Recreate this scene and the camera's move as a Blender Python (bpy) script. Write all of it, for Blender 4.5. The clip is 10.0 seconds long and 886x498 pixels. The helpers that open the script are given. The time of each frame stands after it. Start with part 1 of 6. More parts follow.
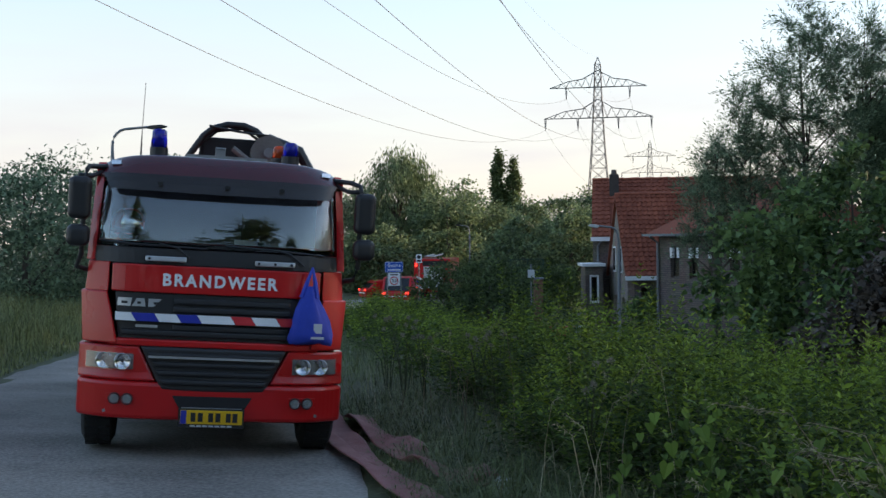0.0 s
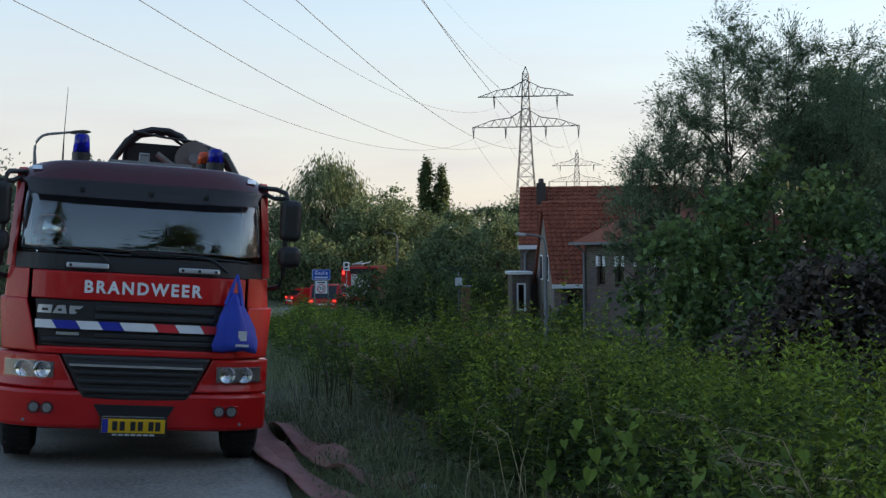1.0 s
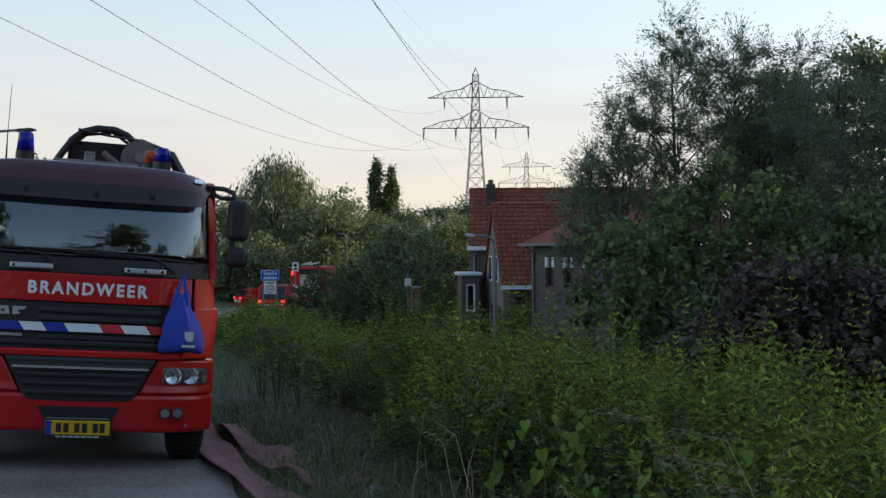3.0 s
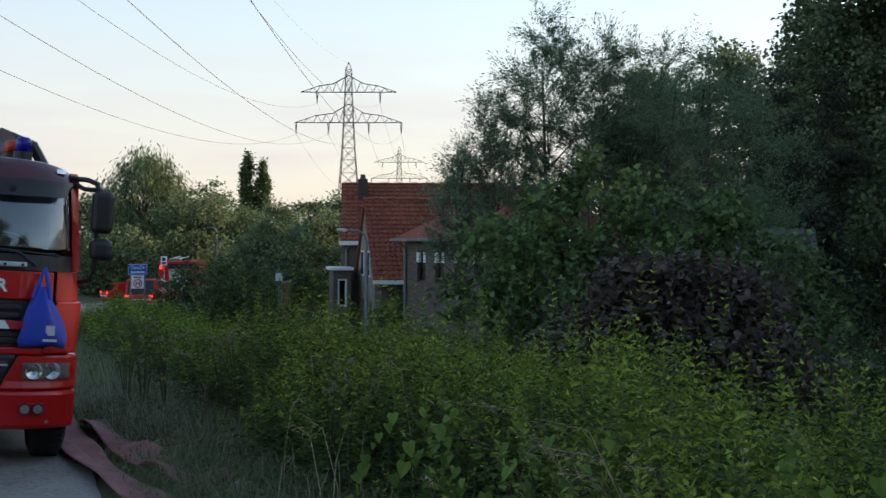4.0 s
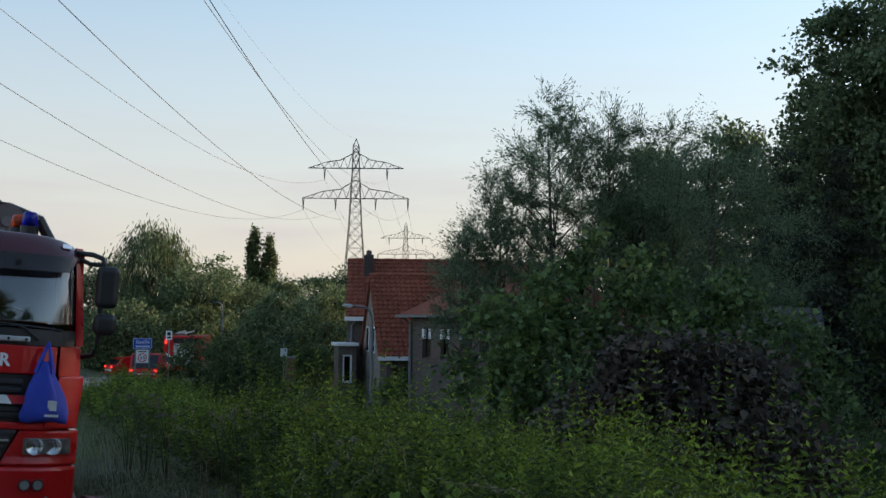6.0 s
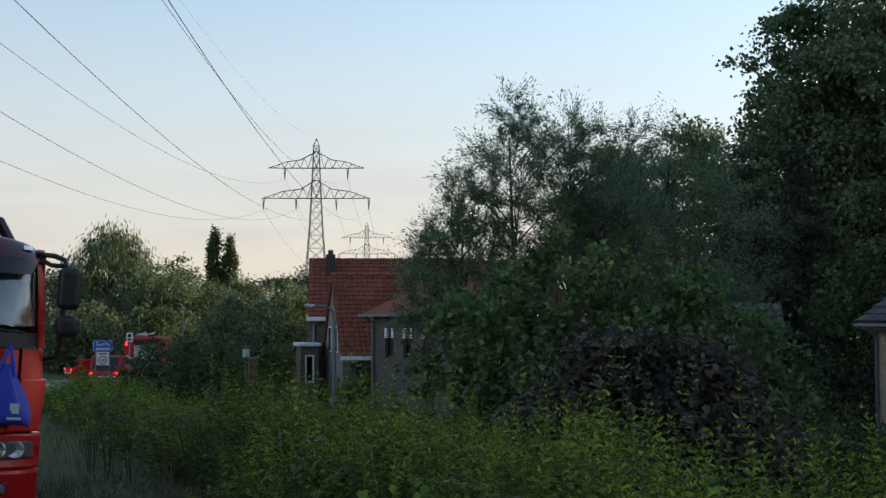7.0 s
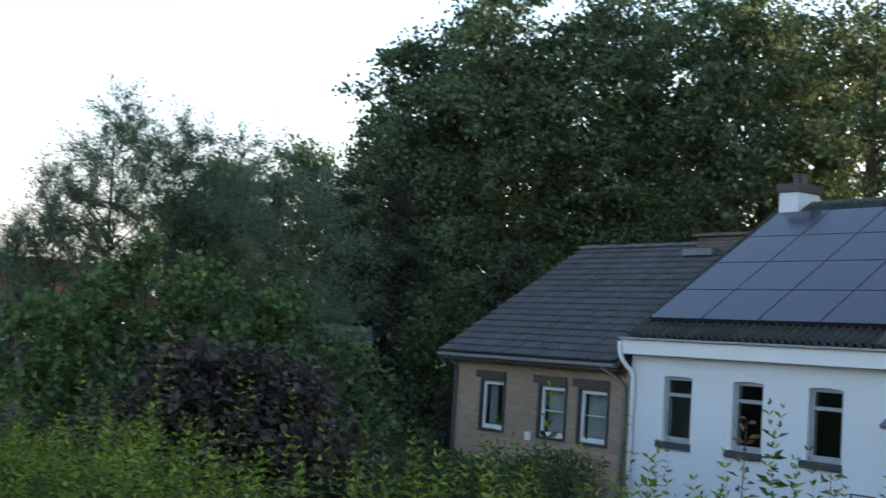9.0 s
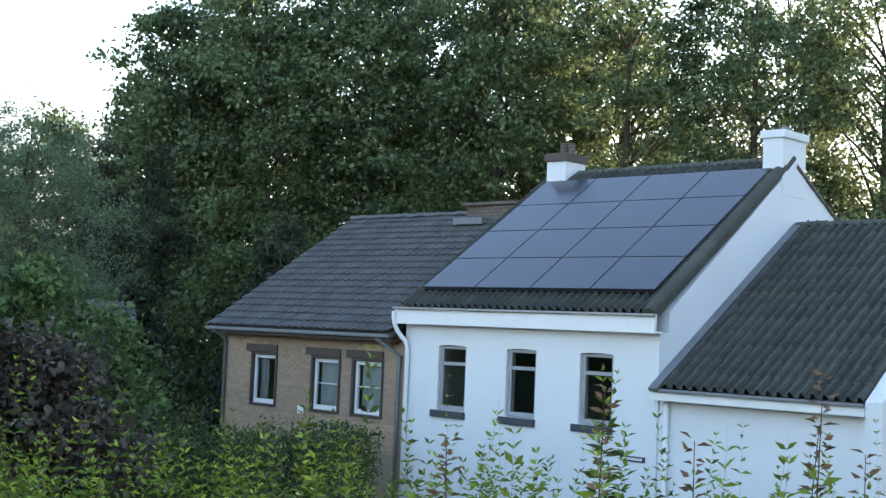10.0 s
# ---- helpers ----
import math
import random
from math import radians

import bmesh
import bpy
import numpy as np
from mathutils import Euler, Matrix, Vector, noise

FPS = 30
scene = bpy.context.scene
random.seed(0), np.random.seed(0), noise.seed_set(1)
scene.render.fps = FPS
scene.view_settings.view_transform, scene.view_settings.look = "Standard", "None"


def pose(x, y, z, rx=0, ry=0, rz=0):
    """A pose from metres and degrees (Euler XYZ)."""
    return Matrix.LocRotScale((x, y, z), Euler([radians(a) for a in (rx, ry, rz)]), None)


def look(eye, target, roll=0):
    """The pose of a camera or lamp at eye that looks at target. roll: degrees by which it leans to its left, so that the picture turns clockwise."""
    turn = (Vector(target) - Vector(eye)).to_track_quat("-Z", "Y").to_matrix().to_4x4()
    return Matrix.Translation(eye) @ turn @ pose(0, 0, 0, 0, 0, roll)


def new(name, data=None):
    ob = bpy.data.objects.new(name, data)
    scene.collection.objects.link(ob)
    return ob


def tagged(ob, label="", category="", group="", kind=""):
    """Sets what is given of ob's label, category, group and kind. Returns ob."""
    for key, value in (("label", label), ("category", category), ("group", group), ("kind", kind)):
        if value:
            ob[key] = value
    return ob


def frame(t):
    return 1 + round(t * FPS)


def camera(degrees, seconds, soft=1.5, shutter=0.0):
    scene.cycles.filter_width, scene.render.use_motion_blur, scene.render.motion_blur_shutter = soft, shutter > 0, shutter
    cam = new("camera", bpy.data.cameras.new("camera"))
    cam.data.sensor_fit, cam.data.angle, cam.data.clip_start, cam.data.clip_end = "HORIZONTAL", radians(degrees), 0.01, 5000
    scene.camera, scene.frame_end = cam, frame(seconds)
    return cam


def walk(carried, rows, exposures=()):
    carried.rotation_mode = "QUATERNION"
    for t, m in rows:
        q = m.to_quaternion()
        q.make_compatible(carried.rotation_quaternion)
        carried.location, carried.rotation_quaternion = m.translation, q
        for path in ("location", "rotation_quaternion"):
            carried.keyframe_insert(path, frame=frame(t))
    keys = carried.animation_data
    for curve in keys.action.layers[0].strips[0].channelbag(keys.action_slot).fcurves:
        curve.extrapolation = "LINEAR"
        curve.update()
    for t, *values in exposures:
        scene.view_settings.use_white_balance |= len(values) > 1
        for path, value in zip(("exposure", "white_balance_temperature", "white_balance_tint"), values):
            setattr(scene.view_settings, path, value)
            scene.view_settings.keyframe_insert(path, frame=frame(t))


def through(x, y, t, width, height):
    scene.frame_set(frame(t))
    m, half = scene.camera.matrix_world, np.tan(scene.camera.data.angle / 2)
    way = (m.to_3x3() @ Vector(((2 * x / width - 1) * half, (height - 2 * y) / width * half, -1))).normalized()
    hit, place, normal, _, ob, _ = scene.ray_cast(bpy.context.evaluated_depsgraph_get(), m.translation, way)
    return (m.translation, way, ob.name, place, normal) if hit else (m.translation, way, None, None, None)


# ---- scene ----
# the camera: held at eye height on the road, turning to the right, with a step forward at the end
cam = camera(37.5, 10.0, soft=1.4, shutter=0.2)
PATH = [
    (0, -0.000, -0.000, 1.800, 89.500, -0.624, 0.000),
    (0.5, 0.013, 0.003, 1.796, 89.455, -0.591, -2.135),
    (1, 0.015, 0.002, 1.794, 89.821, -0.425, -3.164),
    (1.5, 0.022, -0.003, 1.791, 90.104, -0.343, -2.916),
    (2, 0.026, -0.003, 1.790, 90.251, -0.314, -3.416),
    (2.2, 0.025, 0.009, 1.796, 90.253, -0.242, -3.800),
    (3.5, 0.033, 0.014, 1.787, 89.552, -0.164, -7.555),
    (4, 0.050, 0.008, 1.780, 89.628, 0.101, -10.966),
    (4.5, 0.042, 0.006, 1.781, 89.899, 0.251, -12.571),
    (5, 0.039, 0.011, 1.780, 90.056, 0.391, -12.344),
    (5.5, 0.048, 0.018, 1.784, 90.069, 0.365, -11.291),
    (6, 0.064, 0.012, 1.790, 92.968, 0.503, -10.683),
    (6.2, 0.071, 0.008, 1.789, 93.383, 0.453, -11.401),
    (7.3, 0.028, 0.019, 1.779, 92.835, -0.163, -12.869),
    (7.5, 0.055, 0.045, 1.779, 92.955, -0.237, -13.803),
    (8, 0.119, 0.041, 1.773, 93.931, -0.377, -19.611),
    (8.5, 0.237, 0.074, 1.768, 94.201, 2.093, -24.933),
    (9, 0.377, 0.243, 1.760, 94.195, 3.716, -29.497),
    (9.5, 0.297, 0.446, 1.768, 92.815, 2.362, -38.116),
    (10, 0.431, 0.805, 1.732, 93.541, 2.469, -40.065),
]
walk(cam, [(t, pose(x, y, z, tilt, 0, turn) @ pose(0, 0, 0, 0, 0, roll)) for t, x, y, z, tilt, roll, turn in PATH],
     exposures=[(0.0, 1.62, 6600, 16), (1.5, 1.32, 6700, 16), (2.2, 1.32, 6750, 16), (3.5, 1.45, 6800, 16), (4.5, 1.5, 6800, 16), (5.5, 1.38, 6800, 16), (6.0, 1.2, 6800, 16), (8.0, 1.32, 6800, 16), (8.5, 1.56, 6700, 17), (9.0, 2.0, 6650, 17), (9.5, 2.38, 6800, 16), (10.0, 2.78, 6900, 16)])

# ---- light: evening, the low sun stands behind the wood ----
SUN_AZ, SUN_EL = 78.0, 9.0
world = bpy.data.worlds.new("evening_sky")
scene.world = world
world.use_nodes = True
wn, wl = world.node_tree.nodes, world.node_tree.links
wn.clear()
sky = wn.new("ShaderNodeTexSky")
sky.sky_type = "NISHITA"
sky.sun_disc = False
sky.sun_elevation = radians(SUN_EL)
sky.sun_rotation = radians(SUN_AZ)
sky.air_density, sky.dust_density, sky.ozone_density = 1.0, 0.35, 1.5
wbg = wn.new("ShaderNodeBackground")
wbg.inputs["Strength"].default_value = 0.132
wout = wn.new("ShaderNodeOutputWorld")
# a faint bank of evening cloud low over the horizon
wtc = wn.new("ShaderNodeTexCoord")
wmap = wn.new("ShaderNodeMapping")
wmap.inputs["Scale"].default_value = (2.2, 2.2, 14.0)
wnoise = wn.new("ShaderNodeTexNoise")
wnoise.inputs["Scale"].default_value, wnoise.inputs["Detail"].default_value = 2.4, 6.0
wsep = wn.new("ShaderNodeSeparateXYZ")
wband = wn.new("ShaderNodeMapRange")
wband.interpolation_type = "SMOOTHSTEP"
wband.inputs["From Min"].default_value, wband.inputs["From Max"].default_value = 0.30, 0.03
wpuff = wn.new("ShaderNodeMapRange")
wpuff.inputs["From Min"].default_value, wpuff.inputs["From Max"].default_value = 0.42, 0.85
wpuff.inputs["To Min"].default_value = 0.75
wmul = wn.new("ShaderNodeMath")
wmul.operation = "MULTIPLY"
wmix = wn.new("ShaderNodeMix")
wmix.data_type = "RGBA"
wmix.inputs[7].default_value = (2.0, 1.95, 2.06, 1)
wl.new(wtc.outputs["Generated"], wmap.inputs["Vector"])
wl.new(wmap.outputs[0], wnoise.inputs["Vector"])
wl.new(wtc.outputs["Generated"], wsep.inputs[0])
wl.new(wsep.outputs["Z"], wband.inputs["Value"])
wl.new(wnoise.outputs["Fac"], wpuff.inputs["Value"])
wl.new(wband.outputs[0], wmul.inputs[0])
wl.new(wpuff.outputs[0], wmul.inputs[1])
wl.new(wmul.outputs[0], wmix.inputs[0])
wl.new(sky.outputs[0], wmix.inputs[6])
wl.new(wmix.outputs[2], wbg.inputs["Color"])
wl.new(wbg.outputs[0], wout.inputs["Surface"])

sun_data = bpy.data.lights.new("sun", "SUN")
sun_data.energy, sun_data.angle, sun_data.color = 2.0, radians(0.6), (1.0, 0.78, 0.52)
sun = new("sun", sun_data)
sun_dir = Vector((math.sin(radians(SUN_AZ)) * math.cos(radians(SUN_EL)), math.cos(radians(SUN_AZ)) * math.cos(radians(SUN_EL)), math.sin(radians(SUN_EL))))
sun.matrix_world = look(sun_dir * 300, (0, 0, 0))


# ---- materials ----
def material(name, color, rough=0.7, metal=0.0, var=0.25, scale=6.0, fine=60.0, bump=0.15, island=0.0, rnd=0.0, tint=None,
             translucent=0.0, spec=0.5, coat=0.0, stretch=(1, 1, 1)):
    """A surface with colour varied at two scales, fine relief, and optional variation from piece to piece."""
    m = bpy.data.materials.new(name)
    m.use_nodes = True
    n, l = m.node_tree.nodes, m.node_tree.links
    b = n["Principled BSDF"]
    b.inputs["Metallic"].default_value = metal
    b.inputs["Specular IOR Level"].default_value = spec
    b.inputs["Coat Weight"].default_value = coat
    tc = n.new("ShaderNodeTexCoord")
    mp = n.new("ShaderNodeMapping")
    mp.inputs["Scale"].default_value = stretch
    l.new(tc.outputs["Object"], mp.inputs["Vector"])
    big, small = n.new("ShaderNodeTexNoise"), n.new("ShaderNodeTexNoise")
    big.inputs["Scale"].default_value, small.inputs["Scale"].default_value = scale, fine
    big.inputs["Detail"].default_value, small.inputs["Detail"].default_value = 4.0, 3.0
    l.new(mp.outputs[0], big.inputs["Vector"])
    l.new(mp.outputs[0], small.inputs["Vector"])
    add = n.new("ShaderNodeMath")
    add.operation = "ADD"
    l.new(big.outputs["Fac"], add.inputs[0])
    l.new(small.outputs["Fac"], add.inputs[1])
    last = add
    for amount, kind, socket in ((island, "ShaderNodeNewGeometry", "Random Per Island"), (rnd, "ShaderNodeObjectInfo", "Random")):
        if amount:
            src = n.new(kind)
            mul = n.new("ShaderNodeMath")
            mul.operation = "MULTIPLY_ADD"
            mul.inputs[1].default_value = amount
            l.new(src.outputs[socket], mul.inputs[0])
            l.new(last.outputs[0], mul.inputs[2])
            sub = n.new("ShaderNodeMath")
            sub.operation = "SUBTRACT"
            sub.inputs[1].default_value = amount / 2
            l.new(mul.outputs[0], sub.inputs[0])
            last = sub
    rng = n.new("ShaderNodeMapRange")
    rng.inputs["From Min"].default_value, rng.inputs["From Max"].default_value = 0.55, 1.45
    l.new(last.outputs[0], rng.inputs["Value"])
    mix = n.new("ShaderNodeMix")
    mix.data_type = "RGBA"
    lo = [c * (1 - var) for c in color]
    hi = [min(1.0, c * (1 + var)) for c in (tint or color)]
    mix.inputs[6].default_value, mix.inputs[7].default_value = (*lo, 1), (*hi, 1)
    l.new(rng.outputs[0], mix.inputs[0])
    l.new(mix.outputs[2], b.inputs["Base Color"])
    rr = n.new("ShaderNodeMapRange")
    rr.inputs["To Min"].default_value, rr.inputs["To Max"].default_value = max(0.02, rough - 0.08), min(1.0, rough + 0.08)
    l.new(small.outputs["Fac"], rr.inputs["Value"])
    l.new(rr.outputs[0], b.inputs["Roughness"])
    if bump:
        bp = n.new("ShaderNodeBump")
        bp.inputs["Strength"].default_value, bp.inputs["Distance"].default_value = bump, 0.02
        l.new(small.outputs["Fac"], bp.inputs["Height"])
        l.new(bp.outputs[0], b.inputs["Normal"])
    if translucent:
        tr = n.new("ShaderNodeBsdfTranslucent")
        l.new(mix.outputs[2], tr.inputs["Color"])
        ms = n.new("ShaderNodeMixShader")
        ms.inputs[0].default_value = translucent
        l.new(b.outputs[0], ms.inputs[1])
        l.new(tr.outputs[0], ms.inputs[2])
        l.new(ms.outputs[0], n["Material Output"].inputs["Surface"])
    return m


def coursed(name, light, dark, joint):
    """Brickwork of a far wall: courses in the colour and a fine relief at the joints."""
    m = bpy.data.materials.new(name)
    m.use_nodes = True
    n, l = m.node_tree.nodes, m.node_tree.links
    b = n["Principled BSDF"]
    b.inputs["Roughness"].default_value, b.inputs["Specular IOR Level"].default_value = 0.9, 0.25
    tc, sep, add, com = n.new("ShaderNodeTexCoord"), n.new("ShaderNodeSeparateXYZ"), n.new("ShaderNodeMath"), n.new("ShaderNodeCombineXYZ")
    l.new(tc.outputs["Object"], sep.inputs[0])
    l.new(sep.outputs["X"], add.inputs[0])
    l.new(sep.outputs["Y"], add.inputs[1])
    l.new(add.outputs[0], com.inputs["X"])
    l.new(sep.outputs["Z"], com.inputs["Y"])
    br, ns, mix = n.new("ShaderNodeTexBrick"), n.new("ShaderNodeTexNoise"), n.new("ShaderNodeMix")
    for k, v in (("Scale", 1.0), ("Mortar Size", 0.012), ("Brick Width", 0.22), ("Row Height", 0.085), ("Mortar Smooth", 0.2)):
        br.inputs[k].default_value = v
    for k, v in (("Color1", light), ("Color2", dark), ("Mortar", joint)):
        br.inputs[k].default_value = (*v, 1)
    l.new(com.outputs[0], br.inputs["Vector"])
    ns.inputs["Scale"].default_value, ns.inputs["Detail"].default_value = 0.9, 5.0
    l.new(tc.outputs["Object"], ns.inputs["Vector"])
    mix.data_type, mix.blend_type = "RGBA", "MULTIPLY"
    mix.inputs[0].default_value = 0.6
    l.new(br.outputs["Color"], mix.inputs[6])
    l.new(ns.outputs["Color"], mix.inputs[7])
    hs = n.new("ShaderNodeHueSaturation")
    hs.inputs["Value"].default_value, hs.inputs["Saturation"].default_value = 1.8, 0.9
    l.new(mix.outputs[2], hs.inputs["Color"])
    l.new(hs.outputs[0], b.inputs["Base Color"])
    bp = n.new("ShaderNodeBump")
    bp.inputs["Strength"].default_value, bp.inputs["Distance"].default_value = 0.4, 0.01
    l.new(br.outputs["Fac"], bp.inputs["Height"])
    bp.invert = True
    l.new(bp.outputs[0], b.inputs["Normal"])
    return m


def glowing(name, color, strength):
    m = bpy.data.materials.new(name)
    m.use_nodes = True
    b = m.node_tree.nodes["Principled BSDF"]
    b.inputs["Base Color"].default_value = (*color, 1)
    b.inputs["Emission Color"].default_value = (*color, 1)
    b.inputs["Emission Strength"].default_value = strength
    return m


def glassy(name, color, ior=1.5, rough=0.02, trans=1.0):
    m = bpy.data.materials.new(name)
    m.use_nodes = True
    b = m.node_tree.nodes["Principled BSDF"]
    b.inputs["Base Color"].default_value = (*color, 1)
    b.inputs["Roughness"].default_value = rough
    b.inputs["IOR"].default_value = ior
    b.inputs["Transmission Weight"].default_value = trans
    return m


def leafmat(name, color, tint, var=0.45, rough=0.55, spec=0.4, through=0.28):
    return material(name, color, rough, var=var, scale=0.35, fine=3.0, bump=0, island=0.9, tint=tint, translucent=through, spec=spec)


M_ASPHALT = material("asphalt", (0.225, 0.203, 0.178), 0.92, var=0.75, scale=0.7, fine=30, bump=0.7)
M_SOIL = material("grassy_soil", (0.045, 0.06, 0.022), 0.95, var=0.5, scale=0.6, fine=18, bump=0.6, tint=(0.07, 0.075, 0.03))
M_WHITE_WALL = material("white_render", (0.76, 0.78, 0.80), 0.85, var=0.05, scale=0.9, fine=90, bump=0.25)
M_WHITE_TRIM = material("white_paint", (0.80, 0.81, 0.82), 0.45, var=0.04, scale=2, fine=40, bump=0.03)
M_BEIGE = material("beige_brick", (0.40, 0.285, 0.20), 0.9, var=0.17, scale=1.5, fine=60, bump=0.2, island=0.6, rnd=0.6)
M_MORTAR = material("mortar", (0.33, 0.255, 0.19), 0.95, var=0.15, scale=2, fine=80, bump=0.3)
M_BROWN = material("brown_paint", (0.06, 0.042, 0.036), 0.5, var=0.2, bump=0.05)
M_ROOF = material("grey_concrete_tile", (0.098, 0.097, 0.098), 0.9, var=0.38, scale=1.4, fine=30, bump=0.5, island=0.4, rnd=0.4, spec=0.3)
M_ROOF_DARK = material("dark_concrete_tile", (0.066, 0.066, 0.062), 0.8, var=0.4, scale=1.6, fine=28, bump=0.5, island=0.35, rnd=0.35, tint=(0.08, 0.082, 0.068), spec=0.3)
M_RED_TILE = material("red_clay_tile", (0.23, 0.062, 0.038), 0.85, var=0.34, scale=0.5, fine=14, bump=0.3, island=0.3, rnd=0.3, tint=(0.27, 0.082, 0.047), spec=0.25)
M_GREY_BRICK = coursed("grey_brown_brick", (0.15, 0.118, 0.095), (0.105, 0.082, 0.066), (0.075, 0.066, 0.058))
M_PANEL = material("solar_cell", (0.034, 0.041, 0.064), 0.22, var=0.15, scale=0.7, fine=8, bump=0, spec=0.6)
M_BLACK = material("black_plastic", (0.018, 0.018, 0.02), 0.45, var=0.2, scale=4, fine=120, bump=0.08)
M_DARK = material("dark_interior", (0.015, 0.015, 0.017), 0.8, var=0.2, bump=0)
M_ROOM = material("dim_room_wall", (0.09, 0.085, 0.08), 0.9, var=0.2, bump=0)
M_GREY = material("grey_metal", (0.30, 0.31, 0.32), 0.45, metal=0.7, var=0.15, bump=0.05)
M_STEEL = material("galvanised_steel", (0.20, 0.21, 0.22), 0.6, metal=0.3, var=0.15, bump=0.05)
M_SLATE = material("slate_sill", (0.05, 0.055, 0.07), 0.6, var=0.15, bump=0.1)
M_GLASS = glassy("window_glass", (0.85, 0.9, 0.9), 1.5)
M_CURTAIN = material("net_curtain", (0.45, 0.47, 0.46), 0.9, var=0.1, scale=6, fine=60, bump=0.1)
M_BARK = material("bark", (0.075, 0.06, 0.045), 0.95, var=0.4, scale=3, fine=25, bump=0.6, stretch=(1, 1, 0.2))
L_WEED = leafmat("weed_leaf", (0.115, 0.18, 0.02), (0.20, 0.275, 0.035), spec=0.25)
# older leaves, their green also darkened for the shade low in the weeds
L_MATURE_SHADED = leafmat("mature_shaded_weed_leaf", (0.042, 0.08, 0.02), (0.088, 0.14, 0.03), spec=0.25)
L_GRASS = leafmat("grass_blade", (0.085, 0.115, 0.035), (0.14, 0.17, 0.06))
L_BANK = leafmat("bank_grass_blade", (0.12, 0.15, 0.05), (0.22, 0.235, 0.10), spec=0.2)
L_STRAW = leafmat("dry_grass", (0.24, 0.20, 0.12), (0.34, 0.29, 0.18))
L_WILLOW = leafmat("willow_leaf", (0.115, 0.18, 0.10), (0.175, 0.24, 0.14), through=0.42)
L_MAPLE = leafmat("maple_leaf", (0.07, 0.125, 0.045), (0.125, 0.19, 0.06), through=0.42)
L_PURPLE = leafmat("purple_leaf", (0.055, 0.044, 0.034), (0.11, 0.085, 0.062))
L_POPLAR = leafmat("poplar_leaf", (0.098, 0.15, 0.074), (0.158, 0.215, 0.105), through=0.42)
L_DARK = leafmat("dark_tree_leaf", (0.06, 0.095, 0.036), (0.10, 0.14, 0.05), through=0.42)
L_BELT = leafmat("belt_leaf", (0.105, 0.158, 0.076), (0.16, 0.215, 0.10), through=0.42)
L_FIR = leafmat("fir_needle", (0.022, 0.034, 0.02), (0.045, 0.055, 0.03))
L_HEDGE = leafmat("hedge_leaf", (0.048, 0.085, 0.026), (0.085, 0.13, 0.04))


# ---- building helpers ----
def link_mesh(name, me, material_, parent=None, label="", smooth=False):
    ob = new(name, me)
    me.materials.append(material_)
    if smooth:
        me.polygons.foreach_set("use_smooth", [True] * len(me.polygons))
    if parent is not None:
        ob.parent = parent
    if label:
        tagged(ob, label)
    return ob


def part(name, bm, material_, parent=None, label="", bevel=0.0, smooth=False):
    me = bpy.data.meshes.new(name)
    bmesh.ops.recalc_face_normals(bm, faces=bm.faces)
    bm.to_mesh(me)
    bm.free()
    ob = link_mesh(name, me, material_, parent, label, smooth)
    if bevel:
        md = ob.modifiers.new("bevel", "BEVEL")
        md.width, md.segments, md.limit_method = bevel, 2, "ANGLE"
    return ob


def thing(name, m, label, category, group=""):
    ob = new(name)
    ob.empty_display_size = 0.2
    ob.matrix_world = m
    return tagged(ob, label, category, group)


def box(bm, x0, x1, y0, y1, z0, z1):
    v = [bm.verts.new(p) for p in ((x0, y0, z0), (x1, y0, z0), (x1, y1, z0), (x0, y1, z0), (x0, y0, z1), (x1, y0, z1), (x1, y1, z1), (x0, y1, z1))]
    for f in ((0, 3, 2, 1), (4, 5, 6, 7), (0, 1, 5, 4), (1, 2, 6, 5), (2, 3, 7, 6), (3, 0, 4, 7)):
        bm.faces.new([v[i] for i in f])
    return bm


def boxes(*rows):
    bm = bmesh.new()
    for r in rows:
        box(bm, *r)
    return bm


def prism(bm, pts, axis, a, b):
    """A closed outline of 2D points, pushed from a to b along an axis (0, 1 or 2)."""
    def place(p, h):
        q = list(p)
        q.insert(axis, h)
        return q
    lo = [bm.verts.new(place(p, a)) for p in pts]
    hi = [bm.verts.new(place(p, b)) for p in pts]
    bm.faces.new(lo)
    bm.faces.new(hi[::-1])
    for i in range(len(pts)):
        j = (i + 1) % len(pts)
        bm.faces.new((lo[j], lo[i], hi[i], hi[j]))
    return bm


def tube(bm, pts, radii, sides=8, caps=True):
    """A round bar along points; radii: one number or one for each point."""
    pts = [Vector(p) for p in pts]
    if not hasattr(radii, "__len__"):
        radii = [radii] * len(pts)
    rings = []
    for i, p in enumerate(pts):
        d = (pts[min(i + 1, len(pts) - 1)] - pts[max(i - 1, 0)]).normalized()
        ref = Vector((0, 0, 1)) if abs(d.z) < 0.9 else Vector((1, 0, 0))
        u = d.cross(ref).normalized()
        w = d.cross(u)
        rings.append([bm.verts.new(p + (u * math.cos(k * 2 * math.pi / sides) + w * math.sin(k * 2 * math.pi / sides)) * radii[i]) for k in range(sides)])
    for a, b in zip(rings, rings[1:]):
        for k in range(sides):
            j = (k + 1) % sides
            bm.faces.new((a[k], a[j], b[j], b[k]))
    if caps:
        bm.faces.new(rings[0][::-1])
        bm.faces.new(rings[-1])
    return bm


def tubes(rows, sides=6):
    bm = bmesh.new()
    for pts, r in rows:
        tube(bm, pts, r, sides)
    return bm


def arc(p0, p1, p2, n=8):
    """Points on a smooth bend from p0 over p1 to p2."""
    p0, p1, p2 = Vector(p0), Vector(p1), Vector(p2)
    return [p0 * (1 - t) ** 2 + p1 * 2 * t * (1 - t) + p2 * t * t for t in [i / n for i in range(n + 1)]]


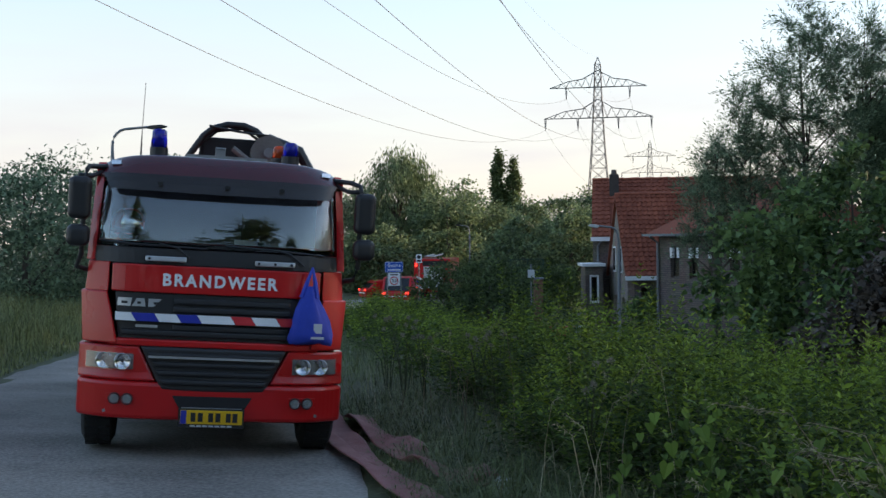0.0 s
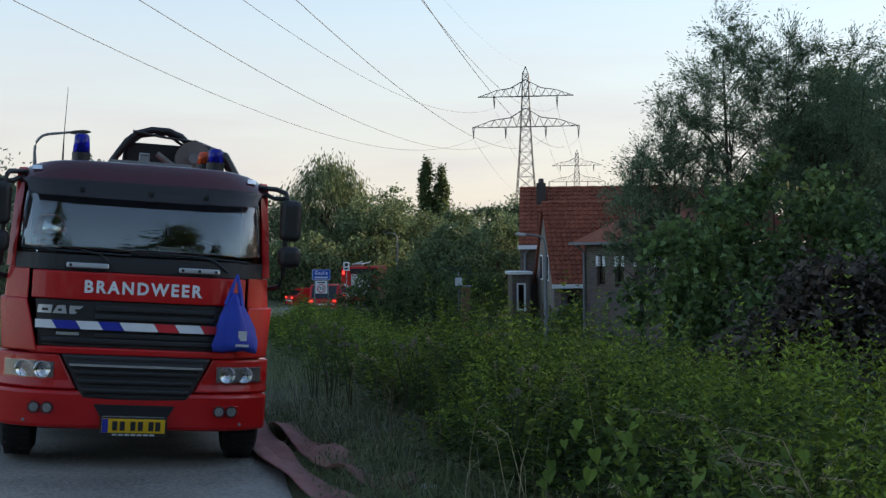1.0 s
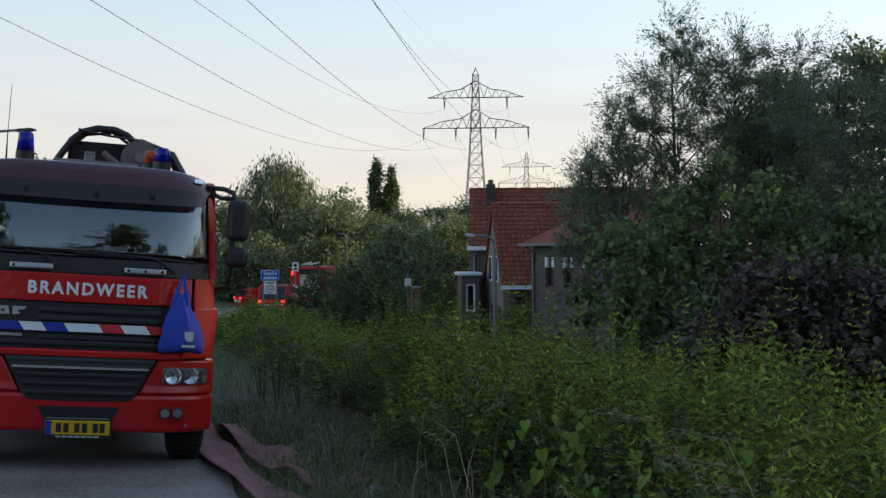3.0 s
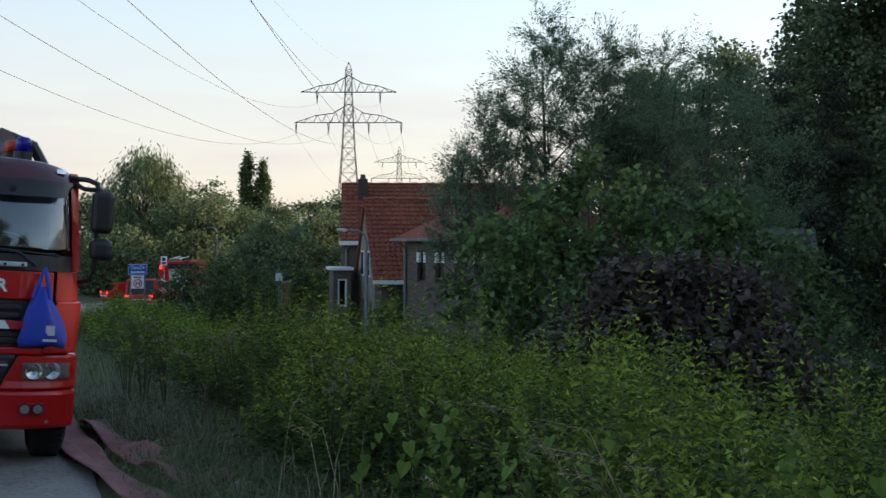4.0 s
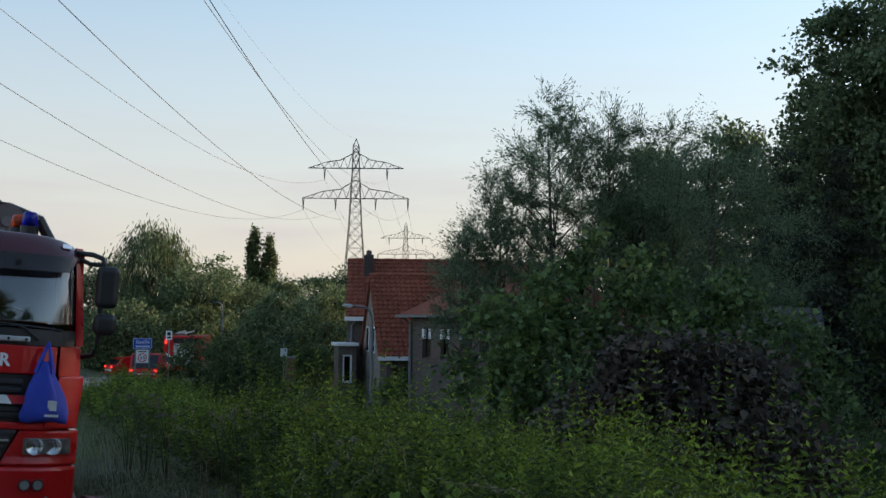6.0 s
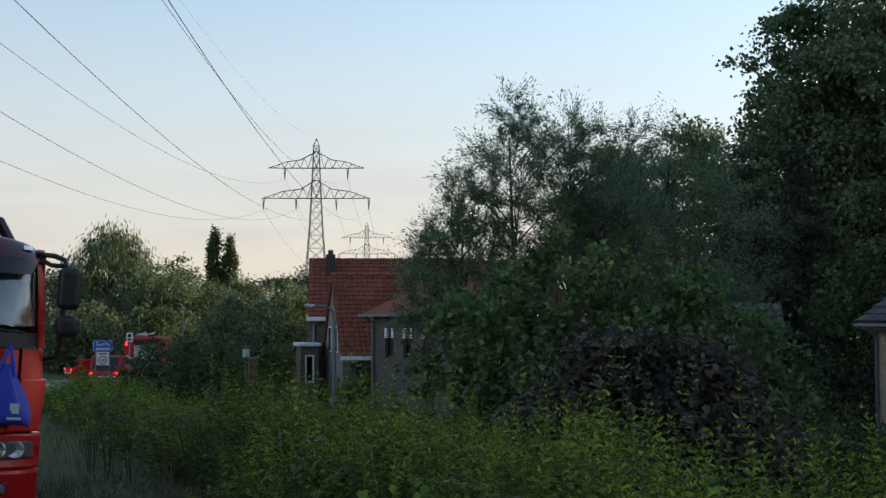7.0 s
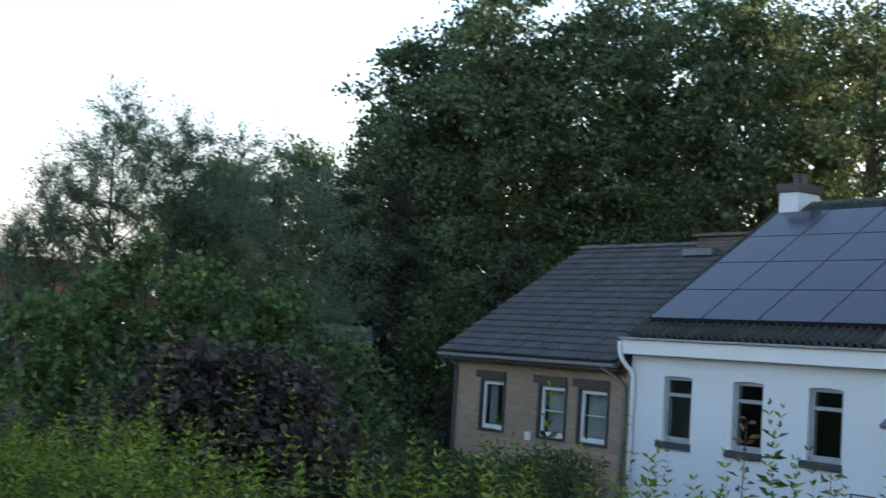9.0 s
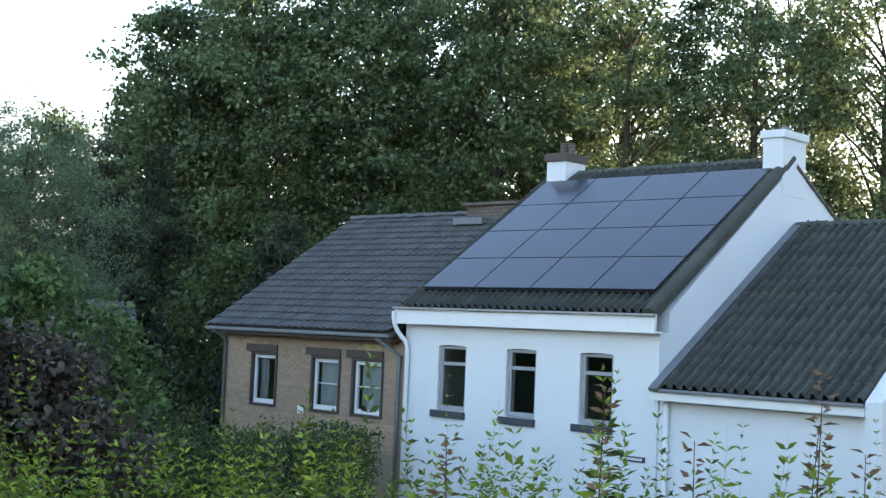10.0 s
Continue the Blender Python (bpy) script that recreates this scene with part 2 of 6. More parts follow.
def quick_mesh(name, verts, faces_flat, per):
    me = bpy.data.meshes.new(name)
    n = len(verts)
    me.vertices.add(n)
    me.vertices.foreach_set("co", np.asarray(verts, dtype=np.float32).ravel())
    k = len(faces_flat) // per
    me.loops.add(k * per)
    me.loops.foreach_set("vertex_index", np.asarray(faces_flat, dtype=np.int32))
    me.polygons.add(k)
    me.polygons.foreach_set("loop_start", np.arange(0, k * per, per, dtype=np.int32))
    me.update(calc_edges=True)
    return me


def unit(a):
    return a / np.maximum(np.linalg.norm(a, axis=1), 1e-6)[:, None]


def leaf_mesh(name, rng, P, A, length, width, fold=0.25, flat=0.9):
    """Leaves as folded blades: a point, a direction, a length and a width for each."""
    n = len(P)
    A = unit(A)
    S = unit(np.cross(A, unit(rng.normal(size=(n, 3)) + np.array([0, 0, flat]))))
    N = np.cross(S, A)
    L, Wd = np.broadcast_to(length, n)[:, None], np.broadcast_to(width, n)[:, None]
    mid = P + A * L * 0.45
    verts = np.stack([P, mid + S * Wd * 0.5 + N * Wd * fold, P + A * L - N * L * 0.12, mid - S * Wd * 0.5 + N * Wd * fold], 1).reshape(-1, 3)
    i = np.arange(n, dtype=np.int32)[:, None] * 4
    return quick_mesh(name, verts, (i + np.array([[0, 1, 2, 0, 2, 3]])).ravel(), 3)


def ngauss(rng, n, sigma):
    return rng.normal(size=(n, 3)) * sigma


def tree(name, base, h, profile, clumps, per, leaf, mat, label, category="tree", seed=1, trunk_r=0.18, clump_r=None, squash=(1, 1, 1),
         bias=(0, 0, -0.2), crown0=0.15, limbs=12, stems=1, bark=None, shell=0.35, rough=0.3, align=0.0, group="", spread=None, tight=0.5, twig=0.0, flat=1.5):
    """A tree: tapered trunk and limbs, and a crown of leaves in uneven clumps under an outline of (share of height, radius)."""
    rng = np.random.default_rng(seed)
    top = thing(name, pose(*base), label, category, group)
    ts, rs = np.array([p[0] for p in profile]), np.array([p[1] for p in profile])
    rmax = rs.max()
    t = rng.uniform(ts[0], ts[-1], clumps * 4)
    keep = rng.uniform(0, rmax, clumps * 4) < np.interp(t, ts, rs) + 0.12 * rmax
    t = t[keep][:clumps]
    n = len(t)
    ang = rng.uniform(0, 2 * np.pi, n)
    lump = 1 + rough * (np.sin(ang * 3 + t * 17 + seed) * 0.5 + np.sin(ang * 5 - t * 29 + 2 * seed) * 0.3 + rng.normal(size=n) * 0.35)
    rad = np.interp(t, ts, rs) * np.sqrt(rng.uniform(shell, 1, n)) * lump
    C = np.stack([np.cos(ang) * rad * squash[0], np.sin(ang) * rad * squash[1], t * h + rng.normal(size=n) * 0.03 * h], 1)
    cr = clump_r or rmax * 0.2
    R = cr * rng.uniform(0.55, 1.3, n)
    idx = np.repeat(np.arange(n), per)
    off = ngauss(rng, len(idx), tight) * R[idx][:, None]
    off *= np.array(spread or (1, 1, 0.55))
    axis = unit(rng.normal(size=(n, 3)) * 0.5 + np.array(bias) * 2 + 0.6 * unit(C * np.array([1, 1, 0])))[idx]
    if twig:
        # leaves strung along a few twigs in each clump
        sprig = unit(axis + rng.normal(size=(n * 5, 3))[idx * 5 + rng.integers(0, 5, len(idx))] * 0.55)
        off = sprig * (rng.uniform(-0.4, 1.0, len(idx)) * twig * R[idx])[:, None] + ngauss(rng, len(idx), 0.16) * R[idx][:, None]
        axis = sprig
    P = C[idx] + off
    out = unit(off + 0.5 * C[idx] / max(rmax, 0.1) * np.array([1, 1, 0]) * cr)
    if align:
        A = axis * align + rng.normal(size=P.shape) * (1 - align) * 0.6
    else:
        A = out * 0.5 + rng.normal(size=P.shape) * 0.8 + np.array(bias)
    size = rng.uniform(0.65, 1.25, len(P))
    me = leaf_mesh("crown", rng, P, A, leaf[0] * size, leaf[1] * size, flat=flat)
    link_mesh("crown", me, mat, top)
    bm = bmesh.new()
    for s in range(stems):
        lean = rng.normal(size=2) * (0.25 * rmax if stems > 1 else 0.05 * rmax)
        pts = [(lean[0] * k * k, lean[1] * k * k, k * h * 0.92) for k in (0, 0.12, 0.3, 0.5, 0.7, 0.88, 1)]
        rr = [trunk_r * (1.25, 1, 0.85, 0.62, 0.4, 0.2, 0.06)[i] / (1 if stems == 1 else 1.4) for i in range(7)]
        tube(bm, pts, rr, 8)
    for i in rng.choice(n, min(limbs, n), replace=False):
        z0 = max(C[i][2] - np.hypot(C[i][0], C[i][1]) * 1.0, crown0 * h * 0.6)
        z0 = min(z0, 0.85 * h)
        a = (0, 0, z0)
        b = (C[i][0] * 0.45, C[i][1] * 0.45, z0 + (C[i][2] - z0) * 0.62)
        r0 = trunk_r * 0.4 * (1 - 0.6 * z0 / h)
        part("limb", tube(bmesh.new(), arc(a, b, C[i], 5), [r0, r0 * 0.85, r0 * 0.65, r0 * 0.5, r0 * 0.35, r0 * 0.15], 5), bark or M_BARK, top, smooth=True)
    part("trunk", bm, bark or M_BARK, top, smooth=True)
    return top


# ---- the ground, the road and its banks ----
CENTRE = ((-60, 7.5), (-20, 2.6), (0, -1.1), (10, -3.0), (20, -4.6), (40, -6.6), (60, -6.4), (80, -4.0), (100, 1.0), (130, 12.0), (400, 120.0))
HALF = 2.45
HALF_L = 1.88


def road_x(y):
    return np.interp(y, [c[0] for c in CENTRE], [c[1] for c in CENTRE])


def road_z(y):
    return -0.03 * np.clip(np.asarray(y, dtype=float) - 12, 0, 78)


def smooth(a, b, v):
    t = np.clip((v - a) / (b - a), 0, 1)
    return t * t * (3 - 2 * t)


def ground_z(x, y):
    x, y = np.asarray(x, dtype=float), np.asarray(y, dtype=float)
    c = road_x(y)
    e = x - c
    zr = road_z(y)
    near = zr - 0.045 * np.clip(e, -HALF_L, HALF)
    right = smooth(HALF + 0.8, HALF + 9.0, e)
    left = smooth(HALF_L + 0.4, HALF_L + 6, -e) * 0.5 - smooth(HALF_L + 14, HALF_L + 60, -e) * 2.0
    z = near * (1 - right) + right * -3.1 + left
    return z


def ground_sheet():
    u = np.linspace(-1, 1, 160)
    xs = 3000 * np.sinh(7.5 * u) / np.sinh(7.5)
    ys = 20 + xs
    X, Y = np.meshgrid(xs, ys)
    Z = ground_z(X, Y)
    Z = Z - 0.07 * ((X - road_x(Y) < HALF - 0.1) & (X - road_x(Y) > 0.1 - HALF_L))
    v = np.stack([X, Y, Z], 2).reshape(-1, 3)
    k = len(xs)
    i = (np.arange(k - 1)[:, None] * k + np.arange(k - 1)[None]).ravel()[:, None]
    me = quick_mesh("ground", v, (i + np.array([[0, 1, k + 1, k]])).ravel(), 4)
    return tagged(link_mesh("ground", me, M_SOIL, smooth=True), "grassy earth of the banks and gardens", "ground", kind="structure")


def road_sheet():
    ys = np.concatenate([np.linspace(-60, 40, 160), np.linspace(41, 130, 60)])
    es = np.linspace(-1, 1, 15)
    rows = []
    for y in ys:
        w = HALF + 0.05 * math.sin(y * 1.7) + 0.04 * math.sin(y * 5.1)
        x = road_x(y) + np.where(es < 0, es * (w - HALF + HALF_L), es * w)
        rows.append(np.stack([x, np.full(15, y), ground_z(x, y) + 0.004 + 0 * es - 0.03 * (np.abs(es) > 0.99)], 1))
    v = np.concatenate(rows)
    k = 15
    i = (np.arange(len(ys) - 1)[:, None] * k + np.arange(k - 1)[None]).ravel()[:, None]
    me = quick_mesh("road", v, (i + np.array([[0, 1, k + 1, k]])).ravel(), 4)
    return tagged(link_mesh("road", me, M_ASPHALT, smooth=True), "worn grey asphalt of a narrow country road", "road", kind="structure")


ground_sheet()
road_sheet()


# ---- houses ----
def wall_boxes(x0, x1, z0, z1, y0, y1, openings):
    """A wall along x, one mesh, with openings (xa, xb, za, zb) that go through it."""
    xs = sorted({x0, x1, *[o[0] for o in openings], *[o[1] for o in openings]})
    zs = sorted({z0, z1, *[o[2] for o in openings], *[o[3] for o in openings]})
    bm = bmesh.new()
    V = {(i, j, k): bm.verts.new((x, y, z)) for i, x in enumerate(xs) for j, z in enumerate(zs) for k, y in enumerate((y0, y1))}
    def solid(i, j):
        if not (0 <= i < len(xs) - 1 and 0 <= j < len(zs) - 1):
            return False
        cx, cz = (xs[i] + xs[i + 1]) / 2, (zs[j] + zs[j + 1]) / 2
        return not any(a < cx < b and c < cz < d for a, b, c, d in openings)
    for i in range(len(xs) - 1):
        for j in range(len(zs) - 1):
            if not solid(i, j):
                continue
            for k in (0, 1):
                bm.faces.new((V[i, j, k], V[i + 1, j, k], V[i + 1, j + 1, k], V[i, j + 1, k]))
            for (di, dj), (p, q) in (((-1, 0), ((i, j), (i, j + 1))), ((1, 0), ((i + 1, j), (i + 1, j + 1))), ((0, -1), ((i, j), (i + 1, j))), ((0, 1), ((i, j + 1), (i + 1, j + 1)))):
                if not solid(i + di, j + dj):
                    bm.faces.new((V[(*p, 0)], V[(*q, 0)], V[(*q, 1)], V[(*p, 1)]))
    for v in [v for v in bm.verts if not v.link_faces]:
        bm.verts.remove(v)
    return bm


def tile_piece(name, w, l, mat, roll=1.0, lip=0.05):
    """One roof tile, with a rounded roll and a flat pan; x across, y up the slope."""
    xs = [0, 0.12, 0.3, 0.5, 0.62, 0.8, 1.0]
    zs = [roll * z for z in (0.016, 0.004, 0.0, 0.02, 0.075, 0.085, 0.016)]
    v, f = [], []
    for k, (y, lift) in enumerate(((0.0, lip), (l * 1.12, 0.0))):
        v += [(x * w, y, z * w / 0.3 + lift) for x, z in zip(xs, zs)]
    v += [(x * w, 0.0, z * w / 0.3 + 0.008) for x, z in zip(xs, zs)]
    n = len(xs)
    for i in range(n - 1):
        f.append((i, i + 1, n + i + 1, n + i))
        f.append((2 * n + i, 2 * n + i + 1, i + 1, i))
    me = bpy.data.meshes.new(name)
    me.from_pydata(v, [], f)
    me.materials.append(mat)
    return me


def roof_tiles(parent, frame_m, nx, ny, w, l, mat, skip=None, limit=300, roll=1.0, lip=0.05):
    """Rows of tiles on a slope; frame_m takes (across, up the slope, out of it) into the parent's space."""
    me = tile_piece("roof_tile", w, l, mat, roll, lip)
    count, rest_v, rest_f = 0, [], []
    base_v = [Vector(v.co) for v in me.vertices]
    base_f = [tuple(p.vertices) for p in me.polygons]
    rng = random.Random(nx * 31 + ny)
    for j in range(ny):
        for i in range(nx):
            if skip and skip(i, j):
                continue
            m = frame_m @ pose(i * w + rng.uniform(-0.004, 0.004), j * l, rng.uniform(0, 0.006), rng.uniform(-0.7, 0.7), rng.uniform(-0.6, 0.6), rng.uniform(-0.5, 0.5))
            if count < limit:
                ob = new("roof_tile", me)
                ob.parent, ob.matrix_local = parent, m
            else:
                k = len(rest_v)
                rest_v += [m @ v for v in base_v]
                rest_f += [tuple(a + k for a in f) for f in base_f]
            count += 1
    if rest_v:
        me2 = bpy.data.meshes.new("roof_tiles")
        me2.from_pydata(rest_v, [], rest_f)
        tagged(link_mesh("roof_tiles", me2, mat, parent), kind="stuff")


def slope_frame(x0, y0, z0, y1, z1, lift=0.05):
    """The frame of a roof slope that rises from (y0, z0) to (y1, z1)."""
    a = math.atan2(z1 - z0, abs(y1 - y0))
    m = Matrix.Translation((x0, y0, z0)) @ (pose(0, 0, 0, math.degrees(a)) if y1 > y0 else pose(0, 0, 0, math.degrees(a), 0, 180))
    return m @ Matrix.Translation((0, 0, lift)), math.hypot(y1 - y0, z1 - z0)


def window(parent, x0, x1, z0, z1, y, frame_mat, bar=0.06, transom=None, curtain=None, glazing=None, name="window"):
    """A window set back in its opening: frame, transom, panes, and what hangs behind."""
    rows = [(x0, x0 + bar, y, y + 0.07, z0, z1), (x1 - bar, x1, y, y + 0.07, z0, z1),
            (x0 + bar, x1 - bar, y, y + 0.07, z0, z0 + bar * 1.3), (x0 + bar, x1 - bar, y, y + 0.07, z1 - bar, z1)]
    zs = [z0 + bar * 1.3, z1 - bar]
    if transom:
        zt = z0 + (z1 - z0) * transom
        tb = glazing or bar
        rows.append((x0 + bar, x1 - bar, y + 0.005, y + 0.065, zt - tb * 0.5, zt + tb * 0.5))
        zs = [zs[0], zt - tb * 0.5, zt + tb * 0.5, zs[1]]
    win = part(name, boxes(*rows), frame_mat, parent, bevel=0.006)
    for a, b in zip(zs[::2], zs[1::2]):
        p = part("pane", boxes((x0 + bar, x1 - bar, y + 0.03, y + 0.04, a, b)), M_GLASS, win)
        p.visible_shadow = False
    if curtain:
        bm = bmesh.new()
        xa, xb = x0 + bar + (x1 - x0 - 2 * bar) * curtain[0], x0 + bar + (x1 - x0 - 2 * bar) * curtain[1]
        pts = [(xa + (xb - xa) * i / 24, y + 0.16 + 0.02 * math.sin(i * 1.9)) for i in range(25)]
        prism(bm, pts + [(a, b + 0.004) for a, b in pts[::-1]], 2, z0 + bar, z1 - bar)
        part("curtain", bm, M_CURTAIN, win)
    return win


def ridge_tiles(parent, x0, x1, y, z, mat, n):
    me = bpy.data.meshes.new("ridge_tile")
    bm = bmesh.new()
    w = (x1 - x0) / n
    prof = [(0.13 * math.cos(a), 0.10 * math.sin(a)) for a in [math.pi * k / 6 for k in range(7)]]
    prism(bm, prof + [(p[0] * 0.8, p[1] * 0.8 - 0.01) for p in prof[::-1]], 0, 0, w * 1.06)
    bm.to_mesh(me)
    bm.free()
    me.materials.append(mat)
    for i in range(n):
        ob = new("ridge_tile", me)
        ob.parent, ob.matrix_local = parent, pose(x0 + i * w, y, z + 0.012 * (i % 2), 0, -1.0, 0)


GZ = -3.1
M_DOWNPIPE = M_WHITE_TRIM


def white_house():
    h = thing("white_house", pose(18.68, 23.66, 0, 0, 0, -84), "white rendered house with dark tiled roof full of solar panels", "house")
    wins = [(1.04, 1.86), (3.0, 3.8), (4.92, 5.73)]
    part("wall", wall_boxes(0.0, 6.78, GZ, 1.85, 0, 0.3, [(a, b, 0.0, 1.41) for a, b in wins]), M_WHITE_WALL, h, "white rendered front wall")
    for a, b in wins:
        # the flat arch over each opening
        bm = bmesh.new()
        pts = [(a, 1.412)] + [(a + (b - a) * i / 8, 1.385 + 0.025 * (1 - ((i - 4) / 4) ** 2)) for i in range(9)] + [(b, 1.412)]
        prism(bm, [(p[0], p[1]) for p in pts], 1, 0.002, 0.07)
        part("arch", bm, M_WHITE_WALL, h)
        w = window(h, a + 0.01, b - 0.01, 0.01, 1.40, 0.075, M_FRAME_GREY, 0.075, 0.72)
        part("sill", boxes((a - 0.14, b + 0.03, -0.07, 0.07, -0.15, -0.003)), M_SLATE, w, "dark slate sill", bevel=0.01)
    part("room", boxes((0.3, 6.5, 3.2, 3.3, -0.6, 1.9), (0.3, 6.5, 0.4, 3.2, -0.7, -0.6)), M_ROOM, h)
    # gable wall on the garage side, and the far one
    y_r, z_r = 4.86, 5.62
    for x0, x1 in ((6.5, 6.78), (0.0, 0.28)):
        bm = bmesh.new()
        prism(bm, [(0.3, GZ), (9.6, GZ), (9.6, 3.1), (y_r, z_r), (0.3, 2.25)], 0, x0, x1)
        part("gable_wall", bm, M_WHITE_WALL, h, "white rendered gable wall")
    part("rear_wall", boxes((0.28, 6.5, 9.3, 9.6, GZ, 3.0)), M_WHITE_WALL, h)
    bm = bmesh.new()
    prism(bm, [(-0.2, 2.16), (y_r, z_r + 0.04), (9.9, 3.0), (9.9, 2.85), (y_r, z_r - 0.12), (-0.2, 2.03)], 0, 0.0, 6.74)
    part("roof", bm, M_ROOF_DARK, h, "dark tiled roof")
    part("fascia", boxes((-0.12, 6.84, -0.27, -0.2, 1.83, 2.19), (-0.12, 6.84, -0.2, -0.002, 1.83, 1.87)), M_WHITE_TRIM, h, "white boarded eaves", bevel=0.008)
    part("gutter", boxes((-0.14, 6.86, -0.34, -0.272, 2.15, 2.2)), M_GREY, h, bevel=0.01)
    fr, L = slope_frame(-0.02, -0.22, 2.18, y_r, z_r + 0.06, 0.02)
    def under_panels(i, j):
        return 3 <= j <= 12 and 3 <= i <= 30
    roof_tiles(h, fr, 34, 15, 0.2, L / 15, M_ROOF_DARK, skip=under_panels, roll=1.9, lip=0.022)
    ridge_tiles(h, 0.95, 6.2, y_r, z_r + 0.08, M_ROOF_DARK, 17)
    # verge tiles down the gable
    me = bpy.data.meshes.new("verge_tile")
    bm = bmesh.new()
    prof = [(0.14 * math.cos(a) + 0.02, 0.09 * math.sin(a)) for a in [math.pi * k / 6 for k in range(7)]]
    prism(bm, [(p[0], p[1]) for p in prof] + [(-0.12, -0.05), (0.16, -0.05)], 1, 0, L / 15 * 1.1)
    bmesh.ops.recalc_face_normals(bm, faces=bm.faces)
    bm.to_mesh(me)
    bm.free()
    me.materials.append(M_ROOF_DARK)
    for j in range(15):
        ob = new("verge_tile", me)
        ob.parent, ob.matrix_local = h, fr @ pose(6.68, j * L / 15, 0.03, 4.5)
    for j in range(11):
        ob = new("verge_tile", me)
        ob.parent, ob.matrix_local = h, Matrix.Translation((6.66, y_r + 0.1 + j * 0.43, z_r - 0.02 - j * 0.23)) @ pose(0, 0, 0, -28)
    # solar panels, four by four
    M0, L0 = slope_frame(0.3, 0.22, 2.58, 4.42, 5.42, 0.07)
    pw, pl = 6.22 / 4, L0 / 4
    for i in range(4):
        for j in range(4):
            pan = part("solar_panel", boxes((0.006, pw - 0.006, 0.006, pl - 0.006, 0.0, 0.035)), M_BLACK, h, "black-framed solar panel", bevel=0.004)
            pan.matrix_local = M0 @ pose(i * pw, j * pl, 0)
            part("cell_face", boxes((0.02, pw - 0.02, 0.02, pl - 0.02, 0.035, 0.041)), M_PANEL, pan)
    part("panel_rail", boxes(*[(0.0, 6.22, k * pl - 0.02, k * pl + 0.02, -0.06, -0.005) for k in range(5)]), M_BLACK, h).matrix_local = M0
    # chimneys
    c = part("chimney", boxes((6.3, 6.79, 4.35, 5.35, 4.9, 6.15), (6.25, 6.84, 4.3, 5.4, 6.15, 6.32)), M_WHITE_WALL, h, "white rendered chimney", bevel=0.02)
    part("flue", tube(bmesh.new(), [(6.55, 4.85, 6.3), (6.55, 4.85, 6.45)], 0.12, 10), M_STEEL, c)
    c = part("chimney", boxes((0.25, 0.85, 4.4, 5.2, 4.9, 6.0)), M_WHITE_WALL, h, "white chimney with a brown cap", bevel=0.02)
    part("chimney_cap", boxes((0.2, 0.9, 4.35, 5.25, 6.002, 6.2)), M_BROWN, c, bevel=0.01)
    part("flue", tubes([([(0.45, 4.8, 6.2), (0.45, 4.8, 6.5)], 0.09), ([(0.7, 4.8, 6.2), (0.7, 4.8, 6.48)], 0.09)], 10), M_GREY_BRICK, c)
    # downpipe with a swan neck at the corner
    part("downpipe", tube(bmesh.new(), arc((-0.1, -0.3, 2.1), (-0.14, -0.3, 1.7), (0.1, -0.1, 1.45), 6) + [(0.14, -0.07, 1.3), (0.14, -0.07, GZ)], 0.055, 10), M_DOWNPIPE, h, "white downpipe", smooth=True)
    pl_ = part("name_plate", boxes((5.98, 6.54, -0.03, -0.002, -0.6, -0.5)), M_SLATE, h, "dark name plate with pale lettering")
    part("lettering", boxes(*[(6.03 + k * 0.052, 6.07 + k * 0.052, -0.034, -0.03, -0.575, -0.525) for k in range(9)]), M_WHITE_TRIM, pl_)
    return h


def garage():
    h = thing("garage", pose(18.68, 23.66, 0, 0, 0, -84), "white rendered garage with dark corrugated tile roof", "house")
    part("wall", boxes((6.785, 11.0, 0.05, 0.3, GZ, 0.66)), M_WHITE_WALL, h, "white rendered wall")
    bm = bmesh.new()
    prism(bm, [(-0.2, 0.78), (4.95, 4.25), (9.6, 1.2), (9.6, 1.05), (4.95, 4.1), (-0.2, 0.64)], 0, 6.785, 11.0)
    part("roof", bm, M_ROOF_DARK, h, "dark tiled roof")
    part("rear_wall", boxes((6.785, 11.0, 9.0, 9.3, GZ, 1.1)), M_WHITE_WALL, h)
    part("fascia", boxes((6.79, 10.98, -0.24, -0.17, 0.6, 0.8)), M_WHITE_TRIM, h, "white eaves board", bevel=0.008)
    part("gutter", boxes((6.79, 10.99, -0.31, -0.242, 0.76, 0.82)), M_STEEL, h, bevel=0.01)
    fr, L = slope_frame(6.95, -0.22, 0.80, 4.95, 4.27, 0.02)
    roof_tiles(h, fr, 19, 13, 0.212, L / 13, M_ROOF_DARK, roll=1.9, lip=0.022)
    ridge_tiles(h, 6.85, 11.0, 4.95, 4.28, M_ROOF_DARK, 13)
    fl = bmesh.new()
    box(fl, 6.79, 6.99, -0.1, L, 0.03, 0.08)
    part("flashing", fl, M_LEAD, h, "grey lead flashing along the gable").matrix_local = slope_frame(0, -0.22, 0.80, 4.95, 4.27, 0.02)[0]
    bm = bmesh.new()
    prism(bm, [(-0.25, GZ), (9.6, GZ), (9.6, 1.3), (4.95, 4.5), (-0.25, 0.85)], 0, 11.002, 11.3)
    part("parapet_wall", bm, M_WHITE_WALL, h, "white rendered end wall")
    part("downpipe", tube(bmesh.new(), [(7.0, -0.03, 0.62), (7.0, -0.03, GZ)], 0.05, 10), M_DOWNPIPE, h, "white downpipe", smooth=True)


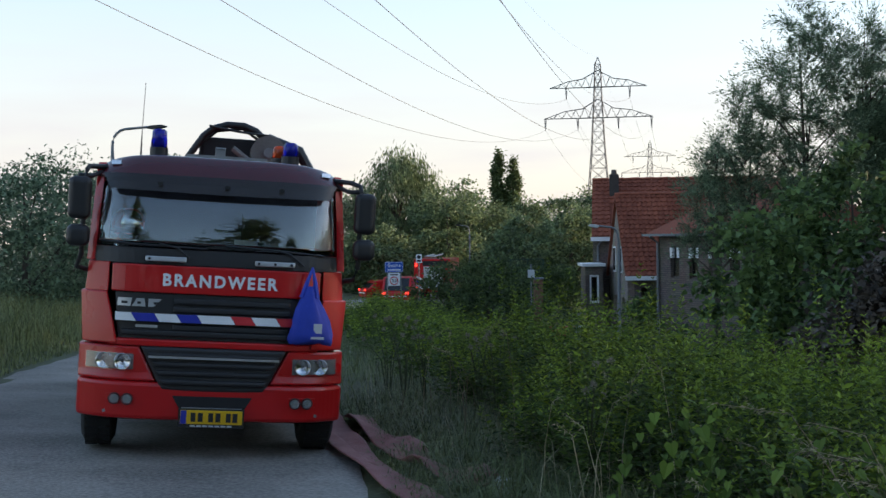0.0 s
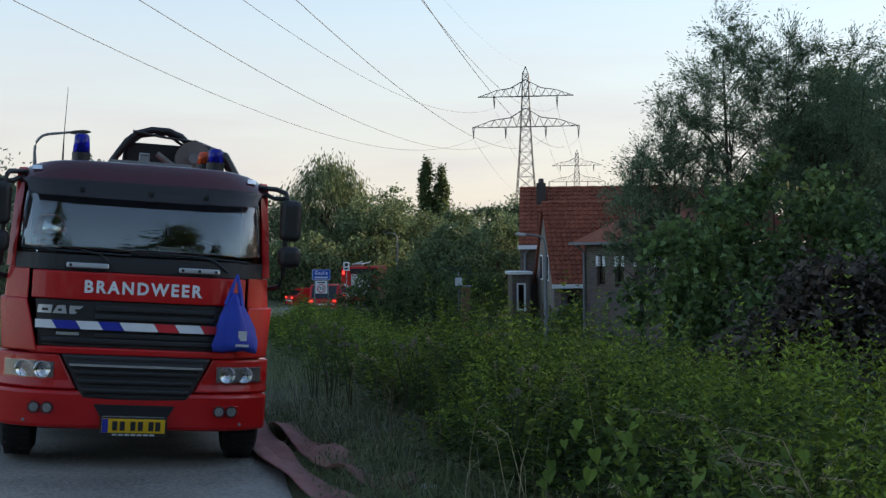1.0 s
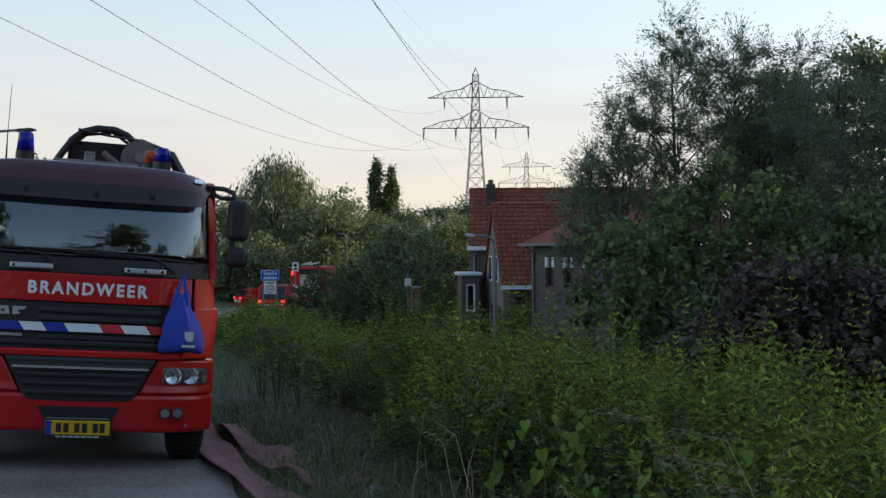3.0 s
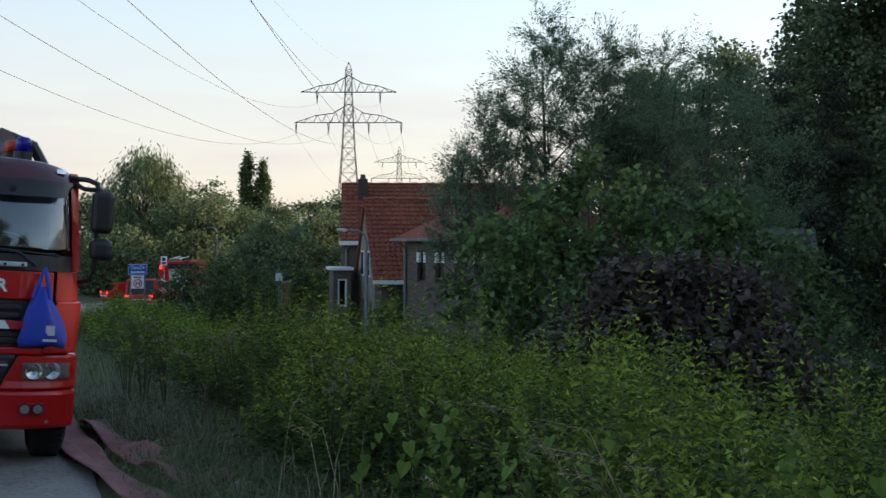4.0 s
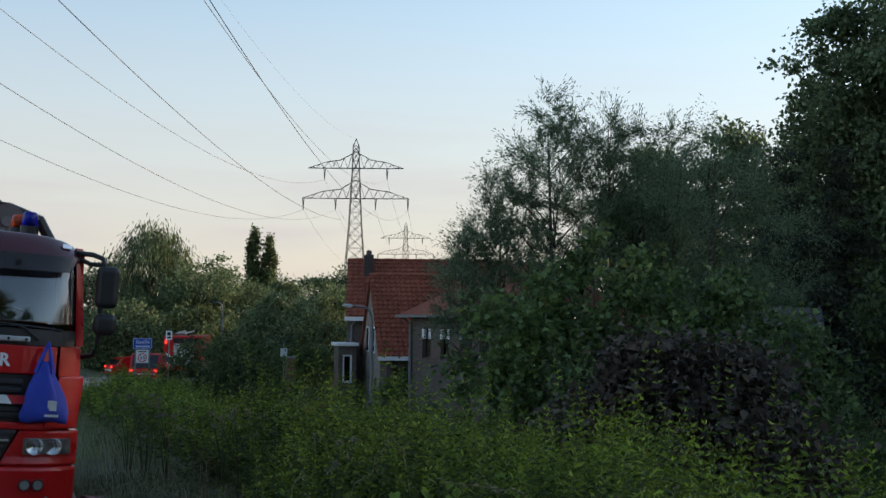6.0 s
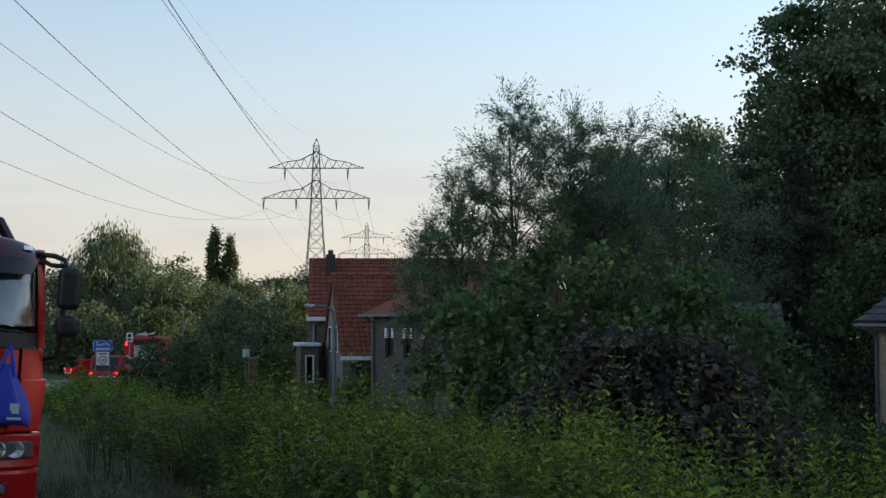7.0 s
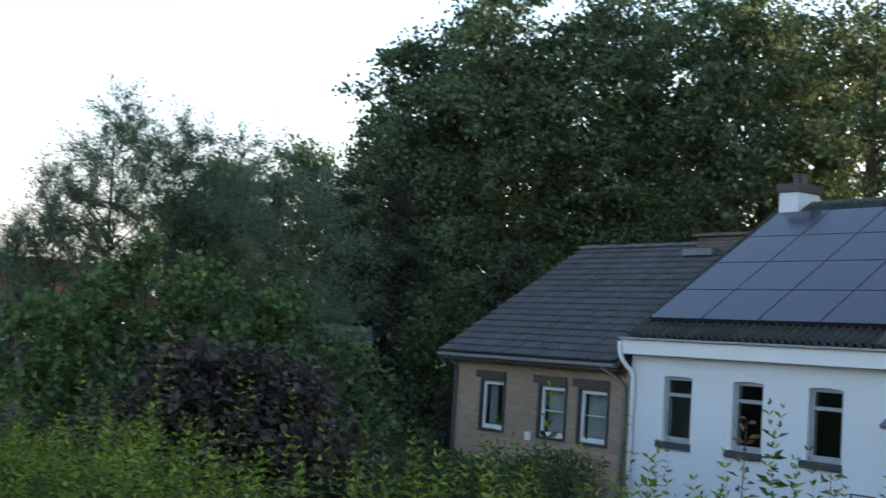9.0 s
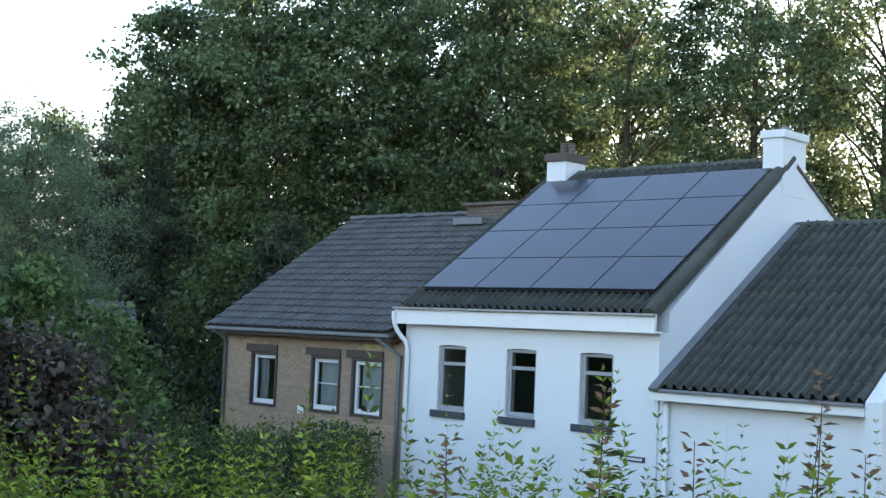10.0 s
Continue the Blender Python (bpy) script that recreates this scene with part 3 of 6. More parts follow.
def beige_house():
    h = thing("beige_house", pose(18.68, 23.66, 0, 0, 0, -84), "beige brick house with dark grey tiled roof", "house")
    wins = [(-5.52, -4.48), (-3.2, -2.14), (-1.75, -0.68)]
    op = [(a, b, -0.35, 1.0) for a, b in wins]
    part("wall", wall_boxes(-6.6, -0.004, GZ, 1.56, 0.02, 0.3, op), M_MORTAR, h, "beige brick front wall")
    bm = bmesh.new()
    prism(bm, [(0.3, GZ), (9.0, GZ), (9.0, 1.5), (4.43, 4.6), (0.3, 1.7)], 0, -6.6, -6.3)
    part("gable_wall", bm, M_BEIGE, h, "beige brick gable wall")
    part("rear_wall", boxes((-6.3, -0.004, 8.7, 9.0, GZ, 1.5)), M_BEIGE, h)
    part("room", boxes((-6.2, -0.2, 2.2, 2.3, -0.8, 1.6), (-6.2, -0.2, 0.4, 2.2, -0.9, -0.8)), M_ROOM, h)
    for k, (a, b) in enumerate(wins):
        rows = [(a, a + 0.07, -0.01, 0.12, -0.35, 1.0), (b - 0.07, b, -0.01, 0.12, -0.35, 1.0), (a + 0.07, b - 0.07, -0.02, 0.12, -0.35, -0.29), (a + 0.07, b - 0.07, -0.01, 0.12, 0.93, 1.0)]
        part("surround", boxes(*rows), M_BROWN, h, "brown window surround", bevel=0.006)
        part("lintel", boxes((a - 0.18, b - 0.002, -0.035, 0.015, 1.004, 1.18)), M_BROWN, h, "brown lintel board", bevel=0.006)
        w = window(h, a + 0.075, b - 0.075, -0.285, 0.925, 0.07, M_WHITE_TRIM, 0.085, None if k == 0 else 0.52, [(0.0, 0.4), (0, 1), (0, 1)][k], 0.022)
    part("vent", boxes((-3.6, -3.4, -0.03, 0.018, -0.43, -0.22)), M_WHITE_TRIM, h, "white vent cover", bevel=0.01)
    bm = bmesh.new()
    prism(bm, [(-0.38, 1.58), (4.43, 4.72), (9.3, 1.5), (9.3, 1.38), (4.43, 4.58), (-0.38, 1.46)], 0, -6.85, -0.13)
    part("roof", bm, M_ROOF, h, "dark grey tiled roof")
    part("gutter", boxes((-6.9, -0.13, -0.47, -0.382, 1.5, 1.58)), M_STEEL, h, "grey gutter", bevel=0.015)
    part("soffit", boxes((-6.8, -0.13, -0.36, 0.02, 1.42, 1.455)), M_BROWN, h)
    fr, L = slope_frame(-6.87, -0.4, 1.6, 4.43, 4.74, 0.02)
    roof_tiles(h, fr, 26, 18, 0.259, L / 18, M_ROOF, roll=0.45, lip=0.05)
    ridge_tiles(h, -6.85, -0.2, 4.43, 4.76, M_ROOF, 18)
    part("chimney", boxes((-2.1, -0.2, 4.1, 4.8, 4.5, 4.95), (-2.2, -0.15, 4.0, 4.9, 4.952, 5.03)), M_GREY_BRICK, h, "low brick chimney", bevel=0.015)
    part("flashing", boxes((-2.3, -1.3, 3.78, 4.08, 4.45, 4.62)), M_LEAD, h, "lead flashing")
    part("downpipe", tube(bmesh.new(), [(-6.55, -0.42, 1.5), (-6.55, -0.05, 1.25), (-6.55, -0.05, GZ)], 0.045, 8), M_STEEL, h, "grey downpipe", smooth=True)
    part("downpipe", tube(bmesh.new(), [(-0.55, -0.42, 1.5), (-0.12, -0.06, 1.1), (-0.12, -0.06, GZ)], 0.045, 8), M_STEEL, h, "grey downpipe", smooth=True)
    # bricks of the front wall
    me = bpy.data.meshes.new("brick")
    bm = boxes((0, 0.205, 0.0, 0.05, 0, 0.062))
    bm.to_mesh(me)
    bm.free()
    me.materials.append(M_BEIGE)
    rest_v, rest_f, count = [], [], 0
    rng = random.Random(5)
    for j in range(36):
        z = 1.5 - j * 0.075
        for i in range(-1, 31):
            x = -6.6 + i * 0.217 + (0.108 if j % 2 else 0)
            if x < -6.6 or x + 0.205 > -0.02 or any(x + 0.205 > a and x < b and z + 0.062 > c and z < d for a, b, c, d in op):
                continue
            p = (x, 0.006 + rng.uniform(-0.003, 0.003), z)
            if 0 < j < 31 and count < 300 and x > -5.0 and z > -0.5:
                ob = new("brick", me)
                ob.parent, ob.matrix_local = h, pose(*p)
                count += 1
            else:
                k = len(rest_v)
                rest_v += [(v.co.x + p[0], v.co.y + p[1], v.co.z + p[2]) for v in me.vertices]
                rest_f += [tuple(a + k for a in f.vertices) for f in me.polygons]
    me2 = bpy.data.meshes.new("bricks")
    me2.from_pydata(rest_v, [], rest_f)
    tagged(link_mesh("bricks", me2, M_BEIGE, h), kind="stuff")


M_FRAME_GREY = material("grey_window_frame", (0.33, 0.34, 0.36), 0.5, var=0.08, bump=0.03)
M_LEAD = material("lead_sheet", (0.16, 0.17, 0.19), 0.55, var=0.25, scale=1.5, fine=12, bump=0.1)
white_house()
garage()
beige_house()


def red_houses():
    # farther one: long roof
    h = thing("brick_house", pose(7.35, 64.0, 0, 0, 0, -7.5), "grey-brown brick house with old red tile roof", "house", "red-roofed houses")
    part("wall", wall_boxes(0, 8.5, GZ, 1.8, 0, 0.3, [(0.05, 0.3, -1.8, -0.4)]), M_GREY_BRICK, h)
    for x0 in (0.0, 8.2):
        bm = bmesh.new()
        prism(bm, [(0.3, GZ), (7, GZ), (7, 1.7), (3.5, 4.55), (0.3, 2.0)], 0, x0, x0 + 0.3)
        part("gable_wall", bm, M_GREY_BRICK, h)
    bm = bmesh.new()
    prism(bm, [(-0.35, 1.75), (3.5, 4.66), (7.3, 1.75), (7.3, 1.6), (3.5, 4.5), (-0.35, 1.6)], 0, -0.05, 8.6)
    part("roof", bm, M_RED_TILE, h, "red clay tile roof")
    fr, L = slope_frame(-0.05, -0.37, 1.77, 3.5, 4.68, 0.0)
    roof_tiles(h, fr, 28, 14, 0.305, L / 14, M_RED_TILE, skip=lambda i, j: i > 2 and j < 8, roll=0.55)
    ridge_tiles(h, -0.05, 8.6, 3.5, 4.68, M_RED_TILE, 22)
    part("fascia", boxes((-0.1, 8.6, -0.45, -0.352, 1.55, 1.75)), M_WHITE_TRIM, h, "white gutter board")
    part("downpipe", tube(bmesh.new(), [(0.4, -0.4, 1.55), (0.25, -0.08, 1.3), (0.25, -0.08, GZ)], 0.06, 8), M_STEEL, h)
    c = part("chimney", boxes((0.82, 1.30, 2.3, 2.85, 3.2, 4.92)), M_DARKBRICK, h, "dark brick chimney", bevel=0.02)
    part("flue", tube(bmesh.new(), [(1.06, 2.6, 4.92), (1.06, 2.6, 5.15)], [0.16, 0.13], 10), M_BROWN, c)
    # nearer one, with its gable on the road side
    h = thing("brick_house", pose(8.1, 57.4, 0), "brick house with steep red tile roof and pale gable", "house", "red-roofed houses")
    op = [(0.5, 1.3, -0.2, 1.2), (2.3, 3.0, 1.3, 2.3), (3.6, 4.4, -0.2, 1.2)]
    bm = wall_boxes(0.0, 6.2, GZ, 0.05, 0, 0.3, [(0.9, 1.8, -2.3, -1.0), (3.6, 4.5, -2.3, -1.0)])
    part("gable_wall", bm, M_GABLE, h).matrix_local = pose(0, 0, 0, 0, 0, 90) @ Matrix.Diagonal((1, -1, 1, 1))
    bm = bmesh.new()
    prism(bm, [(0.0, 0.052), (6.2, 0.052), (3.1, 3.55)], 0, 0, 0.3)
    part("gable_top", bm, M_GABLE, h)
    for y0 in (1.6, 3.7):
        part("window", boxes((-0.03, 0.02, y0, y0 + 0.8, 0.1, 1.3)), M_WHITE_TRIM, h)
        part("pane", boxes((-0.04, -0.03, y0 + 0.08, y0 + 0.72, 0.18, 1.22)), M_BLACKGLASS, h)
    part("wall", wall_boxes(0.3, 6.5, GZ, 0.0, 0, 0.3, [(0.6, 1.3, -1.9, -0.5)]), M_GREY_BRICK, h)
    bm = bmesh.new()
    prism(bm, [(-0.35, 0.0), (3.1, 3.7), (6.5, 0.0), (6.5, -0.15), (3.1, 3.55), (-0.35, -0.15)], 0, -0.12, 6.5)
    part("roof", bm, M_RED_TILE, h, "red clay tile roof with dark stains")
    fr, L = slope_frame(-0.12, -0.37, 0.02, 3.1, 3.72, 0.0)
    roof_tiles(h, fr, 28, 18, 0.236, L / 18, M_RED_TILE, roll=0.8)
    ridge_tiles(h, -0.12, 6.5, 3.1, 3.7, M_RED_TILE, 18)
    part("fascia", boxes((-0.14, 6.5, -0.45, -0.352, -0.16, 0.02)), M_WHITE_TRIM, h, "white gutter board")
    # nearest one: hipped roof
    h = thing("brick_house", pose(8.75, 52.9, 0, 0, 0, -69), "grey brick house with hipped red roof and arched windows", "house", "red-roofed houses")
    wins = [(0.9, 1.55), (2.3, 2.95), (3.7, 4.35), (5.1, 5.75)]
    part("wall", wall_boxes(0, 7.0, GZ, 1.78, 0, 0.3, [(a, b, 0.1, 1.35) for a, b in wins]), M_GREY_BRICK, h)
    part("side_wall", boxes((0, 0.3, 0.3, 6, GZ, 1.78), (6.7, 7.0, 0.3, 6, GZ, 1.78), (0.3, 6.7, 5.7, 6, GZ, 1.78)), M_GREY_BRICK, h)
    for a, b in wins:
        w = window(h, a, b, 0.1, 1.35, 0.1, M_BROWN, 0.06, 0.7)
        for x0 in (a - 0.02, b - 0.16):
            part("shutter", boxes((x0, x0 + 0.18, -0.02, 0.09, 0.9, 1.3)), M_WHITE_TRIM, w)
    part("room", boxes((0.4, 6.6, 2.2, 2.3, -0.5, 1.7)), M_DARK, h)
    bm = bmesh.new()
    e = [bm.verts.new(p) for p in ((-0.4, -0.4, 1.85), (7.4, -0.4, 1.85), (7.4, 6.4, 1.85), (-0.4, 6.4, 1.85))]
    r = [bm.verts.new(p) for p in ((2.6, 3.0, 4.0), (4.8, 3.0, 4.0))]
    for f in ((e[0], e[1], r[1], r[0]), (e[1], e[2], r[1]), (e[2], e[3], r[0], r[1]), (e[3], e[0], r[0]), e[::-1]):
        bm.faces.new(f)
    part("roof", bm, M_RED_TILE, h, "hipped red clay tile roof")
    part("gutter", boxes((-0.5, 7.5, -0.5, -0.402, 1.76, 1.86), (-0.5, -0.402, -0.4, 6.4, 1.76, 1.86)), M_STEEL, h, "grey gutter")
    part("downpipe", tube(bmesh.new(), [(0.05, -0.45, 1.76), (0.05, -0.08, 1.5), (0.05, -0.08, GZ)], 0.06, 8), M_STEEL, h)
    # low flat-roofed porch beside the farther house
    h = thing("flat_extension", pose(6.75, 62.0, 0), "small flat-roofed brick extension with white window", "house")
    part("wall", wall_boxes(0, 0.85, GZ, 0.35, 0, 0.2, [(0.2, 0.65, -1.4, -0.05)]), M_GREY_BRICK, h)
    for x in (0, 0.65):
        part("side_wall", boxes((x, x + 0.2, 0.2, 2.0, GZ, 0.35)), M_GREY_BRICK, h)
    part("room", boxes((0.2, 0.65, 0.9, 1.0, -2.2, 0.3)), M_DARK, h)
    window(h, 0.2, 0.65, -1.4, -0.05, 0.04, M_WHITE_TRIM, 0.09)
    part("roof_edge", boxes((-0.15, 0.95, -0.2, 2.1, 0.352, 0.5)), M_WHITE_TRIM, h, "white flat roof edge", bevel=0.02)


M_DARKBRICK = material("sooty_brick", (0.06, 0.05, 0.045), 0.9, var=0.3, scale=3, fine=40, bump=0.3)
M_GABLE = coursed("pale_brick", (0.25, 0.21, 0.165), (0.19, 0.155, 0.12), (0.14, 0.12, 0.10))
M_BLACKGLASS = material("dark_pane", (0.02, 0.022, 0.025), 0.08, var=0.1, bump=0)
red_houses()


def shed():
    h = thing("shed", pose(17.3, 36.4, 0, 0, 0, -20), "dark shed with tiled roof half hidden by trees", "shed")
    part("wall", boxes((-0.3, 1.1, 0, 3.5, GZ, 0.2)), M_BROWN, h)
    bm = bmesh.new()
    prism(bm, [(-0.3, 0.2), (1.75, 2.1), (3.8, 0.2), (3.8, 0.1), (1.75, 1.98), (-0.3, 0.1)], 0, -0.5, 1.3)
    part("roof", bm, M_ROOF, h, "dark tiled roof")
    fr, L = slope_frame(-0.5, -0.3, 0.22, 1.75, 2.12, 0.0)
    roof_tiles(h, fr, 6, 9, 0.3, L / 9, M_ROOF)


shed()


# ---- trees ----
def round_profile(r, lo=0.25):
    return [(lo + (1.0 - lo) * k / 10, r * max(0.08, math.sin(math.pi * min(1.0, 0.12 + 0.86 * k / 10)) ** 0.7)) for k in range(11)]


def cone_profile(r, lo=0.08):
    return [(lo, r), (0.3, r * 0.85), (0.6, r * 0.5), (0.85, r * 0.22), (1.0, 0.05)]


for k, (x, y, h, lo, r, n) in enumerate(((12.2, 43.6, 12.5, 0.48, 2.2, 175), (14.1, 43.4, 12.0, 0.48, 1.6, 115), (10.2, 44.0, 9.9, 0.5, 1.8, 95), (9.2, 43.8, 8.2, 0.5, 1.2, 45), (15.2, 43.6, 11.4, 0.5, 1.3, 60))):
    tree("silver_willow", (x, y, GZ), h, [(lo, r), (lo + 0.15, r * 1.05), (0.8, r * 0.75), (0.92, r * 0.4), (1.0, 0.12)], int(n * 1.05), 150, (0.15, 0.034), L_WILLOW,
         "tall silvery willow with thin airy crown against the sky", seed=3 + 2 * k, trunk_r=0.16, clump_r=0.6, bias=(0, 0, 0.28), limbs=30, stems=2, rough=0.45, shell=0.1, twig=1.35, align=0.72, flat=0.6, group="silvery willows")
tree("silver_willow", (16.0, 43.0, GZ), 11.6, [(0.5, 1.4), (0.7, 1.5), (0.85, 0.9), (1.0, 0.2)], 90, 140, (0.15, 0.034), L_WILLOW,
     "slender silvery willow with thin pointed crown", seed=8, trunk_r=0.14, clump_r=0.6, limbs=24, stems=2, rough=0.4, shell=0.2, bias=(0, 0, 0.28), twig=1.5, align=0.72, flat=0.6)
tree("round_willow", (19.2, 47.0, GZ), 11.9, round_profile(3.6, 0.2), 300, 150, (0.17, 0.042), L_WILLOW, "dense rounded grey-green willow", seed=5, trunk_r=0.3, clump_r=0.9, shell=0.55, twig=1.3, align=0.6, flat=0.8)
for k, (x, y, h, r) in enumerate(((38, 88, 18.6, 4.0), (43, 85, 18.2, 4.5), (33, 90, 17.0, 4.0))):
    tree("poplar", (x, y, GZ), h, round_profile(r, 0.25), 220, 80, (0.34, 0.26), L_POPLAR, "tall poplar with sunlit yellow-green top", seed=20 + k, trunk_r=0.3, clump_r=1.1, group="poplars of the wood")
for k, (x, y, h, r) in enumerate(((25.0, 52.5, 12.2, 3.0), (28.5, 54.5, 12.6, 3.0), (21.5, 33.5, 7.2, 2.0), (24.5, 37.5, 8.2, 2.2), (19.3, 38.0, 6.0, 1.7))):
    tree("fir", (x, y, GZ), h, cone_profile(r), 220, 75, (0.24, 0.085), L_FIR, "dark fir with drooping branches", seed=30 + k, trunk_r=0.16, clump_r=0.5, bias=(0, 0, -0.5), shell=0.4, spread=(1, 1, 0.5), group="firs behind the gardens")
WOOD = ((35.0, 66, 22.3, 3.5), (38.0, 61, 26, 4.2), (42, 57, 25, 4.2), (46, 51, 26, 4.2), (40, 68, 25, 4.4), (50, 45.5, 27, 4.4), (52.5, 39.5, 26, 4.2), (55, 34, 27, 4.2), (57, 28.5, 27, 4.2),
        (59, 22.5, 27, 4.2), (61, 16, 26, 4.3), (63, 9, 26, 4.3), (64, 1, 26, 4.5), (65, -8, 26, 4.5), (52, 55, 26, 4.4), (60, 43, 27, 4.4), (66, 30, 27, 4.4), (68, 16, 27, 4.4), (47, 58.5, 26.5, 4.4))
for k, (x, y, h, r) in enumerate(WOOD):
    lo = 0.16 if k < 5 else 0.3
    prof = [(lo, r * 0.55), (lo + 0.15, r * 0.95), (0.6, r), (0.8, r * 0.8), (0.93, r * 0.45), (1.0, 0.3)]
    # unseen ones are added to the right so the wood shades the road
    seen = k < 10 or k in (14, 15, 18)
    tree("poplar", (x, y, GZ), h, prof, 330 if k < 5 else 240 if seen else 60, 80 if seen else 45, (0.29, 0.23) if k < 5 else (0.25, 0.195) if seen else (0.3, 0.24), L_POPLAR, "tall poplar of a dense wood, dim in its own shade" if k < 5 else "tall poplar with bare lower trunk and sky gaps in its crown, row extended unseen to block sun",
         seed=40 + k, trunk_r=0.33, clump_r=1.0 if k < 5 else 1.2, tight=0.5 if k < 5 else 0.42, limbs=26, rough=0.35, group="poplars of the wood", crown0=lo)
# back row; those past the view's right edge are added to block the sun
for k, (x, y) in enumerate(((47, 73), (51, 70.5), (54, 67), (58, 62), (62, 57), (75, 33), (78, 24), (80, 15), (81, 6), (82, -3), (82, -12), (82, -22), (80, -32))):
    tree("poplar", (x, y, GZ), 27 if k > 0 else 24, [(0.5 if k == 4 else 0.2 if k == 3 else 0.05, 3.5), (0.55, 4.8), (0.7, 5.0), (0.88, 3.6), (1.0, 0.6)], 130, 48, (0.5, 0.4), L_POPLAR, "tall leafy poplar deep in the wood, row runs on unseen to block sun",
         seed=200 + k, trunk_r=0.35, clump_r=1.3, limbs=8, group="poplars of the wood")
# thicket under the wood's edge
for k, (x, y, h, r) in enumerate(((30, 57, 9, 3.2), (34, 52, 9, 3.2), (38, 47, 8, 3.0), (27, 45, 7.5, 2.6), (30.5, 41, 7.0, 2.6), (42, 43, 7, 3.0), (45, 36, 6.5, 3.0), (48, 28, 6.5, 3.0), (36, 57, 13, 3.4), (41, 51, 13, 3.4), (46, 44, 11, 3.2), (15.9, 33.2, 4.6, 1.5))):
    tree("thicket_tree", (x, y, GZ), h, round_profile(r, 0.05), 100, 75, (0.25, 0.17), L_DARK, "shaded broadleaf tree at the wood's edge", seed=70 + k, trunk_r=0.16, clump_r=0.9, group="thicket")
tree("maple", (8.55, 27.0, GZ), 6.4, round_profile(2.85, 0.05), 250, 85, (0.17, 0.14), L_MAPLE, "young green maple with broad leaves", seed=11, trunk_r=0.12, clump_r=0.62, flat=1.8, twig=1.1, squash=(1.05, 0.9, 1))
tree("maple", (10.9, 25.6, GZ), 5.6, round_profile(2.1, 0.05), 170, 85, (0.16, 0.13), L_MAPLE, "young green maple beside the hazel", seed=16, trunk_r=0.1, clump_r=0.58, flat=1.8, twig=1.1)
tree("purple_hazel", (8.0, 20.7, GZ), 4.45, round_profile(2.35, 0.02), 300, 84, (0.155, 0.125), L_PURPLE, "dark purple-leaved hazel bush with large leaves", "shrub", seed=12, trunk_r=0.1, clump_r=0.55, flat=1.8, squash=(1.05, 0.9, 1), stems=3)
tree("shrub", (14.1, 26.4, GZ), 3.2, round_profile(1.4, 0.05), 80, 90, (0.09, 0.04), L_DARK, "rounded green shrub beside the hedge", "shrub", seed=13, trunk_r=0.06, clump_r=0.4)
tree("shrub", (8.6, 55.0, GZ), 2.4, round_profile(1.2, 0.05), 60, 80, (0.14, 0.09), L_MAPLE, "green shrub before the brick houses", "shrub", seed=14, trunk_r=0.06, clump_r=0.4)
for k, (x, y, h, r) in enumerate(((1.6, 47.5, 3.9, 1.6), (0.2, 50.0, 3.4, 1.4), (2.1, 51.0, 3.2, 1.2))):
    tree("elder_bush", (x, y, -2.6), h, round_profile(r, 0.02), 90, 80, (0.14, 0.08), L_DARK, "dark elder bush on the bank", "shrub", seed=80 + k, trunk_r=0.07, clump_r=0.45, group="bushes on the bank")
for k, (x, y, h, r) in enumerate(((-12.3, 38.5, 4.4, 3.0), (-16.5, 36.5, 5.2, 3.2), (-9.5, 45, 4.6, 3.0), (-14, 48, 5.5, 3.5), (-20, 42, 6.0, 3.6), (-9.2, 57, 5.4, 3.2))):
    tree("roadside_tree", (x, y, -0.5), h, round_profile(r, 0.02), 140, 85, (0.18, 0.08), L_WILLOW, "grey-green bushy tree beyond the road", seed=90 + k, trunk_r=0.15, clump_r=0.7, group="trees across the road")
tree("weeping_willow", (-3.6, 110, GZ), 11.4, round_profile(4.2, 0.15), 260, 110, (0.45, 0.08), L_BELT, "weeping willow with hanging branches", seed=101, trunk_r=0.4, clump_r=1.0, bias=(0, 0, -1.0), align=0.75, spread=(0.8, 0.8, 1.4))
for k, (x, y, h, r) in enumerate(((-12, 105, 8.5, 4.0), (-8, 112, 9.0, 4.0), (0.5, 104, 8.6, 3.6), (4.0, 108, 7.8, 3.4), (7.5, 116, 7.8, 3.5), (11, 122, 8.2, 3.6), (14.5, 125, 9.0, 3.6), (18.5, 124, 9.2, 3.6), (-17, 108, 9.0, 4.2), (2, 120, 9.5, 4.0), (-5, 92, 6.0, 2.6), (5.5, 88, 5.8, 2.8), (9, 92, 6.6, 3.0), (12.5, 98, 7.0, 3.2))):
    tree("broadleaf_tree", (x, y, GZ), h, round_profile(r, 0.02), 125, 85, (0.26, 0.19), L_BELT, "round olive green tree in the distant tree belt", seed=110 + k, trunk_r=0.25, clump_r=1.0, group="distant tree belt")
for k, (x, h) in enumerate(((6.7, 14.3), (8.45, 13.9))):
    tree("lombardy_poplar", (x, 155, GZ), h, [(0.1, 0.55), (0.5, 0.75), (0.86, 0.7), (0.96, 0.45), (1.0, 0.2)], 150, 75, (0.28, 0.2), L_DARK, "slim dark columnar poplar on the skyline", seed=140 + k, trunk_r=0.25, clump_r=0.42, rough=0.12, spread=(1, 1, 1.6), group="columnar poplars")
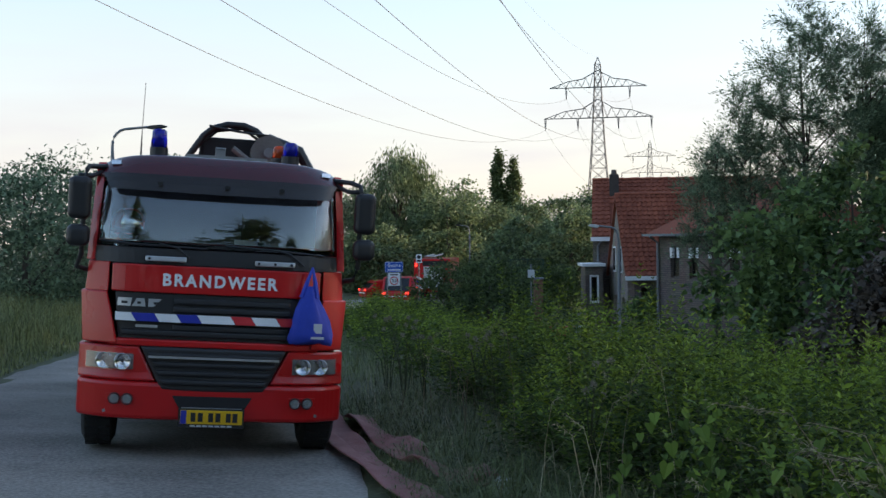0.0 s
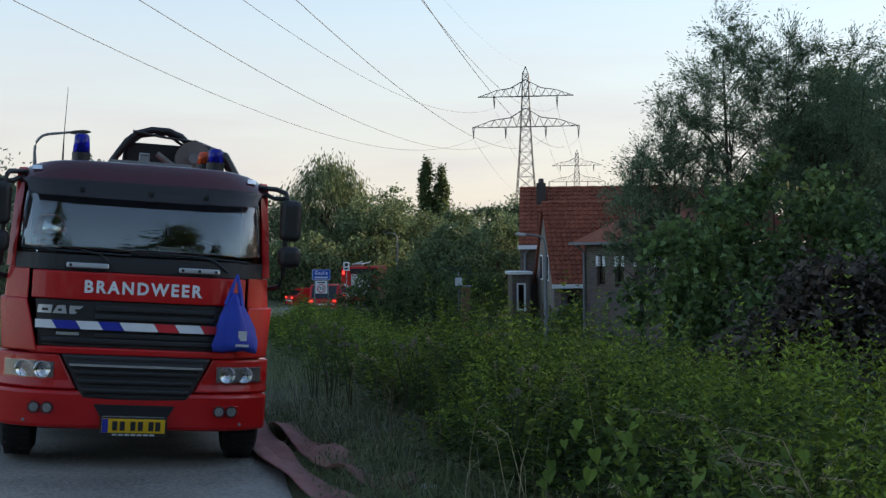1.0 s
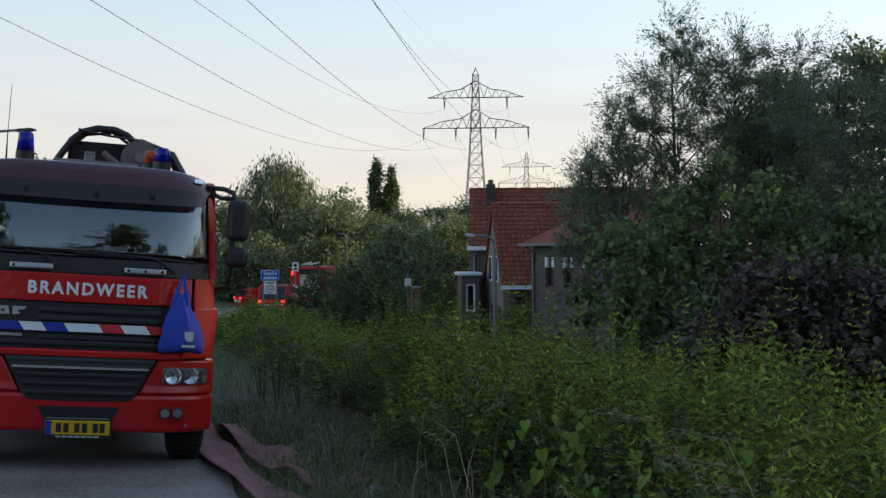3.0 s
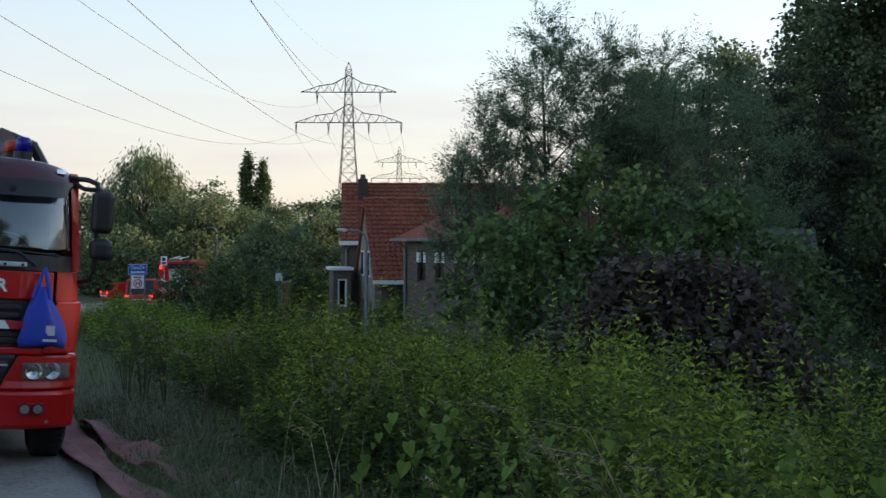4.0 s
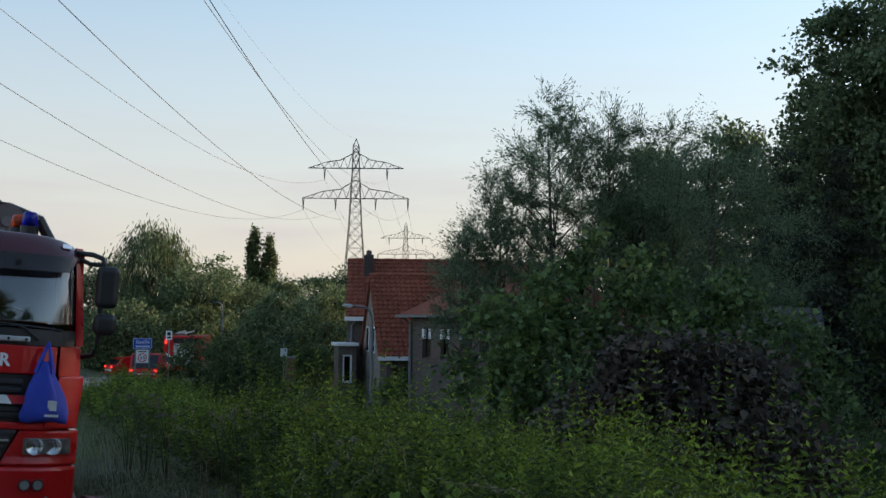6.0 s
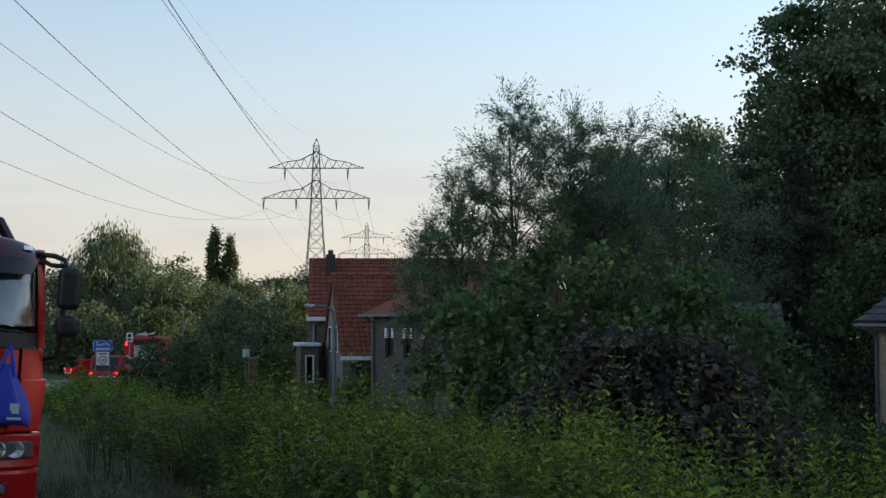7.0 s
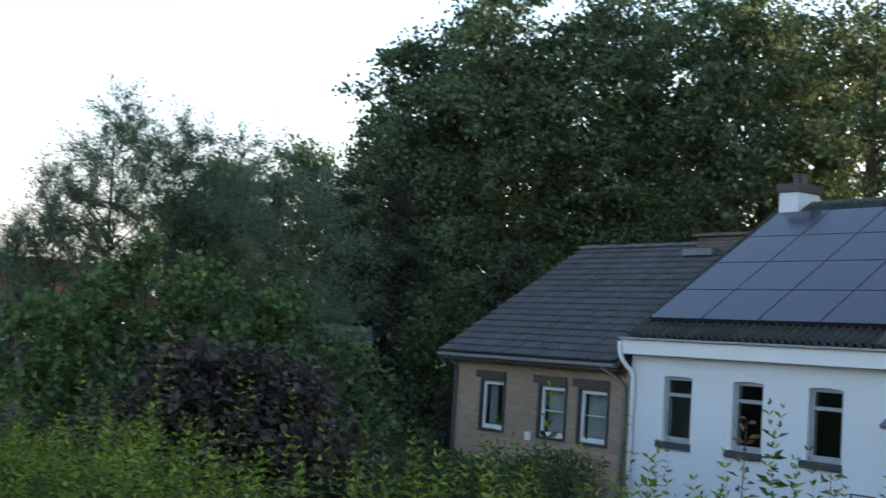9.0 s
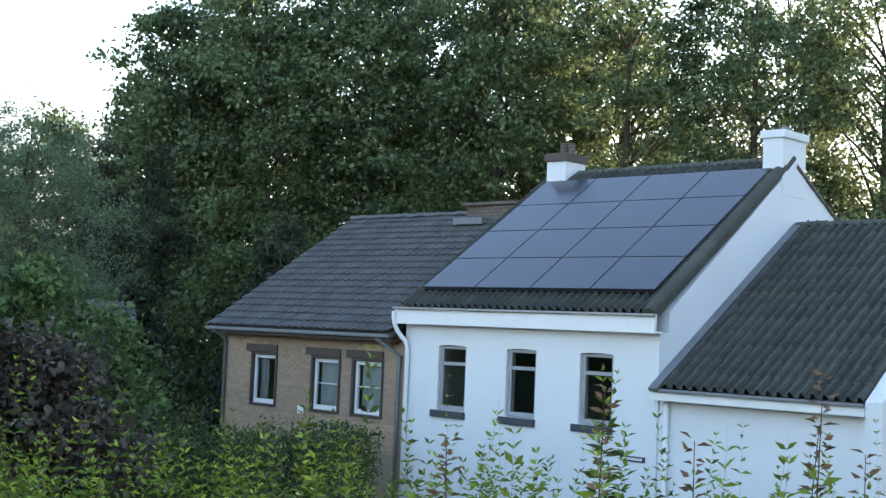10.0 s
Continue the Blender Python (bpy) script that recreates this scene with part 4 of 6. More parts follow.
for k, (x, y, h, r) in enumerate(((-6.8, -7, 15.5, 2.8), (-3.2, -12, 10.5, 2.4), (5.2, -8, 13.0, 2.4), (9.5, -7, 10, 2.6), (2.5, -15, 10.5, 2.5), (-9, -24, 9, 3.8), (-2, -30, 7, 3.2), (5, -27, 8, 3.5), (11, -22, 9, 3.5), (-16, -20, 8, 3.6), (14, -34, 11, 4.0))):
    tree("roadside_tree", (x, y, -0.6), h, round_profile(r, 0.1), 80, 55, (0.36, 0.26), L_DARK, "broadleaf tree along the road", seed=150 + k, trunk_r=0.2, clump_r=0.9, group="trees back along the road")


def hedge_row(name, p0, p1, z0, z1, thick, n, leaf, mat, label, seed):
    rng = np.random.default_rng(seed)
    p0, p1 = np.array(p0), np.array(p1)
    d = (p1 - p0) / np.linalg.norm(p1 - p0)
    side = np.array([d[1], -d[0]])
    k, w = rng.uniform(0, 1, n), rng.uniform(-1, 1, n)
    z = z0 + (z1 - z0) * rng.uniform(0, 1, n) ** 0.6
    face = rng.uniform(0, 1, n) < 0.5
    w = np.where(face, np.sign(w) * rng.uniform(0.8, 1.0, n), w)
    bulge = 1 + 0.15 * np.sin(k * 23) + 0.1 * np.sin(k * 57 + 1)
    top = (z1 - z0) * (0.06 * np.sin(k * 31) + 0.04 * np.sin(k * 77))
    P = np.stack([p0[0] + d[0] * k * np.linalg.norm(p1 - p0) + side[0] * w * thick / 2 * bulge, p0[1] + d[1] * k * np.linalg.norm(p1 - p0) + side[1] * w * thick / 2 * bulge, z + top * (z - z0) / (z1 - z0)], 1)
    P += rng.normal(size=P.shape) * 0.04
    me = leaf_mesh(name, rng, P, rng.normal(size=P.shape) + np.array([0, 0, 0.3]), leaf[0] * rng.uniform(0.7, 1.2, n), leaf[1])
    return tagged(link_mesh(name, me, mat), label, "hedge", kind="stuff")


hedge_row("garden_hedge", (10.2, 22.0), (17.6, 23.6), GZ, -0.45, 1.1, 26000, (0.08, 0.05), L_HEDGE, "clipped dark green garden hedge before the houses", 7)
hedge_row("far_hedge", (3.2, 61.5), (6.3, 61.5), GZ, 0.2, 0.8, 6000, (0.12, 0.08), L_HEDGE, "dark clipped hedge before the extension", 9)
hedge_row("far_hedge", (-14, 95), (-2, 97), -2.8, -0.7, 1.2, 8000, (0.2, 0.14), L_HEDGE, "long clipped hedge beyond the town sign", 10)


def edge_x(y):
    return road_x(y) + HALF


def shoots(rng, bx, by, count, height, fan, per, leaf):
    """Bushes of fanned shoots with paired leaves: leaf points, directions and sizes, and the stems' bases and tips."""
    n = len(bx) * count
    i = np.repeat(np.arange(len(bx)), count)
    a = rng.uniform(0, 6.28, n)
    r = np.abs(rng.normal(size=n)) * 0.09
    x, y = bx[i] + np.cos(a) * r, by[i] + np.sin(a) * r
    g = ground_z(x, y)
    hgt = np.maximum(0.25, height[i] * (1 - 0.42 * rng.uniform(0, 1, n) ** 1.5))
    tall = rng.uniform(0, 1, n) < 0.10
    hgt = np.where(tall, hgt * 1.05 + rng.uniform(0.08, 0.34, n), hgt)
    tilt = np.abs(rng.normal(size=n)) * fan * np.where(tall, 0.4, 1.0)
    base = np.stack([x, y, g], 1)
    tip = np.stack([np.cos(a) * np.sin(tilt), np.sin(a) * np.sin(tilt), np.cos(tilt)], 1) * hgt[:, None]
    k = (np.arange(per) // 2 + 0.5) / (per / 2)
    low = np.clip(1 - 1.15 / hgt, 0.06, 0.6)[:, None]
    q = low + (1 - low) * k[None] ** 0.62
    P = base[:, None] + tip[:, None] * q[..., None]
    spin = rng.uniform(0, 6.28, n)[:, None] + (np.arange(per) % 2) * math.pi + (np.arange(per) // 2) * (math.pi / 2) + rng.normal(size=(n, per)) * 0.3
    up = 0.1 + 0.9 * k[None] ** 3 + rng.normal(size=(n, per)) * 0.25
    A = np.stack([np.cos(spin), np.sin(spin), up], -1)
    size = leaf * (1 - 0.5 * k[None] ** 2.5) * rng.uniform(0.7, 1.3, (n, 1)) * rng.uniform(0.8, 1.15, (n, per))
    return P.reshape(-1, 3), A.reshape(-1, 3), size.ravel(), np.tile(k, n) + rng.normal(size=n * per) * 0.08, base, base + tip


def weeds():
    """Leafy bushes and shoots that crowd the bank beside the road."""
    rng = np.random.default_rng(21)
    lots = []
    for n, ya, yb, count, per, leaf in ((540, 0.4, 15.0, 16, 32, 0.068), (360, 15.0, 64.0, 12, 20, 0.10)):
        y = rng.uniform(ya, yb, n)
        e = np.interp(y, [20, 40], [1.15, 0.4]) + np.abs(rng.normal(size=n)) * 0.2 + rng.uniform(0, 1, n) ** 0.85 * np.interp(y, [0, 5, 14, 20], [6.6, 5.4, 3.8, 4.6])
        x = edge_x(y) + e
        away = np.hypot(x, y)
        ok = away > 3.5
        x, y, e, away = x[ok], y[ok], e[ok], away[ok]
        gz = ground_z(x, y)
        # the tops keep a rather even line although the bank falls away
        line = np.interp(away, [3, 5, 8, 14, 25, 45, 64], [0.82, 0.98, 1.16, 1.03, 0.46, -0.5, -1.1]) + 0.6 * smooth(20, 40, away) * (1 - smooth(1.0, 2.6, e)) - 0.33 * np.maximum(0, e - np.interp(y, [0, 4, 8], [6.4, 5.2, 2.8]))
        line = line + 0.10 * np.sin(y * 1.7 + x * 0.9) + 0.09 * np.sin(x * 3.7 - y * 1.1) + rng.normal(size=len(x)) * 0.10
        front = smooth(0.8, 1.7, e)
        hgt = np.maximum(0.35, line * front + (0.42 + gz) * (1 - front) - gz)
        lots.append(shoots(rng, x, y, count, hgt, 0.30, per, leaf))
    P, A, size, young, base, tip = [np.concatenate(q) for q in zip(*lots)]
    # lower leaves: darker with age, with the bank's shade added to their colour
    for name, mat, pick, label in (("roadside_weeds", L_MATURE_SHADED, young < 0.62, "dense leafy weeds on the road bank, dark green deepened for shade"), ("weed_tips", L_WEED, young >= 0.62, "fresh yellow-green shoot tips of the roadside weeds")):
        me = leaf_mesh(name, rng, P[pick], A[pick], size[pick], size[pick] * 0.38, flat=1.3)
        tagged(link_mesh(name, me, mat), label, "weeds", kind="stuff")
    n = len(base)
    s = rng.uniform(0, 6.28, n)
    w = 0.0034
    dx = np.stack([np.cos(s), np.sin(s), 0 * s], 1) * w
    dy = np.stack([-np.sin(s), np.cos(s), 0 * s], 1) * w
    V = np.stack([base + dx, base - dx * 0.5 + dy, base - dx * 0.5 - dy, tip + (tip - base) * 0.06], 1).reshape(-1, 3)
    i = np.arange(n)[:, None] * 4
    me = quick_mesh("weed_stems", V, (i + np.array([[0, 1, 3, 1, 2, 3, 2, 0, 3]])).ravel(), 3)
    tagged(link_mesh("weed_stems", me, M_STEM), "thin green stems among the roadside weeds", "weeds", kind="stuff")


def bindweed():
    """Vines with broad heart-shaped leaves that hang over the weeds."""
    rng = np.random.default_rng(27)
    V, F = [], []
    heart = np.array([(0, 0, 0), (0.28, -0.16, 0.02), (0.46, 0.12, 0.05), (0.30, 0.55, 0.03), (0, 1.0, -0.10), (-0.30, 0.55, 0.03), (-0.46, 0.12, 0.05), (-0.28, -0.16, 0.02)])
    for k in range(46):
        y = rng.uniform(3.0, 8.0)
        x = float(edge_x(y)) + rng.uniform(1.2, 2.6)
        top = rng.uniform(0.55, 1.0)
        side = rng.uniform(-0.25, 0.25)
        for j in range(rng.integers(6, 13)):
            q = np.array([x + side * j * 0.1 - 0.03 * j + rng.normal() * 0.03, y - 0.03 * j + rng.normal() * 0.03, top - 0.055 * j])
            if q[2] < float(ground_z(q[0], q[1])) + 0.1 or math.hypot(q[0], q[1]) < 3.3:
                continue
            m = np.array(pose(0, 0, 0, rng.uniform(-80, -20), rng.uniform(-25, 25), rng.uniform(120, 260)).to_3x3())
            b = len(V)
            V += list(q + (heart * rng.uniform(0.045, 0.095)) @ m.T)
            F += [(b, b + a, b + a + 1) for a in range(1, 7)]
    me = bpy.data.meshes.new("bindweed")
    me.from_pydata(V, [], F)
    tagged(link_mesh("bindweed", me, L_BIND), "hanging bindweed with heart-shaped leaves among the weeds", "weeds", kind="stuff")


def blades(name, rng, x, y, gz, h, w, bend, mat, label):
    """Grass blades: each a bent, tapered strip."""
    n = len(x)
    a = rng.uniform(0, 6.28, n)
    d = np.stack([np.cos(a), np.sin(a), 0 * a], 1)
    s = np.stack([-np.sin(a), np.cos(a), 0 * a], 1) * w[:, None] * 0.5
    b = np.stack([x, y, gz], 1)
    up = np.array([0, 0, 1.0])
    m1 = b + up * (h * 0.55)[:, None] + d * (bend * h * 0.25)[:, None]
    t = b + up * (h * (1 - 0.35 * bend))[:, None] + d * (bend * h * 0.9)[:, None]
    V = np.stack([b - s, b + s, m1 + s * 0.8, m1 - s * 0.8, t], 1).reshape(-1, 3)
    i = np.arange(n)[:, None] * 5
    me = quick_mesh(name, V, (i + np.array([[0, 1, 2, 0, 2, 3, 3, 2, 4]])).ravel(), 3)
    return tagged(link_mesh(name, me, mat), label, "grass", kind="stuff")


def grasses():
    rng = np.random.default_rng(22)
    n = 27000
    y = np.concatenate([rng.uniform(1.5, 16, int(n * 0.75)), rng.uniform(16, 60, n - int(n * 0.75))])
    e = rng.uniform(0.03, 1, n) * 1.7
    x = edge_x(y) + e
    h = (0.08 + 0.36 * smooth(0.0, 0.9, e)) * rng.uniform(0.45, 1.35, n)
    blades("verge_grass", rng, x, y, ground_z(x, y), h, rng.uniform(0.004, 0.009, n), rng.uniform(0.7, 1.9, n), L_GRASS, "long green grass along the road edge")
    n = 260
    y = rng.uniform(3, 16, n)
    e = rng.uniform(0.3, 2.6, n)
    x = edge_x(y) + e
    blades("dry_grass", rng, x, y, ground_z(x, y), rng.uniform(0.5, 1.1, n), rng.uniform(0.003, 0.006, n), rng.uniform(0.3, 1.2, n), L_STRAW, "dry straw-coloured grass stalks among the weeds")
    n = 38000
    y = rng.uniform(12, 60, n)
    x = road_x(y) - HALF_L - 0.05 - rng.uniform(0, 1, n) ** 1.3 * 9
    h = rng.uniform(0.4, 1.1, n) * smooth(0.0, 1.6, road_x(y) - HALF_L - x) + 0.08
    blades("bank_grass", rng, x, y, ground_z(x, y), h, rng.uniform(0.008, 0.02, n), rng.uniform(0.3, 1.1, n), L_BANK, "tall rough grass on the bank across the road")


def panicles():
    """Tall flowering grasses: a bending stalk with a drooping, straw-coloured plume."""
    rng = np.random.default_rng(33)
    n = 60
    y = np.concatenate([rng.uniform(3.2, 8.5, 40), rng.uniform(8, 14, 20)])
    x = edge_x(y) + rng.uniform(0.7, 2.6, n)
    P, A, S = [], [], []
    bm = bmesh.new()
    for i in range(n):
        g = float(ground_z(x[i], y[i]))
        hgt = rng.uniform(0.85, 1.25)
        a = rng.uniform(0, 6.28)
        b = rng.uniform(0.15, 0.5)
        d = np.array([math.cos(a), math.sin(a)]) * b
        pts = [(x[i], y[i], g), (x[i] + d[0] * 0.15, y[i] + d[1] * 0.15, g + hgt * 0.55), (x[i] + d[0] * 0.6, y[i] + d[1] * 0.6, g + hgt * 0.92), (x[i] + d[0] * 1.2, y[i] + d[1] * 1.2, g + hgt)]
        if i < 7:
            # a tuft by the road edge whose plumes bow towards the road
            x0, y0 = 1.95 + rng.normal() * 0.12, 5.0 + rng.normal() * 0.15
            g = float(ground_z(x0, y0))
            d = np.array([-rng.uniform(0.25, 0.75), rng.normal() * 0.15])
            hgt = rng.uniform(0.95, 1.2) - g
            pts = [(x0, y0, g), (x0 + d[0] * 0.25, y0 + d[1] * 0.25, g + hgt * 0.6), (x0 + d[0] * 0.7, y0 + d[1] * 0.7, g + hgt * 0.94), (x0 + d[0] * 1.15, y0 + d[1] * 1.15, g + hgt * 0.98)]
        tube(bm, pts, [0.0035, 0.003, 0.002, 0.001], 4, False)
        for q in np.linspace(0, 1, 20):
            p = np.array(pts[2]) * (1 - q) + np.array(pts[3]) * q
            P.append(p + rng.normal(size=3) * 0.007)
            A.append((d[0] * 2 + rng.normal() * 0.5, d[1] * 2 + rng.normal() * 0.5, rng.normal() * 0.5 - 0.1))
            S.append(rng.uniform(0.02, 0.04))
    tagged(part("plume_stalks", bm, L_STRAW), "thin dry stalks of flowering grass", "grass", kind="stuff")
    me = leaf_mesh("grass_plumes", rng, np.array(P), np.array(A), np.array(S), 0.006)
    tagged(link_mesh("grass_plumes", me, L_STRAW), "drooping straw-coloured grass plumes", "grass", kind="stuff")


def thistles():
    """Withered thistles with grey woolly heads."""
    rng = np.random.default_rng(35)
    spots = [(-0.45, 14.6), (-0.2, 14.2), (-0.65, 15.2), (0.35, 13.0), (0.5, 12.6), (1.9, 9.6), (2.2, 8.9), (1.0, 9.0)]
    for i, (x, y) in enumerate(spots):
        g = float(ground_z(x, y))
        h = thing("thistle", pose(x, y, g), "withered thistle with grey woolly seed heads", "plant", "thistles on the bank")
        bm = bmesh.new()
        heads = []
        for k in range(5):
            t = (rng.normal() * 0.14, rng.normal() * 0.14, rng.uniform(0.85, 1.1))
            tube(bm, [(0, 0, 0), (t[0] * 0.3, t[1] * 0.3, 0.6), t], [0.008, 0.006, 0.003], 5)
            heads.append(t)
        part("stem", bm, M_STEM, h)
        for t in heads:
            n = 70
            d = unit(rng.normal(size=(n, 3)) + np.array([0, 0, 0.6]))
            me = leaf_mesh("seed_head", rng, np.array(t) + d * 0.004, d, rng.uniform(0.02, 0.04, n), 0.006)
            link_mesh("seed_head", me, L_WOOL, h, "grey woolly seed head")


L_WOOL = leafmat("grey_wool", (0.26, 0.23, 0.185), (0.38, 0.34, 0.28), 0.2)
L_BIND = leafmat("bindweed_leaf", (0.085, 0.145, 0.02), (0.14, 0.21, 0.035), 0.25, spec=0.2)
M_STEM = material("green_stem", (0.05, 0.065, 0.022), 0.7, var=0.3, bump=0)
weeds()
bindweed()
grasses()
panicles()
thistles()


def tall_weed(x, y, top, seed):
    """A tall weed with paired leaves that turn reddish towards its tip."""
    rng = np.random.default_rng(seed)
    g = float(ground_z(x, y))
    h = thing("tall_weed", pose(x, y, g), "tall leafy weed with reddish tip above the hedge", "plant", "tall weeds")
    H = top - g
    sway = rng.normal(size=2) * 0.06
    at = lambda q: np.array([sway[0] * q * q, sway[1] * q * q, H * q])
    part("stem", tube(bmesh.new(), [at(q) for q in (0, 0.3, 0.6, 0.85, 1.0)], [0.007, 0.006, 0.005, 0.003, 0.0015], 6), M_REDSTEM, h)
    for mat, q0, q1, n, size in ((L_WEED, 0.45, 0.86, 46, 0.075), (L_RUST, 0.8, 1.0, 28, 0.05)):
        q = np.linspace(q0, q1, n)
        P = np.array([at(k) for k in q])
        a = np.arange(n) * 2.4 + rng.normal(size=n) * 0.3
        d = np.stack([np.cos(a), np.sin(a), 0.35 + rng.normal(size=n) * 0.25], 1)
        stalk = d * 0.006 * rng.uniform(0.3, 3.0, n)[:, None]
        me = leaf_mesh("leaf_tuft", rng, P + stalk, d, size * rng.uniform(0.7, 1.2, n), size * 0.42)
        link_mesh("leaf_tuft", me, mat, h, "green leaves" if mat is L_WEED else "reddish young leaves")


L_RUST = leafmat("reddish_leaf", (0.13, 0.095, 0.04), (0.22, 0.12, 0.07), 0.3)
M_REDSTEM = material("reddish_stem", (0.10, 0.06, 0.04), 0.7, var=0.3, bump=0)
for k, (x, y, top) in enumerate(((4.16, 3.32, 1.64), (4.47, 3.25, 1.56), (3.72, 3.87, 1.56), (3.95, 3.62, 1.40), (3.3, 4.1, 1.38), (4.3, 3.5, 1.46), (4.62, 3.4, 1.36), (4.75, 3.05, 1.44))):
    tall_weed(x, y, top, 300 + k)


# ---- the fire truck ----
M_RED = material("red_vehicle_paint", (0.52, 0.010, 0.011), 0.3, var=0.08, scale=0.8, fine=2.5, bump=0.0, coat=0.35, spec=0.35)
# cab red made darker: the roof front's dark reflection is in the colour
M_MAROON = material("red_roof_front_dark_reflection", (0.075, 0.010, 0.015), 0.22, var=0.2, scale=1.0, fine=3, bump=0.0, coat=0.5)
M_SMOKE = glassy("smoked_visor", (0.10, 0.085, 0.085), 1.45, 0.08, 0.75)
M_TYRE = material("tyre_rubber", (0.018, 0.018, 0.018), 0.85, var=0.25, scale=8, fine=80, bump=0.3)
M_CHROME = material("chrome", (0.75, 0.76, 0.78), 0.08, metal=1.0, var=0.05, bump=0)
M_LAMP = material("lamp_reflector", (0.16, 0.165, 0.17), 0.35, metal=0.35, var=0.35, scale=30, fine=120, bump=0.3)
M_LENS = glassy("clear_lens", (0.95, 0.95, 0.95), 1.45)
M_WINDSCREEN = glassy("tinted_windscreen", (0.80, 0.85, 0.83), 1.95, 0.01)
M_BLUE_LENS = glassy("blue_lens", (0.01, 0.02, 0.6), 1.45, 0.12, 0.6)
M_ORANGE_LENS = glassy("orange_lens", (0.9, 0.12, 0.03), 1.45, 0.15, 0.55)
M_BLUE_FILM = material("blue_reflective", (0.02, 0.035, 0.36), 0.35, var=0.1, bump=0)
M_WHITE_FILM = material("white_reflective", (0.78, 0.80, 0.82), 0.35, var=0.05, bump=0)
M_RED_FILM = material("red_reflective", (0.62, 0.03, 0.04), 0.35, var=0.05, bump=0)
M_ALU = material("brushed_aluminium", (0.55, 0.56, 0.57), 0.35, metal=0.8, var=0.1, scale=3, fine=90, bump=0.05)
M_YELLOW = material("yellow_plate", (0.72, 0.42, 0.01), 0.4, var=0.05, bump=0)
M_BAG = material("blue_bag_cloth", (0.018, 0.05, 0.42), 0.7, var=0.2, scale=6, fine=120, bump=0.15)
M_LIGHTGREY = material("grey_paper", (0.55, 0.57, 0.58), 0.8, var=0.08, bump=0)


def front_y(x, z):
    """How far back the cab's front lies at a height and a place across it."""
    y = float(np.interp(z, [0.2, 0.6, 0.62, 1.0, 1.6, 1.69, 1.8, 1.9, 2.0, 2.1, 2.24, 2.5], [0.02, 0.0, 0.02, 0.04, 0.088, 0.10, 0.118, 0.137, 0.16, 0.188, 0.234, 0.34]))
    return y + 0.30 * (abs(x) / 1.12) ** 5


def skin(xl, xr, z0, z1, off, thick, nx=14, nz=4, sag=0.0):
    """A curved panel that follows the cab's front; xl and xr are pairs (at z0, at z1)."""
    nx = nx if nx < 8 else nx * 2
    bm = bmesh.new()
    xl = xl if hasattr(xl, "__len__") else (xl, xl)
    xr = xr if hasattr(xr, "__len__") else (xr, xr)
    layers = []
    for o in (off, off - thick):
        grid = []
        for j in range(nz + 1):
            t = j / nz
            row = []
            for i in range(nx + 1):
                s = i / nx
                x = (xl[0] * (1 - t) + xl[1] * t) * (1 - s) + (xr[0] * (1 - t) + xr[1] * t) * s
                z = z0 + (z1 - z0) * t - sag * (1 - t) * (1 - (2 * s - 1) ** 2)
                row.append(bm.verts.new((x, front_y(x, z) - o, z)))
            grid.append(row)
        layers.append(grid)
    a, b = layers
    for j in range(nz):
        for i in range(nx):
            bm.faces.new((a[j][i], a[j][i + 1], a[j + 1][i + 1], a[j + 1][i]))
            bm.faces.new((b[j][i], b[j + 1][i], b[j + 1][i + 1], b[j][i + 1]))
    for i in range(nx):
        bm.faces.new((a[0][i], b[0][i], b[0][i + 1], a[0][i + 1]))
        bm.faces.new((a[nz][i], a[nz][i + 1], b[nz][i + 1], b[nz][i]))
    for j in range(nz):
        bm.faces.new((a[j][0], a[j + 1][0], b[j + 1][0], b[j][0]))
        bm.faces.new((a[j][nx], b[j][nx], b[j + 1][nx], a[j + 1][nx]))
    return bm


def lettering(parent, text, x0, x1, y, z0, height, mat, name="lettering", lift=0.004, bold=0.012, label="", rot=(90, 0, 0)):
    cu = bpy.data.curves.new(name, "FONT")
    cu.body, cu.size, cu.extrude, cu.offset, cu.resolution_u = text, height / 0.7, lift, bold * height, 3
    cu.space_character = 1.3
    ob = new(name, cu)
    bpy.context.view_layer.update()
    w = max(ob.dimensions.x, 0.01)
    me = bpy.data.meshes.new_from_object(ob.evaluated_get(bpy.context.evaluated_depsgraph_get()))
    bpy.data.objects.remove(ob)
    bpy.data.curves.remove(cu)
    me.transform(Matrix.Diagonal(((x1 - x0) / w, 1, 1, 1)))
    me.materials.clear()
    o = link_mesh(name, me, mat, parent, label)
    o.matrix_local = pose(x0, y, z0, *rot)
    return o


def ball(bm, c, r, sx=1, sy=1, sz=1, u=14, v=9):
    m = Matrix.Translation(c) @ Matrix.Diagonal((sx, sy, sz, 1))
    bmesh.ops.create_uvsphere(bm, u_segments=u, v_segments=v, radius=r, matrix=m)
    return bm


def disc(bm, c, r, depth, sides=20, r2=None):
    """A short drum that faces along y."""
    return tube(bm, [(c[0], c[1], c[2]), (c[0], c[1] + depth, c[2])], [r, r if r2 is None else r2], sides)


